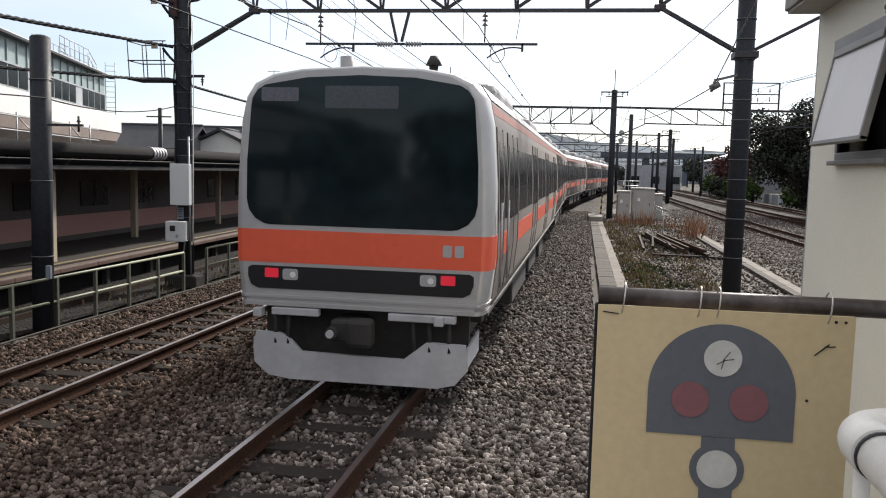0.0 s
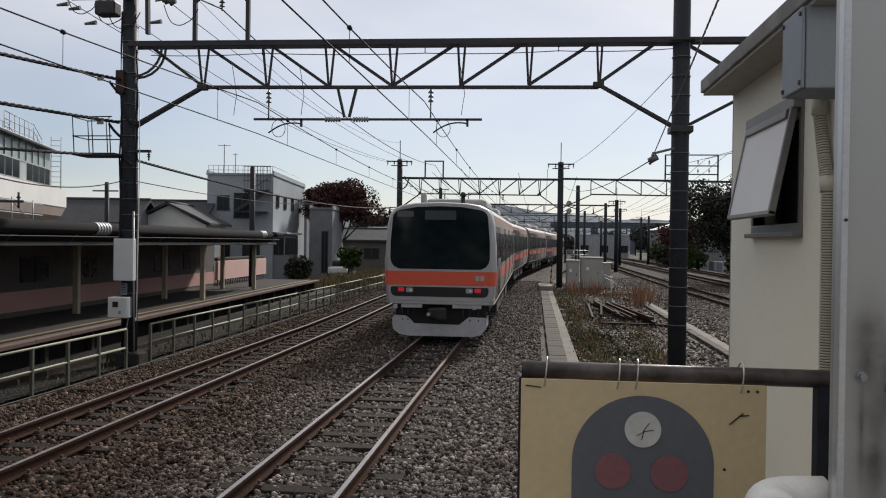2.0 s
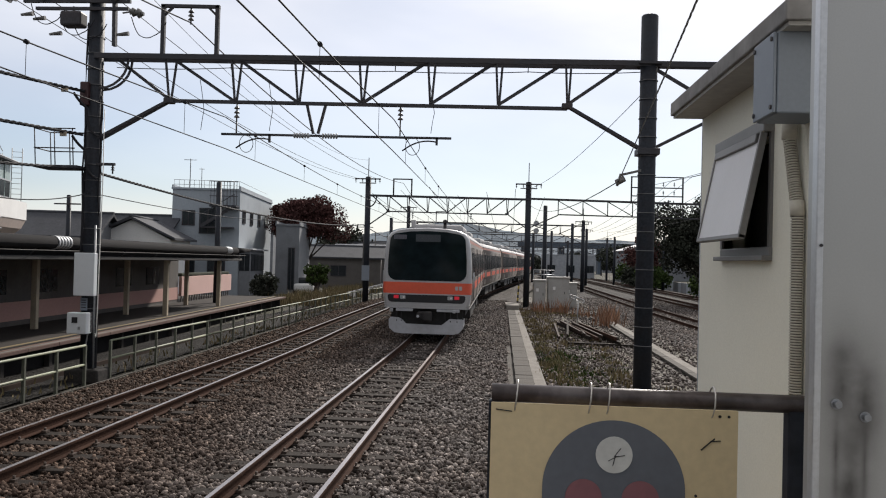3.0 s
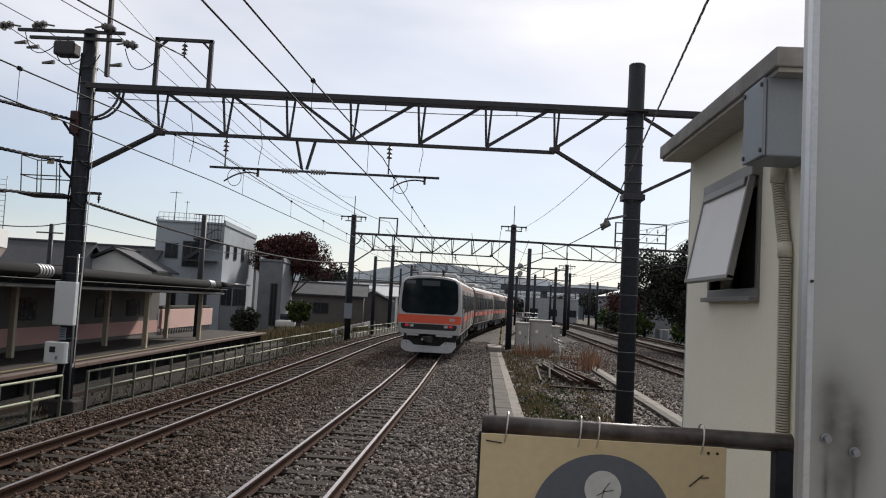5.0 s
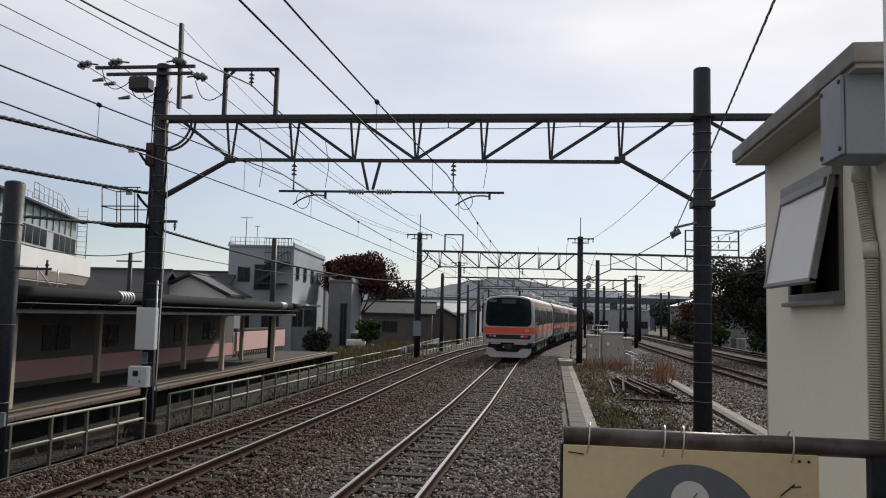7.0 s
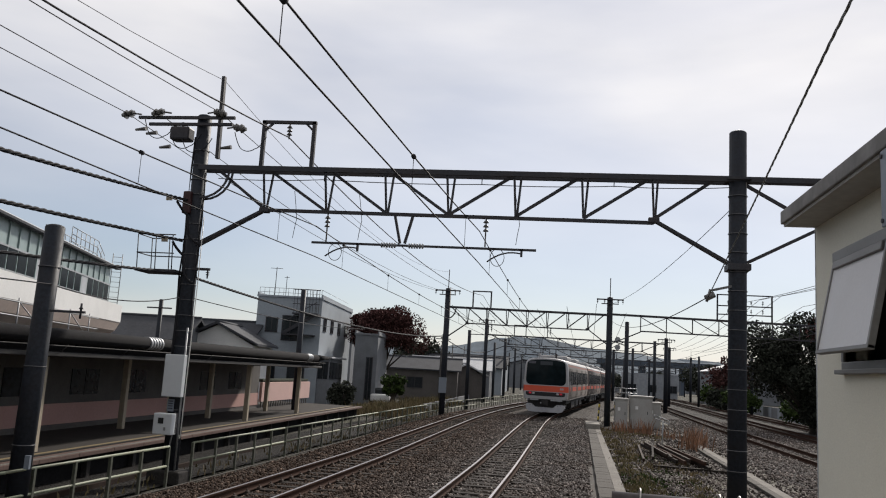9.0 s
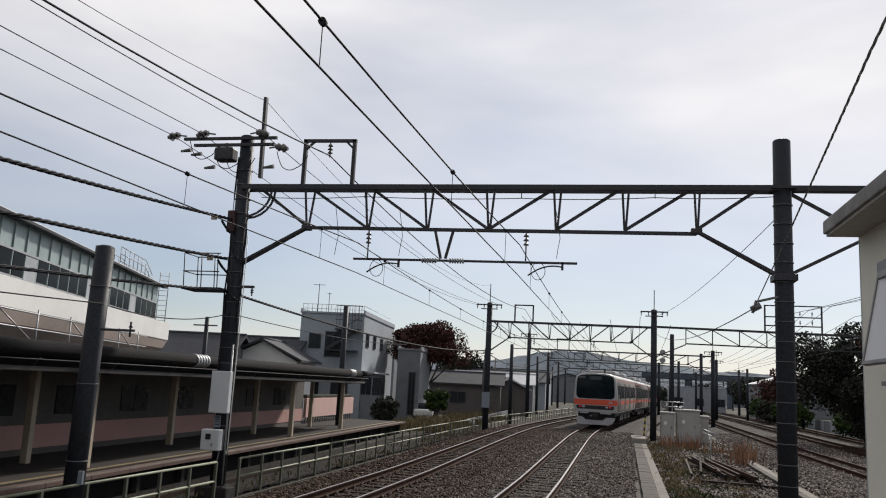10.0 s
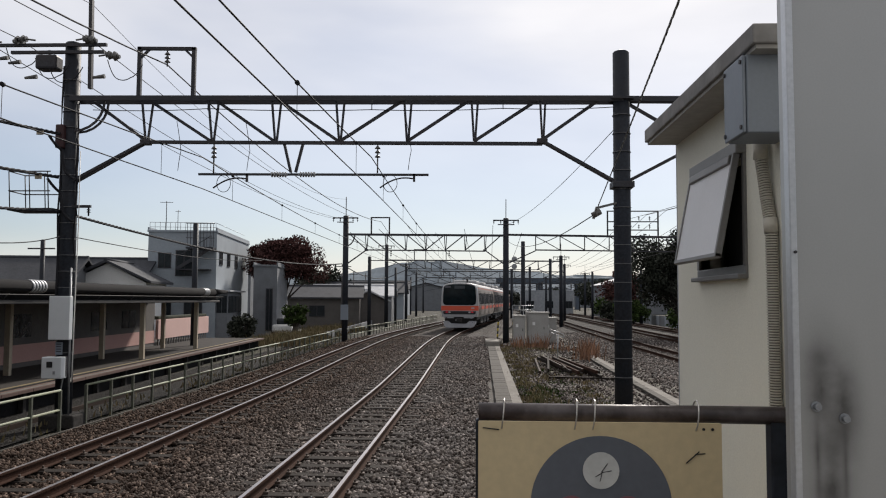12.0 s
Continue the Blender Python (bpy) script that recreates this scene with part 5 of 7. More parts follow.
part("slab", box(B(), 2.4, -4.6, 0.85, 6.8, 15.0, 0.25, 0.02), M_concrete, pe)
part("face", box(B(), 2.4, -4.6, -0.42, 6.6, 14.8, 1.27), M_darkcon, pe)

# ---- green trackside fence ----
fence = thing("fence", "weathered green pipe fence with two rails beside the track", "fence")
post_bm = B()
box(post_bm, 0, 0, -0.45, 0.06, 0.06, 0.97, 0.004)
post_me = finish("post", post_bm, M_fencepost)


def fence_x(y):
    return -9.08 + 0.8 * (line_x(y) + 2.46) - 0.004 * max(0, y - 20)


def fence_run(y0, y1, pitch):
    n = int((y1 - y0) / pitch)
    for i in range(n + 1):
        y = y0 + (y1 - y0) * i / n
        p = new("post", post_me)
        p.parent = fence
        p.matrix_basis = pose(fence_x(y), y, 0, 0, 0, 0)
    for z in (0.52, 0.10):
        k = max(2, int((y1 - y0) / 6))
        for i in range(k):
            a, b = y0 + (y1 - y0) * i / k, y0 + (y1 - y0) * (i + 1) / k
            part("rail", tube(B(), (fence_x(a), a, z), (fence_x(b), b, z), 0.026, 8), M_fence, fence)


fence_run(-3.0, 17.4, 1.13)
fence_run(18.55, 110, 1.25)
wire("edge_cable", [(-8.9, -6, -0.33), (-8.84, 13, -0.30), (-8.68, 17, -0.29), (-8.7, 30, -0.30), (-8.5, 60, -0.32)], 0.018, M_lidgrey, "pale cable lying along the edge of the ballast", "cable", "", 0.01)
wire("pole_cable", [(-9.25, 18.0, -0.25), (-9.3, 17.97, 0.3), (-9.28, 18.05, 0.75)], 0.02, M_wirelight, "pale cable looping up the pole to a box", "cable", "", -0.05)
low = thing("old_rail", "rusty disused rail lying behind the fence", "rail")
bm = B()
for a, b in ((-8, 12), (12, 30), (30, 48)):
    bar(bm, (-9.85 - 0.02 * a, a, -0.33), (-9.85 - 0.02 * b, b, -0.33), 0.07, 0.13)
part("rail_length", bm, M_railold, low)

# ballast strip whose colour carries the shade below the platform edge
ditch = tagged(grid_mesh("ditch", -11.6, -9.2, -10, 60, 8, 140, lambda x, y: -0.37 + 0.03 * noise.noise((x * 3, y * 3, 1)), M_ditch, 0.0), "ballast between fence and platform, shade put into its dark colour", "ground", kind="structure")

# ---- station platform across the tracks ----
PLAT = pose(-11.03, 18.4, 0, 0, 0, 2.62)
plat = thing("platform", "raised station platform with pinkish kerb and dark asphalt deck", "platform", kind="structure", m=PLAT)
PY0, PY1, PZ = -32.0, 28.75, 0.25
part("deck", box(B(), -3.66, (PY0 + PY1) / 2, PZ - 0.2, 6.35, PY1 - PY0, 0.2), M_platform, plat)
for i in range(40):
    y0 = PY1 - 1.5 * (i + 1)
    part("kerb_stone", box(B(), -0.17, y0 + 0.75, PZ - 0.09, 0.34, 1.488, 0.094, 0.012), M_kerb, plat)
part("yellow_line", box(B(), -0.62, (PY0 + PY1) / 2, PZ, 0.12, PY1 - PY0 - 0.2, 0.006), M_yellow, plat)
part("edge_line", box(B(), -0.1, (PY0 + PY1) / 2, PZ + 0.004, 0.12, PY1 - PY0 - 0.05, 0.004), M_kerbgrey, plat)
# black sheet added for the deep shade under the hollow platform
part("back_face", box(B(), -0.42, (PY0 + PY1) / 2, -0.45, 0.1, PY1 - PY0 - 0.3, 0.52), M_canopy, plat)
for i in range(22):
    part("support_post", box(B(), -0.28, PY1 - 0.6 - 2.2 * i, -0.45, 0.14, 0.16, 0.6, 0.01), M_footing, plat)

canopy = thing("platform_canopy", "dark platform roof on beige columns with a black pipe", "canopy", m=PLAT)
CY0, CY1 = -32.0, 20.2
bm = B()
plate(bm, [(-0.45, 2.52), (-0.45, 2.60), (-3.3, 3.0), (-6.6, 2.74), (-6.6, 2.66), (-3.3, 2.90)], CY0, CY1 - CY0)
part("roof", bm, M_canopy, canopy, "near-black corrugated roof")
bm = B()
for i in range(60):
    y = CY0 + (CY1 - CY0) * (i + 0.5) / 60
    bar(bm, (-0.42, y, 2.615), (-3.3, y, 3.02), 0.05, 0.03)
part("roof_ribs", bm, M_canopy, canopy)
part("gutter", box(B(), -0.42, (CY0 + CY1) / 2, 2.36, 0.14, CY1 - CY0, 0.1, 0.02), M_canopygrey, canopy)
part("fascia", box(B(), -0.52, (CY0 + CY1) / 2, 2.44, 0.04, CY1 - CY0 - 0.1, 0.46), M_canopy, canopy)
part("back_beam", box(B(), -3.0, (CY0 + CY1) / 2, 2.36, 0.12, CY1 - CY0 - 0.2, 0.2), M_canopygrey, canopy)
eave_pipe = part("eave_pipe", tube(B(), (-0.35, CY0, 2.77), (-0.35, CY1 - 1.2, 2.83), 0.165, 20), M_canopy, canopy, "black lagged pipe")
part("eave_pipe", tube(B(), (-0.38, CY1 - 1.2, 2.83), (-0.6, CY1 + 2.2, 2.90), 0.165, 20, 0.07), M_canopy, canopy)
for y in (1.9, 17.2):
    for k in range(5):
        part("sleeve", tube(B(), (-0.35, y + 0.16 * k, 2.812 + 0.0011 * y), (-0.35, y + 0.16 * k + 0.11, 2.812 + 0.0011 * y), 0.178, 18), M_galv, canopy, "bright metal sleeve")
bm = B()
tube(bm, (-0.2, CY0, 2.56), (-0.2, CY1, 2.62), 0.011, 6)
for i in range(18):
    tube(bm, (-0.2, CY1 - 0.5 - 2.7 * i, 2.62), (-0.42, CY1 - 0.5 - 2.7 * i, 2.42), 0.012, 6)
part("snow_rail", bm, M_canopygrey, canopy)
for y in (-28.2, -21.6, -14.9, -8.3, -1.65, 5.0, 11.6, 18.3):
    for x in (-0.9, -2.4):
        part("column", box(B(), x, y, PZ, 0.17, 0.17, 2.15, 0.012), M_beige, canopy)
for y in (-28.2, -21.6, -14.9, -8.3, -1.65, 5.0, 11.6, 18.3):
    part("cross_beam", bar(B(), (-0.5, y, 2.42), (-4.9, y, 2.46), 0.1, 0.16), M_canopygrey, canopy)

swall = thing("station_wall", "pink and dark grey station wall with dim windows behind the platform", "wall", kind="structure", m=PLAT)
WX = -3.6
part("plinth", box(B(), WX, -5.4, PZ, 0.2, 51.4, 0.16), M_darkwall, swall)
part("pink_band", box(B(), WX + 0.02, -5.4, PZ + 0.16, 0.2, 51.4, 0.58), M_pink, swall)
part("upper_wall", box(B(), WX, -5.4, PZ + 0.74, 0.2, 51.4, 1.75), M_darkwall, swall)
for i in range(13):
    y = 17 - 3.1 * i
    w = part("window", box(B(), WX + 0.09, y, PZ + 0.98, 0.08, 1.5, 0.75), M_window, swall)
    part("frame", box(B(), WX + 0.135, y, PZ + 0.96, 0.02, 0.06, 0.78), M_canopygrey, w)
pw = thing("pink_fence", "pink wall with a slatted foot, sunlight put into its colour", "wall", m=PLAT)
part("panel", box(B(), WX + 0.15, 24.8, PZ + 0.3, 0.14, 8.6, 0.95, 0.01), M_pinklit, pw)
for i in range(21):
    part("slat", box(B(), WX + 0.15, 20.7 + 0.4 * i, PZ, 0.05, 0.07, 0.3), M_darkwall, pw)
part("hedge_band", box(B(), WX - 0.1, 24.8, PZ + 1.25, 0.5, 8.2, 0.16, 0.05), M_leaf, pw)

# ---- buildings on the left ----
def house(name, x, y, turn, w, d, h, material, label, roof=None, rh=1.4, wins=(), over=0.4, rmat=None):
    """A house: walls, windows on given faces, and a gable or flat roof."""
    hs = thing(name, label, "house", "houses by the line", m=pose(x, y, -0.42, 0, 0, turn))
    part("wall", box(B(), 0, 0, 0, w, d, h, 0.01), material, hs)
    if roof == "gable":
        bm = B()
        plate(bm, [(-w / 2 - over, h - 0.05), (0, h + rh), (w / 2 + over, h - 0.05), (w / 2 + over, h + 0.1), (0, h + rh + 0.17), (-w / 2 - over, h + 0.1)], -d / 2 - over, d + 2 * over)
        part("roof", bm, rmat or M_tile, hs)
        bm = B()
        plate(bm, [(-w / 2 + 0.01, h - 0.02), (w / 2 - 0.01, h - 0.02), (0, h + rh - 0.04)], -d / 2 + 0.01, d - 0.02)
        part("gable", bm, material, hs)
        part("ridge", tube(B(), (0, -d / 2 - over, h + rh + 0.16), (0, d / 2 + over, h + rh + 0.16), 0.12, 8), rmat or M_tile, hs)
    else:
        part("roof", box(B(), 0, 0, h, w + 0.16, d + 0.16, 0.16, 0.02), roof or material, hs)
        for s in (-1, 1):
            part("parapet", box(B(), s * (w / 2), 0, h + 0.16, 0.1, d + 0.1, 0.2), material, hs)
    for face, u, z, ww, wh in wins:
        if face == "s":
            g = part("window", box(B(), u, -d / 2 - 0.015, z, ww, 0.06, wh), M_window, hs)
            bm = B()
            for k in (-0.5, 0.0, 0.5):
                box(bm, u + k * ww, -d / 2 - 0.04, z, 0.06, 0.05, wh)
            for k in (0, wh):
                box(bm, u, -d / 2 - 0.04, z + k - 0.03, ww + 0.1, 0.05, 0.06)
        else:
            s = 1 if face == "e" else -1
            g = part("window", box(B(), s * (w / 2 + 0.015), u, z, 0.06, ww, wh), M_window, hs)
            bm = B()
            for k in (-0.5, 0.0, 0.5):
                box(bm, s * (w / 2 + 0.04), u + k * ww, z, 0.05, 0.06, wh)
            for k in (0, wh):
                box(bm, s * (w / 2 + 0.04), u, z + k - 0.03, 0.05, ww + 0.1, 0.06)
        part("frame", bm, M_steel, g)
    return hs


# long white station building, seen end on and running back beside the line
sb = thing("station_building", "long white station building with a glazed band and raking stair rail", "building", m=pose(-25.35, 42.0, 0, 0, 0, 17.8))
part("band_wall", box(B(), -4, -19, 4.22, 8, 38, 0.94), M_whitewall, sb)
part("glazed_wall", box(B(), -4.15, -19.6, 5.16, 7.4, 36, 1.96), M_glassgreen, sb)
part("roof", box(B(), -4.1, -19.4, 7.12, 7.9, 37, 0.12, 0.02), M_tilepale, sb)
bm = B()
plate(bm, [(-0.02, 4.22), (-0.25, 3.75), (-0.8, 3.3), (-1.7, 2.9), (-7.5, 2.7), (-7.9, 4.22)], -38, 38.0)
part("underside", bm, M_underside, sb, "brownish curved underside")
part("lower_wall", box(B(), -5, -20, -0.45, 4.5, 36, 3.2), M_darkwall, sb)
for i in range(34):
    y = -2.2 - 1.04 * i
    if i % 6 != 4:
        w = part("window", box(B(), -0.43, y, 5.26, 0.06, 0.84, 0.86), M_sideglass, sb)
        part("frame", box(B(), -0.41, y, 5.26, 0.05, 0.9, 0.05), M_galv, w)
    else:
        part("infill_panel", box(B(), -0.43, y, 5.26, 0.06, 0.98, 0.86), M_farwall, sb)
    part("rib", box(B(), -0.43, y - 0.52, 5.21, 0.07, 0.05, 1.9), M_glassgreen, sb)
part("head_band", box(B(), -0.42, -19.6, 6.12, 0.09, 36, 0.07), M_farwall, sb)
part("eave", box(B(), -0.22, -19.4, 7.08, 0.3, 37, 0.09), M_tile, sb)
# pipe scaffold in front of the underside
for i in range(9):
    y = -8.0 - 3.0 * i
    part("scaffold_post", tube(B(), (0.5, y, 2.6), (0.5, y, 4.25), 0.03, 6), M_galv, sb)
for z in (3.1, 3.6, 4.1):
    part("scaffold_rail", tube(B(), (0.5, -6.5, z), (0.5, -34, z), 0.025, 6), M_galv, sb)
for i in range(4):
    part("scaffold_brace", tube(B(), (0.52, -8.0 - 6.0 * i, 3.1), (0.52, -11.0 - 6.0 * i, 4.1), 0.022, 6), M_galv, sb)
bm = B()
for i in range(9):
    y = -1.8 - 0.75 * i
    for x in (-0.8, -2.0):
        tube(bm, (x, y, 7.22), (x, y, 8.3 if i > 2 else 7.6 + 0.25 * i), 0.022, 5)
for z in (7.6, 7.95, 8.3):
    for x in (-0.8, -2.0):
        tube(bm, (x, -3.3, z), (x, -7.8, z), 0.022, 5)
        tube(bm, (x, -1.8, z - 0.6), (x, -3.3, z), 0.022, 5)
part("roof_rail", bm, M_galv, sb)
bm = B()
for x in (-0.1, -0.6):
    tube(bm, (x, -0.8, 4.9), (x, -0.8, 8.0), 0.025, 5)
for i in range(11):
    tube(bm, (-0.1, -0.8, 5.0 + 0.28 * i), (-0.6, -0.8, 5.0 + 0.28 * i), 0.015, 5)
part("ladder", bm, M_galv, sb)
part("gable_wall", box(B(), -4.15, -1.55, 5.2, 7.2, 0.1, 1.91), M_glassgreen, sb)

gh = house("concrete_house", -22.89, 67.1, 6, 5.1, 13.9, 8.0, M_greywall, "grey three-storey concrete house with roof railing", None,
           wins=(("s", -1.3, 5.3, 0.9, 1.1), ("s", 0.2, 4.7, 1.3, 1.9), ("e", -5.4, 5.6, 1.0, 1.0), ("e", -2.4, 5.6, 1.0, 1.0), ("e", 0.8, 5.6, 1.0, 1.0), ("e", 4.2, 5.6, 1.2, 1.0), ("s", -1.4, 1.6, 1.3, 1.3), ("s", 0.9, 1.6, 1.3, 1.3), ("e", -2.6, 1.8, 2.0, 1.2)))
bm = B()
for i in range(14):
    x = -2.5 + 0.38 * i
    tube(bm, (x, -6.8, 8.1), (x, -6.8, 8.75), 0.018, 5)
for z in (8.4, 8.75):
    tube(bm, (-2.5, -6.8, z), (2.45, -6.8, z), 0.018, 5)
    tube(bm, (2.45, -6.8, z), (2.45, 5.0, z), 0.018, 5)
part("roof_rail", bm, M_galv, gh)
balcony = part("balcony", box(B(), 1.5, -7.5, 6.7, 2.0, 1.1, 0.12), M_steel, gh, "dark steel balcony")
for i in range(9):
    part("baluster", bar(B(), (0.6 + 0.24 * i, -8.0, 6.8), (0.6 + 0.24 * i, -8.0, 8.6), 0.035, 0.03), M_steel, balcony)
for z in (7.5, 8.6):
    part("rail", bar(B(), (0.5, -8.0, z), (2.6, -8.0, z), 0.05, 0.05), M_steel, balcony)
bm = B()
box(bm, 1.0, -7.35, 5.1, 2.4, 0.8, 0.1)
bar(bm, (-0.2, -7.7, 5.2), (2.3, -7.7, 6.8), 0.1, 0.25)
bar(bm, (-0.2, -7.7, 6.1), (2.3, -7.7, 7.7), 0.05, 0.05)
for i in range(6):
    bar(bm, (-0.2 + 0.5 * i, -7.7, 5.2 + 0.32 * i), (-0.2 + 0.5 * i, -7.7, 6.1 + 0.32 * i), 0.03, 0.03)
part("outside_stair", bm, M_steel, gh, "dark steel outside stair")
part("awning", box(B(), 3.1, -4.0, 3.5, 1.2, 6.4, 0.12, 0.02), M_tilepale, gh)
porch = part("porch", box(B(), 3.0, -4.0, 0.0, 0.9, 5.6, 3.45, 0.02), M_greywall2, gh, "grey glazed porch under a pale awning")
for k in range(4):
    part("pane", box(B(), 3.47, -6.0 + 1.35 * k, 1.9, 0.04, 1.2, 1.3), M_window, porch)
for k in (-0.2, 0.2):
    part("pane", box(B(), 3.0 + k, -6.82, 1.9, 0.36, 0.04, 1.3), M_window, porch)
bm = B()
tube(bm, (-1.8, -5.0, 8.1), (-1.8, -5.0, 10.6), 0.03, 6)
tube(bm, (-2.3, -5.0, 10.5), (-1.3, -5.0, 10.5), 0.022, 5)
tube(bm, (-0.9, -5.0, 8.1), (-0.9, -5.0, 9.9), 0.025, 6)
tube(bm, (-1.1, -5.0, 9.8), (-0.7, -5.0, 9.8), 0.02, 5)
part("aerial", bm, M_steel, gh)
house("annex", -17.4, 68.5, 6, 1.9, 7.0, 5.6, M_greywall2, "narrow dark grey annex with a flat roof", None, wins=(("s", 0.35, 0.4, 0.5, 3.4),))
house("tiled_house", -24.4, 54.5, 8, 5.0, 5.5, 4.0, M_whitewall, "pale house with a dark tiled gable roof", "gable", 1.3, rmat=M_tile, wins=(("s", 0.0, 2.2, 1.2, 0.9),))
house("tiled_house", -29.5, 50.5, 96, 5.0, 8.5, 3.9, M_greywall2, "low house with a broad dark tiled roof", "gable", 1.5, rmat=M_tile)
house("tiled_house", -27.0, 60.0, 96, 4.0, 5.0, 4.6, M_greywall2, "low house under a dark tiled ridge", "gable", 1.2, rmat=M_tile)
house("low_house", -17.0, 88, 96, 6, 9, 3.1, M_darkwall, "low dark house with a dark tiled roof", "gable", 1.2, rmat=M_tile, wins=(("w", 0, 1.2, 1.6, 1.1),))
house("low_house", -13.2, 92, 30, 4.5, 5, 2.8, M_darkwall, "small dark house with a pale gable roof", "gable", 1.1, rmat=M_tilepale)
house("low_house", -15.5, 104, 92, 6, 10, 3.4, M_greywall2, "dark grey house with a pale roof beyond the fence", "gable", 1.3, rmat=M_tilepale, wins=(("w", 2, 1.4, 1.4, 1.1), ("w", -2, 1.4, 1.4, 1.1)))
house("low_house", -17.0, 128, 92, 8, 12, 4.0, M_greywall, "distant grey house with a dark roof", "gable", 1.6, rmat=M_tile, wins=(("w", 2, 1.4, 1.4, 1.1),))
house("low_house", -20.0, 160, 92, 9, 14, 5.0, M_greywall, "distant grey house with a tiled roof", "gable", 1.6, rmat=M_tile)
house("low_house", -32.0, 100, 92, 9, 10, 6.2, M_greywall2, "distant grey house behind the tree", "gable", 1.8, rmat=M_tile)
# pale far buildings get grey walls, so that their colour holds the haze
house("warehouse", 15.5, 175, 2, 10, 12, 5.0, M_farwall, "white flat-roofed warehouse beyond the tracks, greyed for haze", None, wins=(("s", -4, 1.5, 1.6, 1.4), ("s", 0, 1.5, 1.6, 1.4), ("s", 4, 1.5, 1.6, 1.4)))
house("warehouse", 29, 160, 2, 9, 12, 6.0, M_greywall2, "grey warehouse beyond the tracks", "gable", 1.4, rmat=M_tilepale)
house("warehouse", 40, 190, 2, 16, 12, 6.8, M_greywall2, "pale warehouse far beyond the trees", None)
house("warehouse", 7.0, 262, 2, 14, 12, 4.5, M_greywall2, "far grey shed across the end of the yard", "gable", 1.6, rmat=M_tile)
house("warehouse", -14.0, 235, 2, 14, 12, 6.0, M_greywall2, "far pale house across the end of the yard", "gable", 1.8, rmat=M_tile)
# a road bridge over the line, far off
rb = thing("road_bridge", "dark road bridge crossing far over the yard", "bridge")
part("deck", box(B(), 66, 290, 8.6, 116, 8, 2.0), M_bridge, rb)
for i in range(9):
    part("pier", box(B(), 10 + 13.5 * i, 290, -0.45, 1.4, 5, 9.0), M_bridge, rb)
low_wall = thing("boundary_wall", "low grey block wall along the yard's edge", "wall")
for i in range(16):
    part("panel", box(B(), -10.4 - 0.1 * i, 58 + 3.0 * i, -0.45, 0.12, 2.94, 0.7), M_greywall2, low_wall)
mesh_fence = thing("boundary_fence", "pale slatted boundary fence beyond the far tracks", "fence")
for i in range(60):
    part("slat", box(B(), 19.6 + 0.045 * i, 44 + 1.5 * i, -0.45, 0.06, 1.32, 1.35), M_greywall2 if i % 3 else M_greywall, mesh_fence)


# ---- trees and weeds ----
def tree(name, x, y, height, radius, foot, leaf, label, seed, leaves=5000, size=0.16, flat=0.8):
    rng = np.random.default_rng(seed)
    tr = thing(name, label, "tree", "trees by the line", m=pose(x, y, -0.42))
    bm = B()
    tube(bm, (0, 0, 0), (0.1, 0.1, foot + 0.6), 0.24, 10, 0.16)
    limbs = []
    for i in range(11):
        a = 2 * math.pi * i / 11 + rng.uniform(-0.3, 0.3)
        r = radius * rng.uniform(0.45, 0.85)
        z = foot + (height - foot) * rng.uniform(0.25, 0.8)
        tip = (r * math.cos(a), r * math.sin(a), z)
        tube(bm, (0.08, 0.08, foot * rng.uniform(0.6, 1.0)), tip, 0.09, 6, 0.02)
        limbs.append(tip)
    part("trunk", bm, M_bark, tr)
    mid = (height + foot) / 2
    blobs = [(*t, radius * rng.uniform(0.28, 0.46)) for t in limbs]
    for _ in range(26):
        v = rng.normal(size=3)
        v /= np.linalg.norm(v)
        k = rng.uniform(0.45, 0.86)
        blobs.append((v[0] * radius * k, v[1] * radius * k, mid + v[2] * (height - foot) / 2 * k, radius * rng.uniform(0.18, 0.36)))
    verts, faces = [], []
    for i in range(leaves):
        bx, by, bz, br = blobs[rng.integers(len(blobs))]
        v = rng.normal(size=3)
        v /= np.linalg.norm(v)
        r = br * rng.uniform(0.55, 1.08)
        c = np.array((bx, by, bz)) + v * r * np.array((1, 1, flat))
        if c[2] < foot * 0.75:
            continue
        u = rng.normal(size=3)
        u /= np.linalg.norm(u)
        w = np.cross(u, rng.normal(size=3))
        w /= np.linalg.norm(w)
        s = size * rng.uniform(0.6, 1.5)
        k = len(verts)
        verts += [tuple(c - u * s), tuple(c + w * s * 0.6), tuple(c + u * s), tuple(c - w * s * 0.6)]
        faces.append((k, k + 1, k + 2, k + 3))
    ob = new("crown", raw_mesh("crown", verts, faces, leaf))
    ob.parent = tr
    return tr


tree("red_tree", -17.1, 72, 8.7, 3.5, 4.3, M_redleaf, "broad tree with dark red autumn leaves", 11, 30000, 0.10)
tree("dark_tree", 16.2, 60, 8.4, 4.2, 0.9, M_leaf, "dense dark evergreen tree beyond the tracks", 12, 60000, 0.10)
tree("dark_tree", 21.5, 55, 9.2, 4.6, 0.8, M_leaf, "tall dark evergreen tree beyond the tracks", 13, 36000, 0.12)
tree("red_tree", 17.6, 56.5, 8.7, 2.3, 5.2, M_redleaf, "reddish treetop among dark evergreens", 14, 3000, 0.14)
tree("red_tree", 21.5, 118, 7.6, 3.2, 1.5, M_redleaf, "distant tree with brownish red leaves", 15, 3000, 0.2)
tree("green_bush", 18.5, 96, 3.2, 2.2, 0.3, M_leaf2, "green bush along the boundary fence", 16, 2500, 0.16)
tree("green_bush", 20.0, 75, 3.0, 2.4, 0.3, M_leaf2, "green bush along the boundary fence", 17, 2500, 0.15)
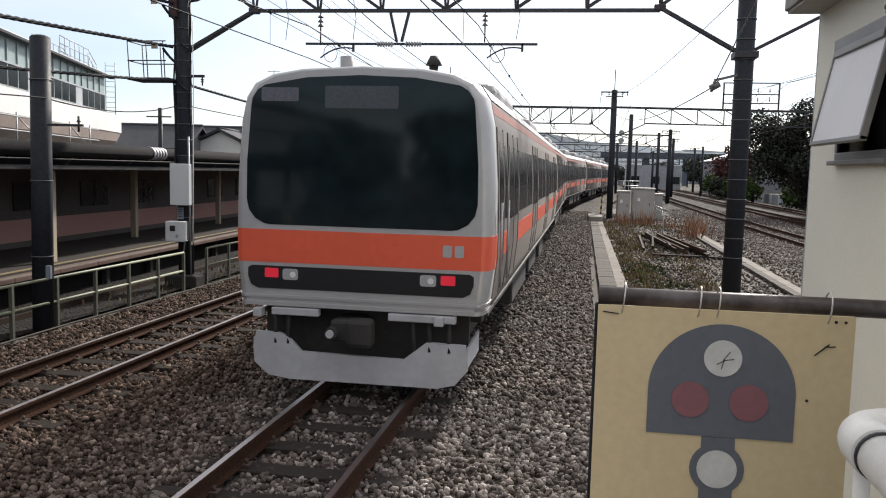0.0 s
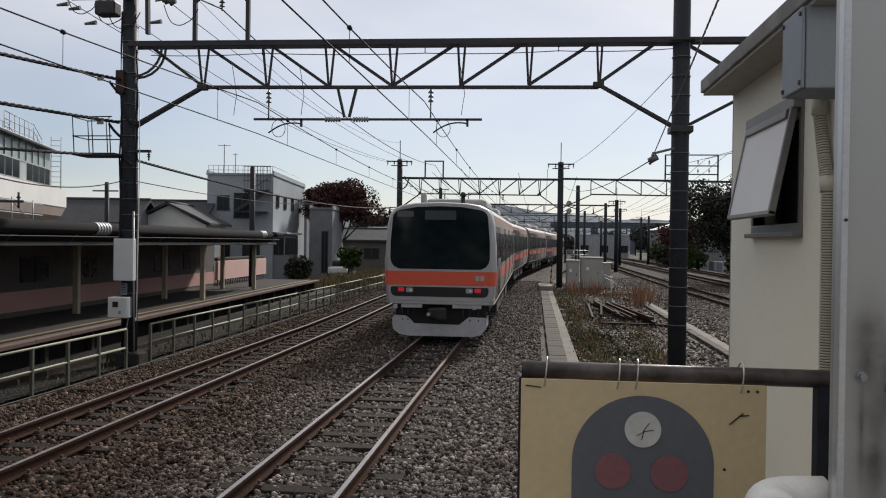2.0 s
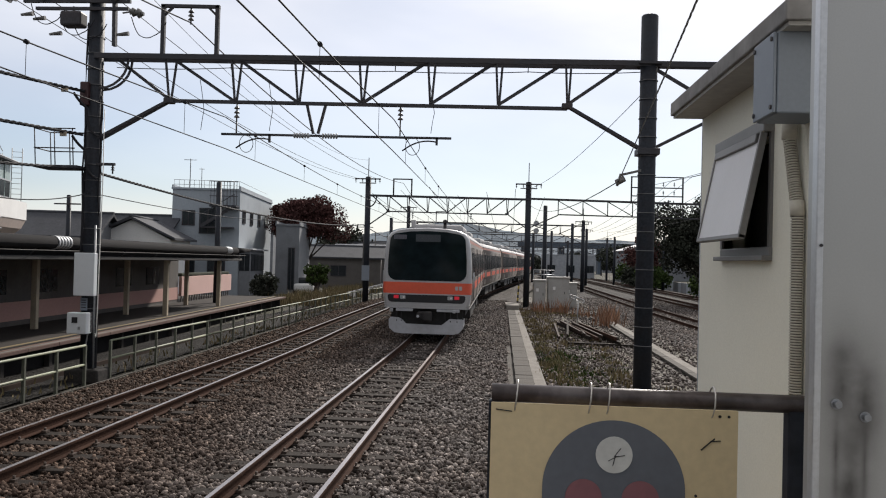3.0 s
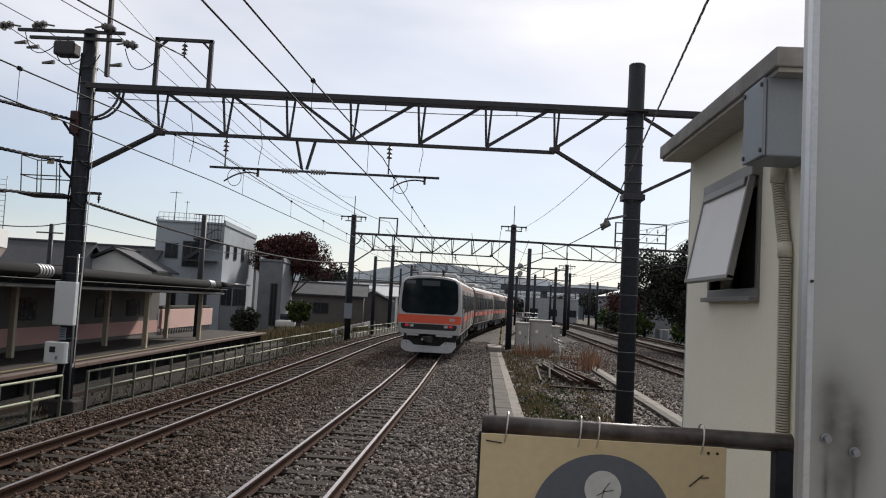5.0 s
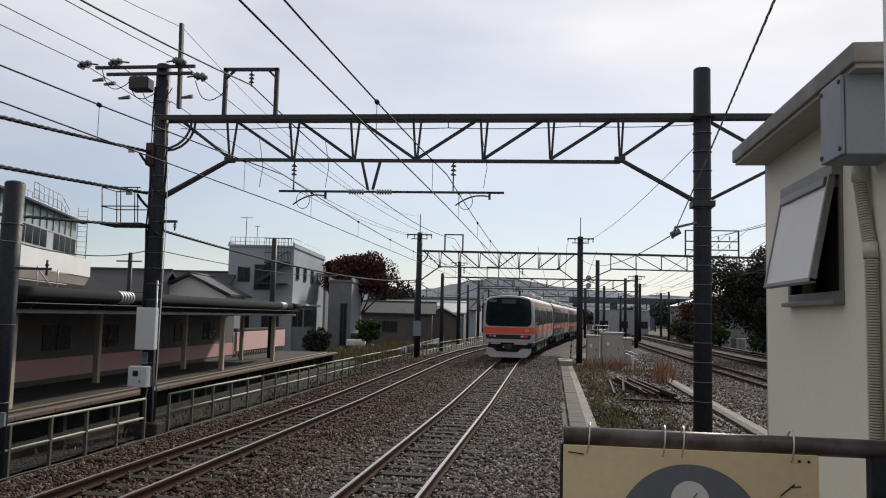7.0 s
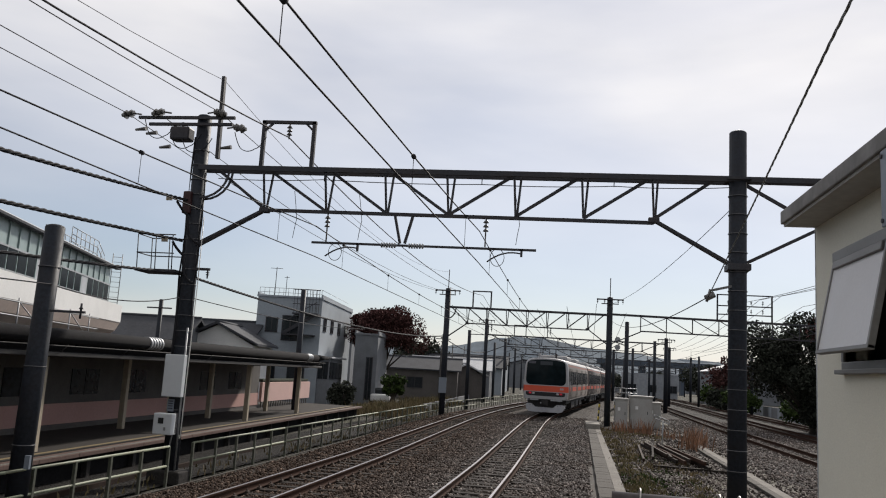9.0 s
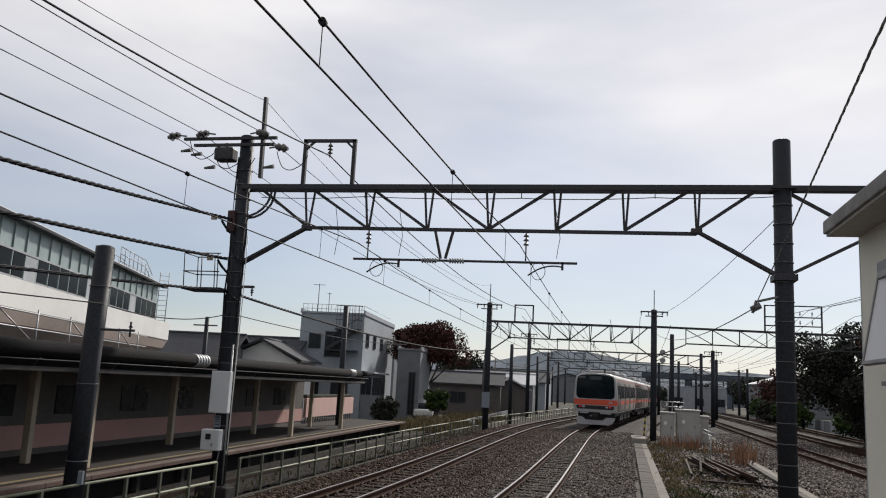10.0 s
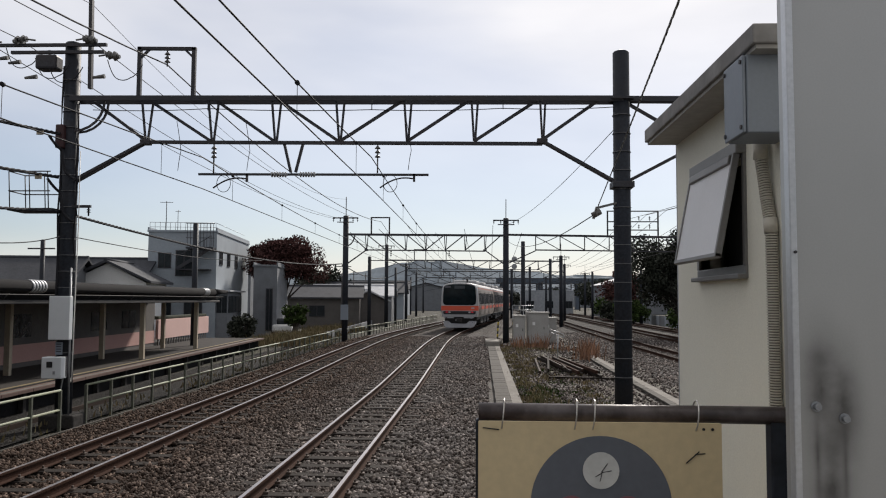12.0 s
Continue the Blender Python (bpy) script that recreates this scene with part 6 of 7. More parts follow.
tree("dark_tree", 28, 110, 8.0, 4.5, 0.8, M_leaf, "distant dark evergreen tree", 18, 4000, 0.22)
tree("dark_tree", 26, 175, 8.5, 5, 0.8, M_leaf, "distant dark evergreen tree", 19, 4000, 0.26)
tree("green_bush", -15.8, 54.5, 2.0, 1.0, 0.2, M_leaf, "green shrub at the platform end", 20, 2500, 0.1)
tree("dark_tree", -13.9, 62, 2.7, 1.0, 0.8, M_leaf2, "small green trackside tree by the bank", 22, 1800, 0.11)
tree("dark_tree", -25, 130, 9, 5, 1, M_leaf, "distant dark tree behind the houses", 23, 4000, 0.26)
tree("dark_tree", -13.5, 112, 4, 2.2, 0.5, M_leaf, "distant dark shrub by the houses", 24, 2000, 0.18)
tree("dark_tree", 6, 275, 6, 6, 0.5, M_leaf, "far dark trees across the yard's end", 25, 3000, 0.4)
tree("dark_tree", -8, 270, 6, 6, 0.5, M_leaf, "far dark trees across the yard's end", 26, 3000, 0.4)


def weeds(name, count, where, height, leaf, label, seed):
    rng = np.random.default_rng(seed)
    verts, faces = [], []
    for _ in range(count):
        x, y, z, k = where(rng)
        a = rng.uniform(0, 6.283)
        h = height * k * rng.uniform(0.4, 1.3)
        lean = rng.uniform(-0.5, 0.5, 2) * h * 0.7
        w = 0.012 + 0.02 * rng.uniform()
        dx, dy = w * math.cos(a), w * math.sin(a)
        i = len(verts)
        verts += [(x - dx, y - dy, z), (x + dx, y + dy, z), (x + dx * 0.8 + lean[0] * 0.4, y + dy * 0.8 + lean[1] * 0.4, z + h * 0.6), (x - dx * 0.8 + lean[0] * 0.4, y - dy * 0.8 + lean[1] * 0.4, z + h * 0.6), (x + lean[0], y + lean[1], z + h)]
        faces += [(i, i + 1, i + 2, i + 3), (i + 3, i + 2, i + 4)]
    return tagged(new(name, raw_mesh(name, verts, faces, leaf)), label, "weeds", kind="stuff")


def clumps(rng, spots, spread):
    x, y, k = spots[rng.integers(len(spots))]
    return x + rng.normal() * spread, y + rng.normal() * spread * 1.5, -0.30, k


yard_rng = np.random.default_rng(31)
SPOTS = [(yard_rng.uniform(1.3, 4.4), yard_rng.uniform(14, 50), yard_rng.uniform(0.3, 1)) for _ in range(90)]
SPOTS += [(1.5 + yard_rng.uniform(0, 0.6), yard_rng.uniform(12, 48), 0.7) for _ in range(60)]
weeds("dry_grass", 9000, lambda r: clumps(r, SPOTS, 0.16), 0.22, M_weed, "dry yellowish grass tufts in the yard", 32)
GREEN = [(1.35 + yard_rng.uniform(0, 1.1), yard_rng.uniform(11, 26), yard_rng.uniform(0.4, 1.0)) for _ in range(60)] + [(yard_rng.uniform(1.3, 3.8), yard_rng.uniform(12, 34), yard_rng.uniform(0.3, 0.8)) for _ in range(60)]
weeds("green_weeds", 7000, lambda r: clumps(r, GREEN, 0.2), 0.16, M_leaf2, "low green weeds in the gravel", 33)
RED = [(5.2, 38, 1), (5.6, 40, 1.2), (3.2, 47.5, 1), (3.9, 47, 1.1), (2.6, 48, 0.8), (6.0, 44, 0.9), (4.9, 45, 0.7)]
weeds("red_weeds", 420, lambda r: clumps(r, RED, 0.28), 0.8, M_weedred, "tall reddish dried weeds near the cabinets", 34)
BANK = [(-10.5 - yard_rng.uniform(0, 3.0), yard_rng.uniform(48, 75), yard_rng.uniform(0.5, 1.2)) for _ in range(70)]
weeds("bank_grass", 9000, lambda r: clumps(r, BANK, 0.4), 0.62, M_weed, "dry brown grass on the bank behind the fence", 35)
EDGE = [(-9.3 + yard_rng.uniform(-0.4, 0.3), yard_rng.uniform(14, 60), 0.5) for _ in range(80)]
weeds("fence_grass", 700, lambda r: clumps(r, EDGE, 0.2), 0.3, M_weed, "dry grass along the fence foot", 36)
NEAR = [(0.35 + yard_rng.uniform(-0.12, 0.12), yard_rng.uniform(6.0, 14), 0.5) for _ in range(40)]
weeds("edge_grass", 2200, lambda r: clumps(r, NEAR, 0.09), 0.16, M_weed, "dry grass along the cable trough", 37)


# ---- cable troughs with lids ----
def trough(name, xa, xb, y0, y1, width, label):
    tg = thing(name, label, "cable trough", kind="structure")
    lid = B()
    box(lid, 0, 0, 0, width, 0.586, 0.07, 0.008)
    lid_me = finish("lid", lid, M_lidgrey)
    n = int((y1 - y0) / 0.6)
    r = random.Random(9)
    for i in range(n):
        y = y0 + 0.6 * (i + 0.5)
        k = (y - y0) / (y1 - y0)
        o = new("lid", lid_me)
        o.parent = tg
        o.matrix_basis = pose(xa + (xb - xa) * k + r.uniform(-0.008, 0.008), y, -0.19 + r.uniform(-0.006, 0.006), 0, 0, r.uniform(-0.6, 0.6) - math.degrees((xb - xa) / (y1 - y0)))
    for s, w in ((-1, 0.05), (1, 0.26)):
        part("trough_wall", bar(B(), (xa + s * (width / 2 + w / 2 + 0.005), y0, -0.26), (xb + s * (width / 2 + w / 2 + 0.005), y1, -0.26), 0.26, w), M_kerbgrey if s > 0 else M_lidgrey, tg)


trough("cable_trough", 0.60, 0.98, 6, 47.6, 0.42, "pale concrete cable trough with lids beside the ballast")
trough("cable_trough_2", 4.98, 5.5, 16, 42, 0.22, "pale concrete cable trough across the weedy yard")
blk = solo("concrete_block", box(box(B(), 1.05, 49.0, -0.4, 0.8, 3.4, 0.55, 0.05), 1.35, 52.0, -0.4, 0.7, 2.4, 0.4, 0.05), M_concrete, "pale concrete block beside the curved track", "concrete block")

# ---- cabinets, pile of old rails, signs ----
def cabinet(x, y, w, d, h, label):
    c = thing("trackside_cabinet", label, "cabinet", "signal cabinets", m=pose(x, y, -0.4))
    part("plinth", box(B(), 0, 0, 0, w + 0.1, d + 0.1, 0.2, 0.01), M_darkcon, c)
    part("body", box(B(), 0, 0, 0.2, w, d, h - 0.3, 0.02), M_cabinet, c)
    part("lid", box(B(), 0, 0, h - 0.1, w + 0.12, d + 0.12, 0.1, 0.02), M_cabinet, c)
    dr = part("door", box(B(), 0, -d / 2 - 0.012, 0.3, w - 0.16, 0.025, h - 0.55, 0.006), M_cabinet, c)
    part("handle", box(B(), w * 0.28, -d / 2 - 0.04, h * 0.5, 0.04, 0.04, 0.16), M_steel, dr)
    part("label_plate", box(B(), -w * 0.2, -d / 2 - 0.03, h * 0.62, 0.16, 0.01, 0.2), M_whitewall, dr)
    return c


cabinet(2.85, 52.0, 0.75, 0.9, 2.0, "grey steel signal cabinet with a pale label")
cabinet(4.05, 52.4, 1.35, 1.1, 2.2, "large grey steel signal cabinet with an overhanging lid")
cabinet(4.95, 53.4, 0.8, 0.8, 1.85, "low grey steel signal cabinet")
rail_top = thing("guard_rail", "pale guard rail on top of the cabinets", "railing")
bm = B()
for x in (2.5, 3.2, 3.9):
    tube(bm, (x, 53.2, -0.4), (x, 53.2, 2.2), 0.025, 6)
for z in (1.9, 2.2):
    tube(bm, (2.5, 53.2, z), (3.9, 53.2, z), 0.025, 6)
part("rails", bm, M_galv, rail_top)
for x in (1.45, 2.6):
    st = thing("hazard_guard", "yellow and black striped guy guard at the pole foot", "pole guard", "pole guards")
    for i in range(9):
        z = -0.4 + 0.19 * i
        part("stripe", tube(B(), (x + (2.03 - x) * 0.02 * i, 52.6, z), (x + (2.03 - x) * 0.02 * (i + 1), 52.6, z + 0.19), 0.05, 8), M_hazard if i % 2 else M_black, st)
r9 = random.Random(21)
for i in range(14):
    beam = B()
    x0, y0 = 2.75 + 0.075 * i + r9.uniform(-0.06, 0.06), 36.6 - 0.35 * (i % 3) - 0.12 * i
    L = r9.uniform(3.6, 6.6)
    dx = (0.62 if i % 5 else -0.3) + r9.uniform(-0.2, 0.2)
    z0 = -0.24 + 0.10 * (i % 3)
    bar(beam, (x0, y0, z0 + 0.12), (x0 + dx, y0 - L, z0 + r9.uniform(-0.02, 0.1)), 0.075, 0.12)
    solo("old_rail_piece", beam, (M_railold, M_sleeper, M_railold, M_rail)[i % 4], "rusty length of scrap rail lying in a heap", "scrap rail", "scrap heap")
for x, y, l, t_ in ((4.35, 31.6, 0.75, 8), (4.5, 33.0, 0.6, -12), (5.6, 42.2, 1.3, 4), (5.2, 46.8, 1.7, 2)):
    sl = thing("pallet_stack", "weathered timber pieces stacked on the gravel", "timber", "timber stacks", m=pose(x, y, -0.3, 0, 0, t_))
    for k in range(4):
        part("timber", box(B(), 0, -0.36 + 0.24 * k, 0.0, l, 0.16, 0.11, 0.01), M_sleeper, sl)
    for k in (-0.4, 0.4):
        part("timber", box(B(), k * l, 0, 0.111, 0.12, 0.95, 0.07, 0.01), M_lidgrey, sl)
dr = solo("drain_kerb", bar(B(), (2.6, 28.8, -0.22), (4.95, 28.5, -0.22), 0.16, 0.16), M_sleeper, "dark timber beam lying across the yard", "timber beam")
sgn = thing("marker_post", "thin pale marker post with a small tilted frame", "marker", m=pose(3.86, 38.1, -0.3))
part("post", tube(B(), (0, 0, 0), (0.03, 0, 1.25), 0.03, 8), M_galv, sgn)
bm = B()
for a, b in (((-0.35, 1.5), (0.3, 1.25)), ((-0.35, 1.35), (0.3, 1.1)), ((-0.35, 1.5), (-0.35, 1.35)), ((0.3, 1.25), (0.3, 1.1)), ((-0.1, 1.4), (-0.1, 1.25))):
    tube(bm, (a[0], 0, a[1]), (b[0] + 0.001, 0, b[1]), 0.02, 6)
part("frame", bm, M_galv, sgn)
sg = thing("signal_lamps", "pair of round grey signal lamps on a bracket", "signal", m=pose(3.05, 60.0, 0))
for z in (5.6, 5.05):
    part("lamp", tube(B(), (-0.1, -0.2, z), (-0.1, 0.1, z), 0.2, 14), M_galv, sg)
part("bracket", bar(B(), (0.5, 0, 5.2), (-0.2, 0, 5.4), 0.06, 0.06), M_steel, sg)
np_ = solo("pole_sign", box(B(), -8.55, 52.775, 1.2, 0.5, 0.06, 1.0, 0.01), M_boxlight, "pale blank sheet sign on a far pole", "sign")
for x, y, z in ((-25.2, 46.0, 5.9), (-13.75, 39.1, 6.2), (-13.7, 84, 6.5)):
    up = thing("utility_pole", "dark utility pole among the houses", "pole", "poles among the houses")
    pole(up, x, y, -0.42, z, 0.14)
    if y > 40:
        part("crossarm", bar(B(), (x - 0.8, y - 0.15, z - 0.5), (x + 0.8, y - 0.15, z - 0.5), 0.08, 0.08), M_steel, up)
car = thing("parked_car", "small white car parked beyond the bank", "car", m=pose(-15.9, 66.5, -0.42, 0, 0, 12))
part("body", box(B(), 0, 0, 0.3, 1.6, 3.5, 0.6, 0.15), M_whitewall, car)
part("cabin", box(B(), 0, -0.1, 0.88, 1.4, 2.0, 0.5, 0.18), M_window, car)
for sx in (-0.75, 0.75):
    for sy in (-1.1, 1.1):
        part("wheel", tube(B(), (sx - 0.09, sy, 0.3), (sx + 0.09, sy, 0.3), 0.3, 14), M_black, car)


# ---- hills and distant town ----
def ridge(name, y, x0, x1, base, amp, seed, material, label, peaks=()):
    verts, faces = [], []
    n = 260
    for i in range(n + 1):
        x = x0 + (x1 - x0) * i / n
        h = base + amp * (0.6 * noise.noise((x * 0.0035, seed, 0)) + 0.3 * noise.noise((x * 0.011, seed, 4)) + 0.17 * noise.noise((x * 0.09, seed, 8)))
        h += sum(up * math.exp(-((x - at) / wide) ** 2) for at, wide, up in peaks)
        verts += [(x, y - 120, -5), (x, y, max(4, h)), (x, y + 200, -5)]
    for i in range(n):
        a = i * 3
        faces += [(a, a + 3, a + 4, a + 1), (a + 1, a + 4, a + 5, a + 2)]
    return tagged(new(name, raw_mesh(name, verts, faces, material)), label, "hill", kind="structure")


ridge("backdrop_hills", 1150, -1500, 1500, 36, 14, 2.3, M_hill, "wooded hills on the horizon, blue-grey haze in their colour", ((-65, 85, 24), (60, 60, 8)))
ridge("backdrop_hills_2", 1900, -2400, 2400, 52, 26, 7.7, M_hill, "far hills on the horizon, haze in their colour")
r7 = random.Random(3)
for i in range(46):
    x = r7.uniform(-190, 230)
    y = r7.uniform(290, 520)
    if abs(x - 8) < 12 and y < 330:
        continue
    # greyed wall colours stand in for haze over the town
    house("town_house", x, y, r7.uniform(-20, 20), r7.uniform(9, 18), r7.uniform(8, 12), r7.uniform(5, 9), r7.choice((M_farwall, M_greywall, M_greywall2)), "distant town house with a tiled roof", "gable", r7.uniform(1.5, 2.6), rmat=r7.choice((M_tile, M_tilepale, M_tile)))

# unseen houses and trees added behind the camera to darken the windscreen's reflection
house("station_house", 3, -48, 0, 30, 10, 6.5, M_greywall2, "long unseen grey house added behind the camera for reflections", "gable", 2.0, rmat=M_tile)
house("station_house", -24, -40, 0, 18, 10, 5.5, M_greywall2, "unseen grey house added behind the camera for reflections", "gable", 2.0, rmat=M_tile)
tree("dark_tree", -9, -38, 8, 4, 1, M_leaf, "unseen dark evergreen added behind the camera for reflections", 41, 3000, 0.3)
tree("green_bush", -3, -32, 5, 3, 0.5, M_leaf2, "unseen green trees added behind the camera for reflections", 42, 3000, 0.25)
tree("dark_tree", -15, -30, 6, 3, 1, M_leaf, "unseen dark evergreen added behind the camera for reflections", 43, 3000, 0.3)

tree("dark_tree", 9.5, 232, 5.5, 4, 0.4, M_leaf, "far dark trees behind the poles", 51, 2500, 0.35)
tree("dark_tree", 20, 205, 6, 4.5, 0.4, M_leaf, "far dark trees behind the poles", 52, 2500, 0.35)
tree("dark_tree", 24, 135, 5, 3, 0.4, M_leaf, "dark shrubs along the boundary fence", 53, 3000, 0.22)
tree("green_bush", 19.0, 108, 3.4, 2.2, 0.3, M_leaf, "dark bush along the boundary fence", 54, 2500, 0.17)
tree("green_bush", 21.5, 130, 4.0, 2.6, 0.3, M_leaf2, "green bush along the boundary fence", 55, 2500, 0.2)
tree("dark_tree", 33, 85, 8.5, 5, 0.6, M_leaf, "tall dark evergreen tree beyond the tracks", 56, 8000, 0.24)

for i, (x, y, h) in enumerate(((-12.2, 74, 4.6), (-13.4, 81, 5.2), (-14.6, 97, 6.0), (-16.0, 118, 6.5), (16.4, 88, 6.0), (22.0, 104, 6.6), (25.5, 140, 7.0))):
    bp = thing("utility_pole", "thin grey boundary pole beyond the tracks", "pole", "poles among the houses")
    part("shaft", tube(B(), (x, y, -0.42), (x, y, h), 0.075, 8, 0.055), M_steel if i % 2 else M_darkcon, bp)
    part("crossarm", bar(B(), (x - 0.55, y - 0.07, h - 0.4), (x + 0.55, y - 0.07, h - 0.4), 0.06, 0.06), M_steel, bp)

# ---- the train ----
HALF = [(1.40, 0.99), (1.43, 1.15), (1.468, 1.5), (1.475, 1.9), (1.465, 2.4), (1.42, 3.05), (1.36, 3.32), (1.26, 3.47), (1.05, 3.57), (0.7, 3.63), (0.0, 3.66)]
RING = HALF + [(-x, z) for x, z in reversed(HALF[:-1])]


def shell(bm, sections):
    """Skin over cross-sections (y, scale of width, lift of foot, drop of roof)."""
    rows = []
    for y, k, drop in sections:
        rows.append([bm.verts.new((x * k, y, z - (drop if z > 2.5 else 0.0) * (z - 2.5))) for x, z in RING])
    n = len(RING)
    for a, b in zip(rows, rows[1:]):
        for i in range(n):
            j = (i + 1) % n
            f = bm.faces.new((a[i], a[j], b[j], b[i]))
            f.smooth = i < n - 1
    bm.faces.new(rows[0])
    bm.faces.new(rows[-1][::-1])
    bmesh.ops.recalc_face_normals(bm, faces=bm.faces[:])
    return bm


DOORS = (-7.3, -2.45, 2.45, 7.3)


def side_x(z):
    return float(np.interp(z, [p[1] for p in HALF[:8]], [p[0] for p in HALF[:8]]))


def side_panel(bm, s, y0, y1, z0, z1, out=0.004, depth=0.012):
    """A plate that follows the side's curve between two heights."""
    zs = [z0 + (z1 - z0) * i / 4 for i in range(5)]
    a = [[bm.verts.new((s * (side_x(z) + out), y, z)) for z in zs] for y in (y0, y1)]
    b = [[bm.verts.new((s * (side_x(z) + out - depth), y, z)) for z in zs] for y in (y0, y1)]
    fs = []
    for i in range(4):
        fs.append(bm.faces.new((a[0][i], a[1][i], a[1][i + 1], a[0][i + 1])))
        for k in (0, 1):
            fs.append(bm.faces.new((a[k][i], a[k][i + 1], b[k][i + 1], b[k][i])))
    for i in (0, 4):
        fs.append(bm.faces.new((a[0][i], a[1][i], b[1][i], b[0][i])))
    bmesh.ops.recalc_face_normals(bm, faces=fs)


def carriage(cab):
    c = thing("train_carriage", "stainless train carriage with orange band" + (" and dark cab end" if cab else " and dark windows"), "train", "carriages of the train")
    bm = B()
    if cab:
        shell(bm, [(-9.4, 0.999, 0), (-9.3, 1, 0), (9.75, 1, 0)])
    else:
        shell(bm, [(-9.75, 1, 0), (9.75, 1, 0)])
    part("body", bm, M_stainless, c)
    bm = B()
    for y0, y1 in ((-9.35 if cab else -9.75, 9.75),):
        rows = []
        for y in (y0, y1):
            rows.append([bm.verts.new((x * 1.004, y, z + 0.012)) for x, z in HALF[6:] + [(-a, b) for a, b in reversed(HALF[6:-1])]])
        for i in range(len(rows[0]) - 1):
            bm.faces.new((rows[0][i], rows[0][i + 1], rows[1][i + 1], rows[1][i])).smooth = True
    part("roof", bm, M_roofgrey, c)
    for y, l in ((-3.8, 3.4), (4.2, 3.0)):
        bm = B()
        box(bm, 0, y, 3.6, 1.9, l, 0.34, 0.12)
        part("air_conditioner", bm, M_roofgrey, c)
    for s in (-1, 1):
        bm = B()
        side_panel(bm, s, -9.3 if cab else -9.7, 9.7, 1.54, 1.82, 0.003)
        part("band", bm, M_orange, c, "orange band")
        bm = B()
        side_panel(bm, s, -9.3 if cab else -9.7, 9.7, 3.18, 3.29, 0.003)
        part("band", bm, M_brownband, c, "brownish band under the roof")
        bm = B()
        box(bm, s * 1.405, 0, 0.95, 0.04, 19.2, 0.05, 0.01)
        part("sill", bm, M_under, c)
        for y in DOORS:
            bm = B()
            side_panel(bm, s, y - 0.70, y + 0.70, 1.10, 3.02, 0.006)
            d = part("door", bm, M_stainless, c)
            for k in (-0.34, 0.34):
                bm = B()
                side_panel(bm, s, y + k - 0.24, y + k + 0.24, 1.95, 2.88, 0.010)
                part("window", bm, M_sideglass, d)
            bm = B()
            for k in (-0.72, 0.0, 0.72):
                side_panel(bm, s, y + k - (0.045 if k else 0.02), y + k + (0.045 if k else 0.02), 1.10, 3.04, 0.011)
            part("seal", bm, M_black, d)
        for y0, y1 in (((-8.5, -8.2),) if cab else ((-9.2, -8.3),)) + ((-6.35, -3.45), (-1.45, 1.45), (3.45, 6.35), (8.3, 9.3)):
            bm = B()
            side_panel(bm, s, y0, y1, 1.98, 2.86, 0.004)
            part("window", bm, M_sideglass, c)
            if y1 - y0 > 2:
                bm = B()
                m = (y0 + y1) / 2
                side_panel(bm, s, m - 0.03, m + 0.03, 1.98, 2.86, 0.009)
                part("mullion", bm, M_stainless, c)
    bm = B()
    box(bm, 0, 0, 0.72, 2.5, 17.5, 0.36)
    for y, l, w in ((-3.6, 3.0, 2.6), (0.4, 2.4, 2.55), (3.5, 1.8, 2.6)):
        box(bm, 0, y, 0.36, w, l, 0.5, 0.03)
    part("underframe", bm, M_under, c)
    for y in (-6.9, 6.9):
        bm = B()
        for s in (-1, 1):
            box(bm, s * 0.95, y, 0.42, 0.16, 2.6, 0.26, 0.04)
            tube(bm, (s * 0.98, y, 0.6), (s * 0.98, y, 0.9), 0.18, 12)
        box(bm, 0, y, 0.4, 1.9, 0.5, 0.25)
        bogie = part("bogie", bm, M_under, c)
        for k in (-1.05, 1.05):
            bm = B()
            for s in (-1, 1):
                tube(bm, (s * 0.50, y + k, 0.43), (s * 0.625, y + k, 0.43), 0.43, 24)
            tube(bm, (-0.6, y + k, 0.43), (0.6, y + k, 0.43), 0.08, 10)
            part("wheelset", bm, M_under, bogie)
    bm = B()
    if not cab:
        box(bm, 0, -9.9, 1.1, 1.3, 0.3, 2.2, 0.05)
    box(bm, 0, 9.9, 1.1, 1.3, 0.3, 2.2, 0.05)
    part("gangway", bm, M_black, c)
    if cab:
        cab_face(c)
    return c


NOSE = ((-0.04, 0.922, 0.035), (-0.022, 0.95, 0.02), (0.02, 0.975, 0.01), (0.08, 0.99, 0.004), (0.18, 0.998, 0.0))


def wrap(bm, z0, z1, out):
    """A strip round the cab end between two heights, proud of it by out."""
    plan = [(-9.75 + d, k) for d, k, _ in NOSE] + [(-9.3, 1.0)]
    rows = []
    for s in (1, -1):
        for y, k in (reversed(plan) if s > 0 else plan):
            rows.append([bm.verts.new((s * (side_x(z) * k + o), y - o * (1 if k < 0.96 else 0.4), z)) for z, o in ((z0, out - 0.03), (z0, out), (z1, out), (z1, out - 0.03))])
    for a, b in zip(rows, rows[1:]):
        for k in range(3):
            f = bm.faces.new((a[k], a[k + 1], b[k + 1], b[k]))
            f.normal_update()
            away = f.calc_center_median() - Vector((0, -9.2, (z0 + z1) / 2))
            if f.normal.dot(away) < 0:
                f.normal_flip()
    return bm


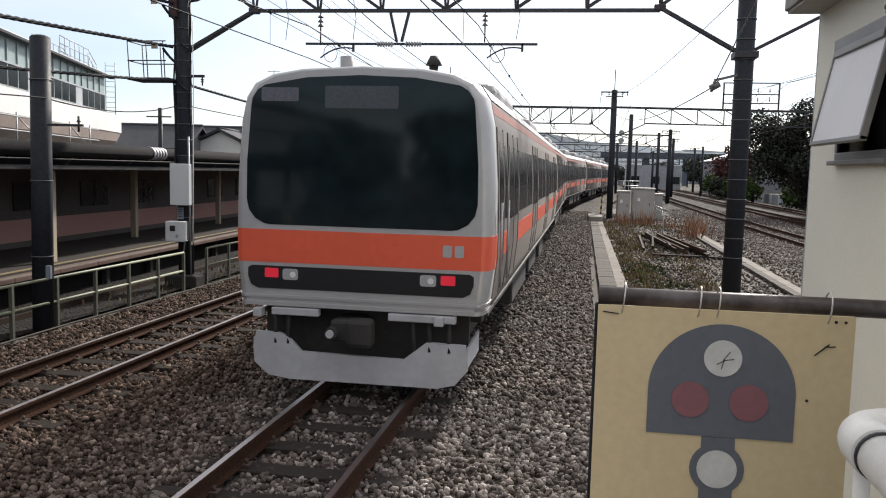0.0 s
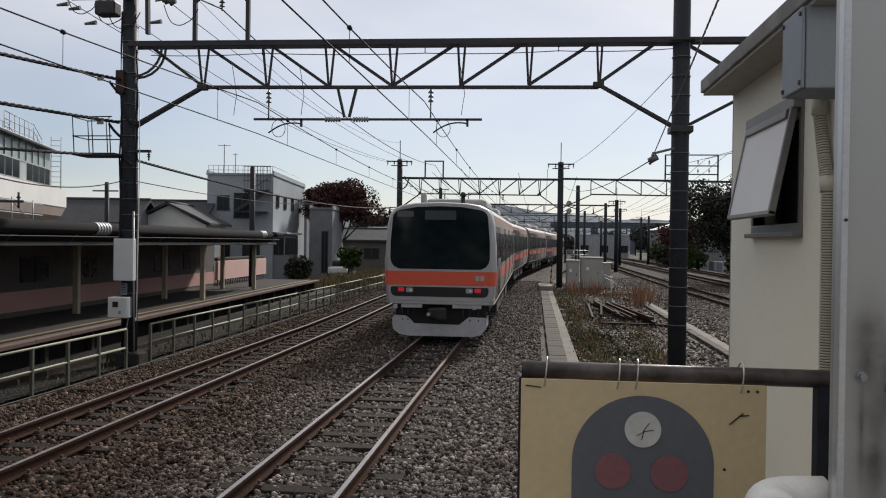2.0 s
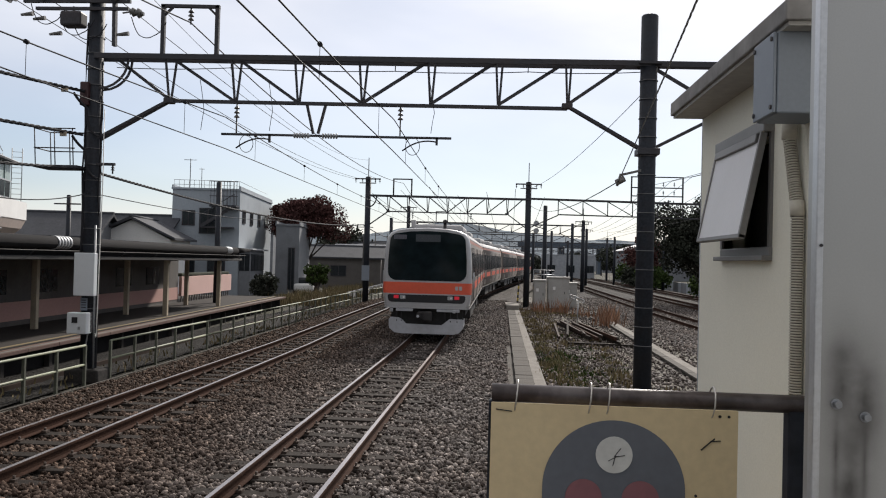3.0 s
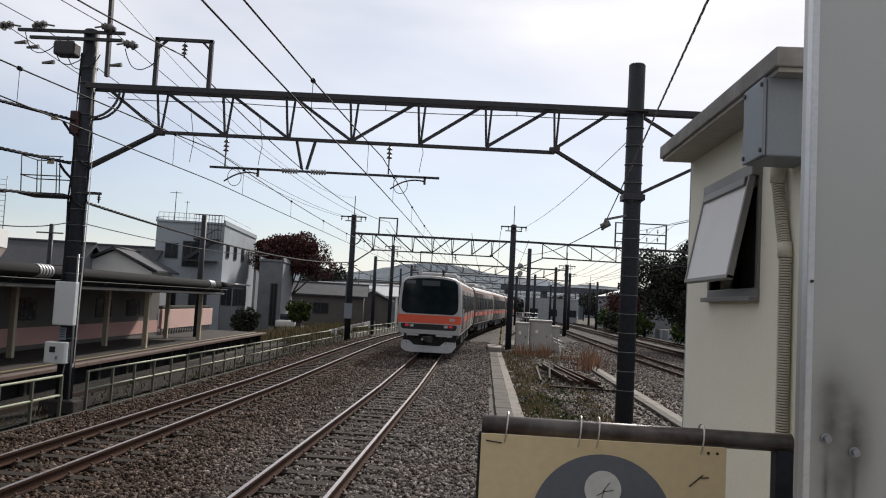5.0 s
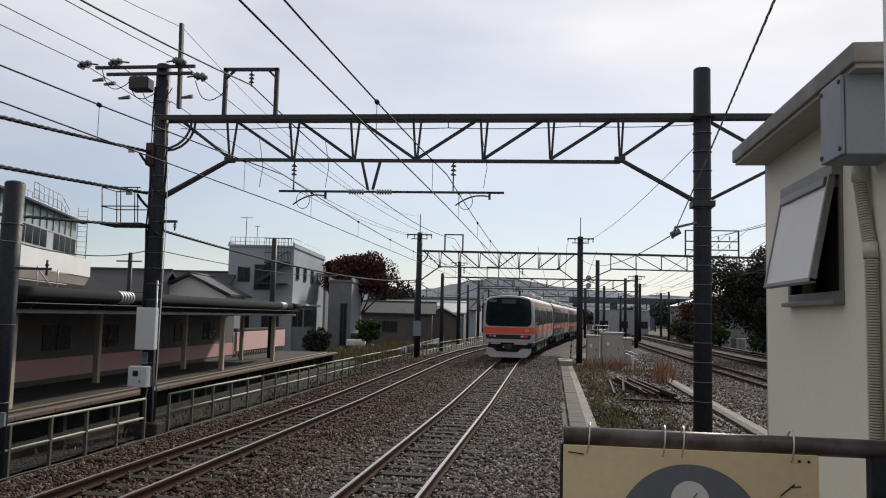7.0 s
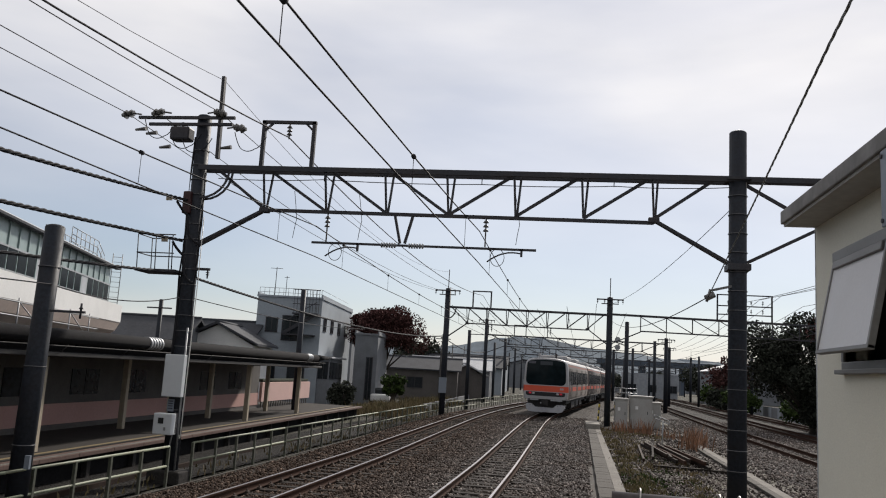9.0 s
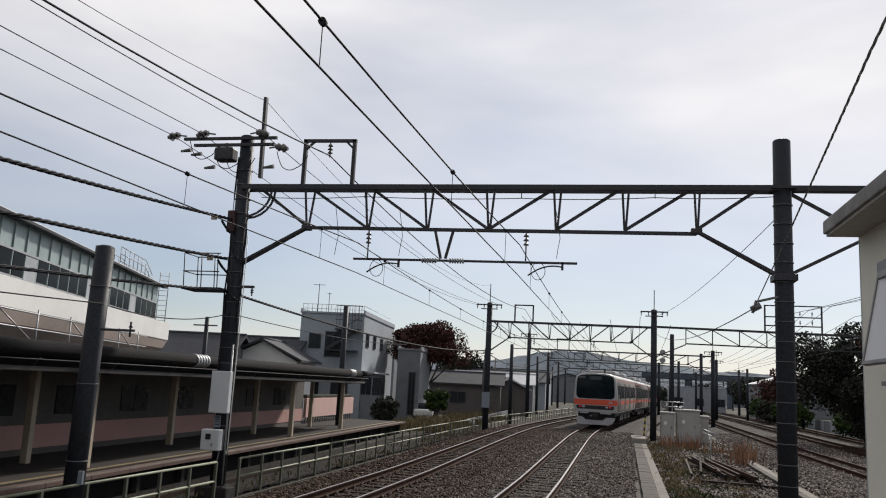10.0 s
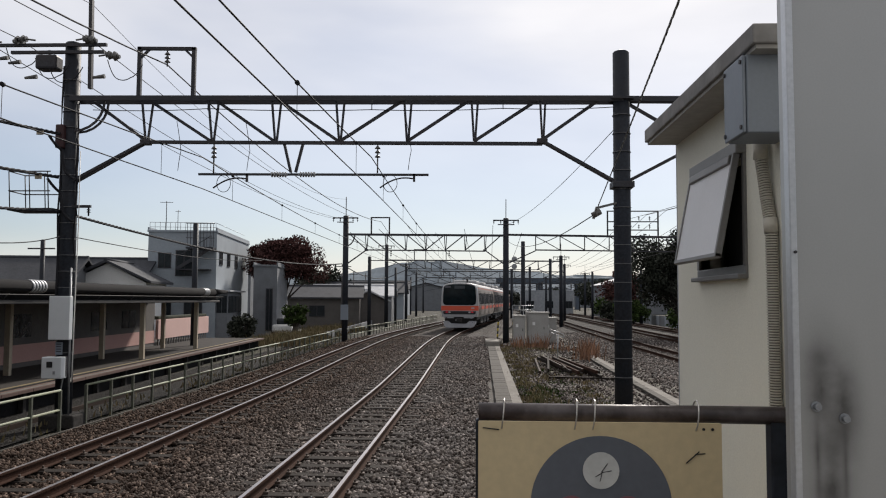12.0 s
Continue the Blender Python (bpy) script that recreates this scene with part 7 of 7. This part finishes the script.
def cab_face(c):
    F = -9.75
    # moulded mask whose corners run back into the sides
    part("cab_mask", shell(B(), [(F + d, k, drop) for d, k, drop in NOSE] + [(-9.38, 1.001, 0)]), M_silver, c, "pale silver moulded cab front")
    bm = B()
    w = [(1.0, 3.455), (0.6, 3.52), (0, 3.545), (-0.6, 3.52), (-1.0, 3.455)]
    left = [(-1.0 - 0.25 * math.sin(radians(a)), 3.215 + 0.24 * math.cos(radians(a))) for a in (20, 45, 70, 90)]
    low_l = [(-1.305 + 0.28 * (1 - math.cos(radians(a))), 2.18 - 0.28 * math.sin(radians(a))) for a in (0, 25, 50, 75, 90)]
    outl = w + left + [(-1.30, 2.6)] + low_l
    mirrored = [(-x, z) for x, z in reversed(left + [(-1.30, 2.6)] + low_l)]
    plate(bm, outl + mirrored, F - 0.045, 0.02)
    glass = part("windscreen", bm, M_trainglass, c, "black glossy wraparound windscreen")
    bm = B()
    plate(bm, rrect(-0.40, 0.42, 3.19, 3.43, 0.02), F - 0.049, 0.005)
    part("destination_sign", bm, M_destination, glass)
    bm = B()
    plate(bm, rrect(-1.13, -0.70, 3.26, 3.41, 0.02), F - 0.049, 0.005)
    part("route_sign", bm, M_signpale, glass)
    part("band", wrap(B(), 1.475, 1.845, 0.004), M_orange, c, "orange front band")
    bm = B()
    plate(bm, [(-1.24, 1.435), (1.24, 1.435), (1.285, 1.41), (1.285, 1.31), (1.25, 1.22), (1.17, 1.18), (-1.17, 1.18), (-1.25, 1.22), (-1.285, 1.31), (-1.285, 1.41)], F - 0.05, 0.03)
    pan = part("lamp_panel", bm, M_blackpanel, c, "black lamp panel")
    for s in (-1, 1):
        bm = B()
        plate(bm, rrect(s * 1.005 - 0.08, s * 1.005 + 0.08, 1.305, 1.41, 0.01), F - 0.055, 0.012)
        part("tail_light", bm, M_tail, pan, "lit red tail light")
        bm = B()
        plate(bm, rrect(s * 0.785 - 0.09, s * 0.785 + 0.09, 1.285, 1.41, 0.03), F - 0.055, 0.012)
        hl = part("headlight", bm, M_lampwhite, pan, "unlit clear headlight")
        # the bright spot in the lens is painted as a pale disc
        part("reflector", plate(B(), disc(s * 0.785 + 0.03, 1.345, 0.034, 16), F - 0.058, 0.006), M_whitewall, hl)
    bm = B()
    wrap(bm, 1.075, 1.108, 0.014)
    wrap(bm, 0.985, 1.03, 0.016)
    part("lip", bm, M_silver, c)
    for x0, x1 in ((-1.0, -0.45), (0.35, 1.1)):
        bm = B()
        box(bm, (x0 + x1) / 2, F - 0.02, 0.885, x1 - x0, 0.1, 0.085, 0.01)
        part("step_plate", bm, M_skirt, c)
    for x in (-1.15, 0.92):
        part("jack_pad", box(B(), x, F - 0.06, 0.86, 0.1, 0.12, 0.10, 0.01), M_skirt, c)
    # emblem on the band: two plain blocks
    bm = B()
    for x0, x1, h in ((0.94, 1.04, 0.13), (1.07, 1.17, 0.13)):
        plate(bm, rrect(x0, x1, 1.61, 1.61 + h, 0.02), F - 0.052, 0.01)
    part("emblem", bm, M_silver, c, "plain silver emblem")
    # coupler, hoses and skirt
    bm = B()
    box(bm, -0.12, F + 0.1, 0.62, 0.34, 0.5, 0.26, 0.04)
    tube(bm, (-0.25, F - 0.25, 0.74), (-0.25, F - 0.1, 0.74), 0.07, 14)
    box(bm, 0.05, F - 0.1, 0.58, 0.3, 0.2, 0.32, 0.05)
    part("coupler", bm, M_under, c)
    part("coupler_eye", tube(B(), (-0.25, F - 0.28, 0.74), (-0.25, F - 0.245, 0.74), 0.045, 14), M_skirt, c)
    for x in (-1.0, -0.85, 0.6, 0.78, 1.0):
        part("hose", tube(B(), (x, F + 0.05, 1.0), (x + 0.03, F + 0.0, 0.55), 0.028, 8), M_under, c)
    part("bulkhead", box(B(), 0, F + 0.35, 0.3, 2.4, 0.1, 0.8), M_under, c)
    bm = B()
    sk = [(-1.20, 0.68), (-0.92, 0.67), (-0.82, 0.63), (-0.66, 0.47), (0.52, 0.45), (0.78, 0.66), (1.21, 0.65), (1.215, 0.58), (1.24, 0.54), (1.235, 0.36), (1.1, 0.2), (0.9, 0.15), (-0.8, 0.145), (-1.05, 0.18), (-1.22, 0.32), (-1.235, 0.5)]
    plate(bm, sk, F - 0.02, 0.05)
    part("skirt", bm, M_skirt, c, "grey dented obstacle skirt")
    for s in (-1, 1):
        bm = B()
        plate(bm, [(F + 0.0, 0.60), (F + 0.9, 0.64), (F + 0.9, 0.40), (F + 0.0, 0.40)], s * 1.225 - 0.015, 0.03, "x")
        part("skirt_side", bm, M_skirt, c)
        # cab door with its window and handrails
        bm = B()
        side_panel(bm, s, F + 0.52, F + 1.12, 1.06, 3.02, 0.006)
        cd = part("cab_door", bm, M_stainless, c)
        bm = B()
        side_panel(bm, s, F + 0.62, F + 1.02, 1.98, 2.88, 0.010)
        part("window", bm, M_sideglass, cd)
        bm = B()
        for y in (F + 0.5, F + 1.13):
            side_panel(bm, s, y - 0.035, y + 0.035, 1.06, 3.04, 0.008)
        part("seal", bm, M_black, cd)
        bm = B()
        for y in (F + 0.42, F + 1.22):
            tube(bm, (s * (side_x(1.5) + 0.05), y, 1.25), (s * (side_x(2.2) + 0.05), y, 2.2), 0.014, 8)
        part("handrail", bm, M_galv, c)
    # roof fittings
    part("roof_antenna", tube(B(), (-0.66, F + 1.6, 3.6), (-0.66, F + 1.6, 3.97), 0.085, 14), M_roofgrey, c)
    bm = B()
    tube(bm, (0.42, F + 1.9, 3.55), (0.42, F + 1.9, 3.92), 0.06, 12)
    tube(bm, (0.42, F + 1.9, 3.9), (0.42, F + 1.9, 4.02), 0.11, 12, 0.05)
    part("radio_mast", bm, M_under, c)


lead = carriage(True)
second = carriage(False)
cars = [lead, second] + [copy_thing(second, pose(0, 0, 0)) for _ in range(6)]


def tail_place(t):
    """How far along the line the cab end stands at t."""
    return 8.72 + 6.45 * t - 0.16 * t * t


def car_pose(s):
    a, b = (Vector((line_x(y), y, rise(y))) for y in (s - 6.9, s + 6.9))
    m = (a + b) / 2
    return pose(m.x, m.y, m.z, math.degrees(math.atan2(b.z - a.z, 13.8)), 0, -math.degrees(math.atan2(b.x - a.x, b.y - a.y)))


def motions():
    times = [0.5 * i for i in range(25)]
    for i, c in enumerate(cars):
        walk(c, [(t, car_pose(tail_place(t) + 9.8 + 20.0 * i)) for t in times])


motions()
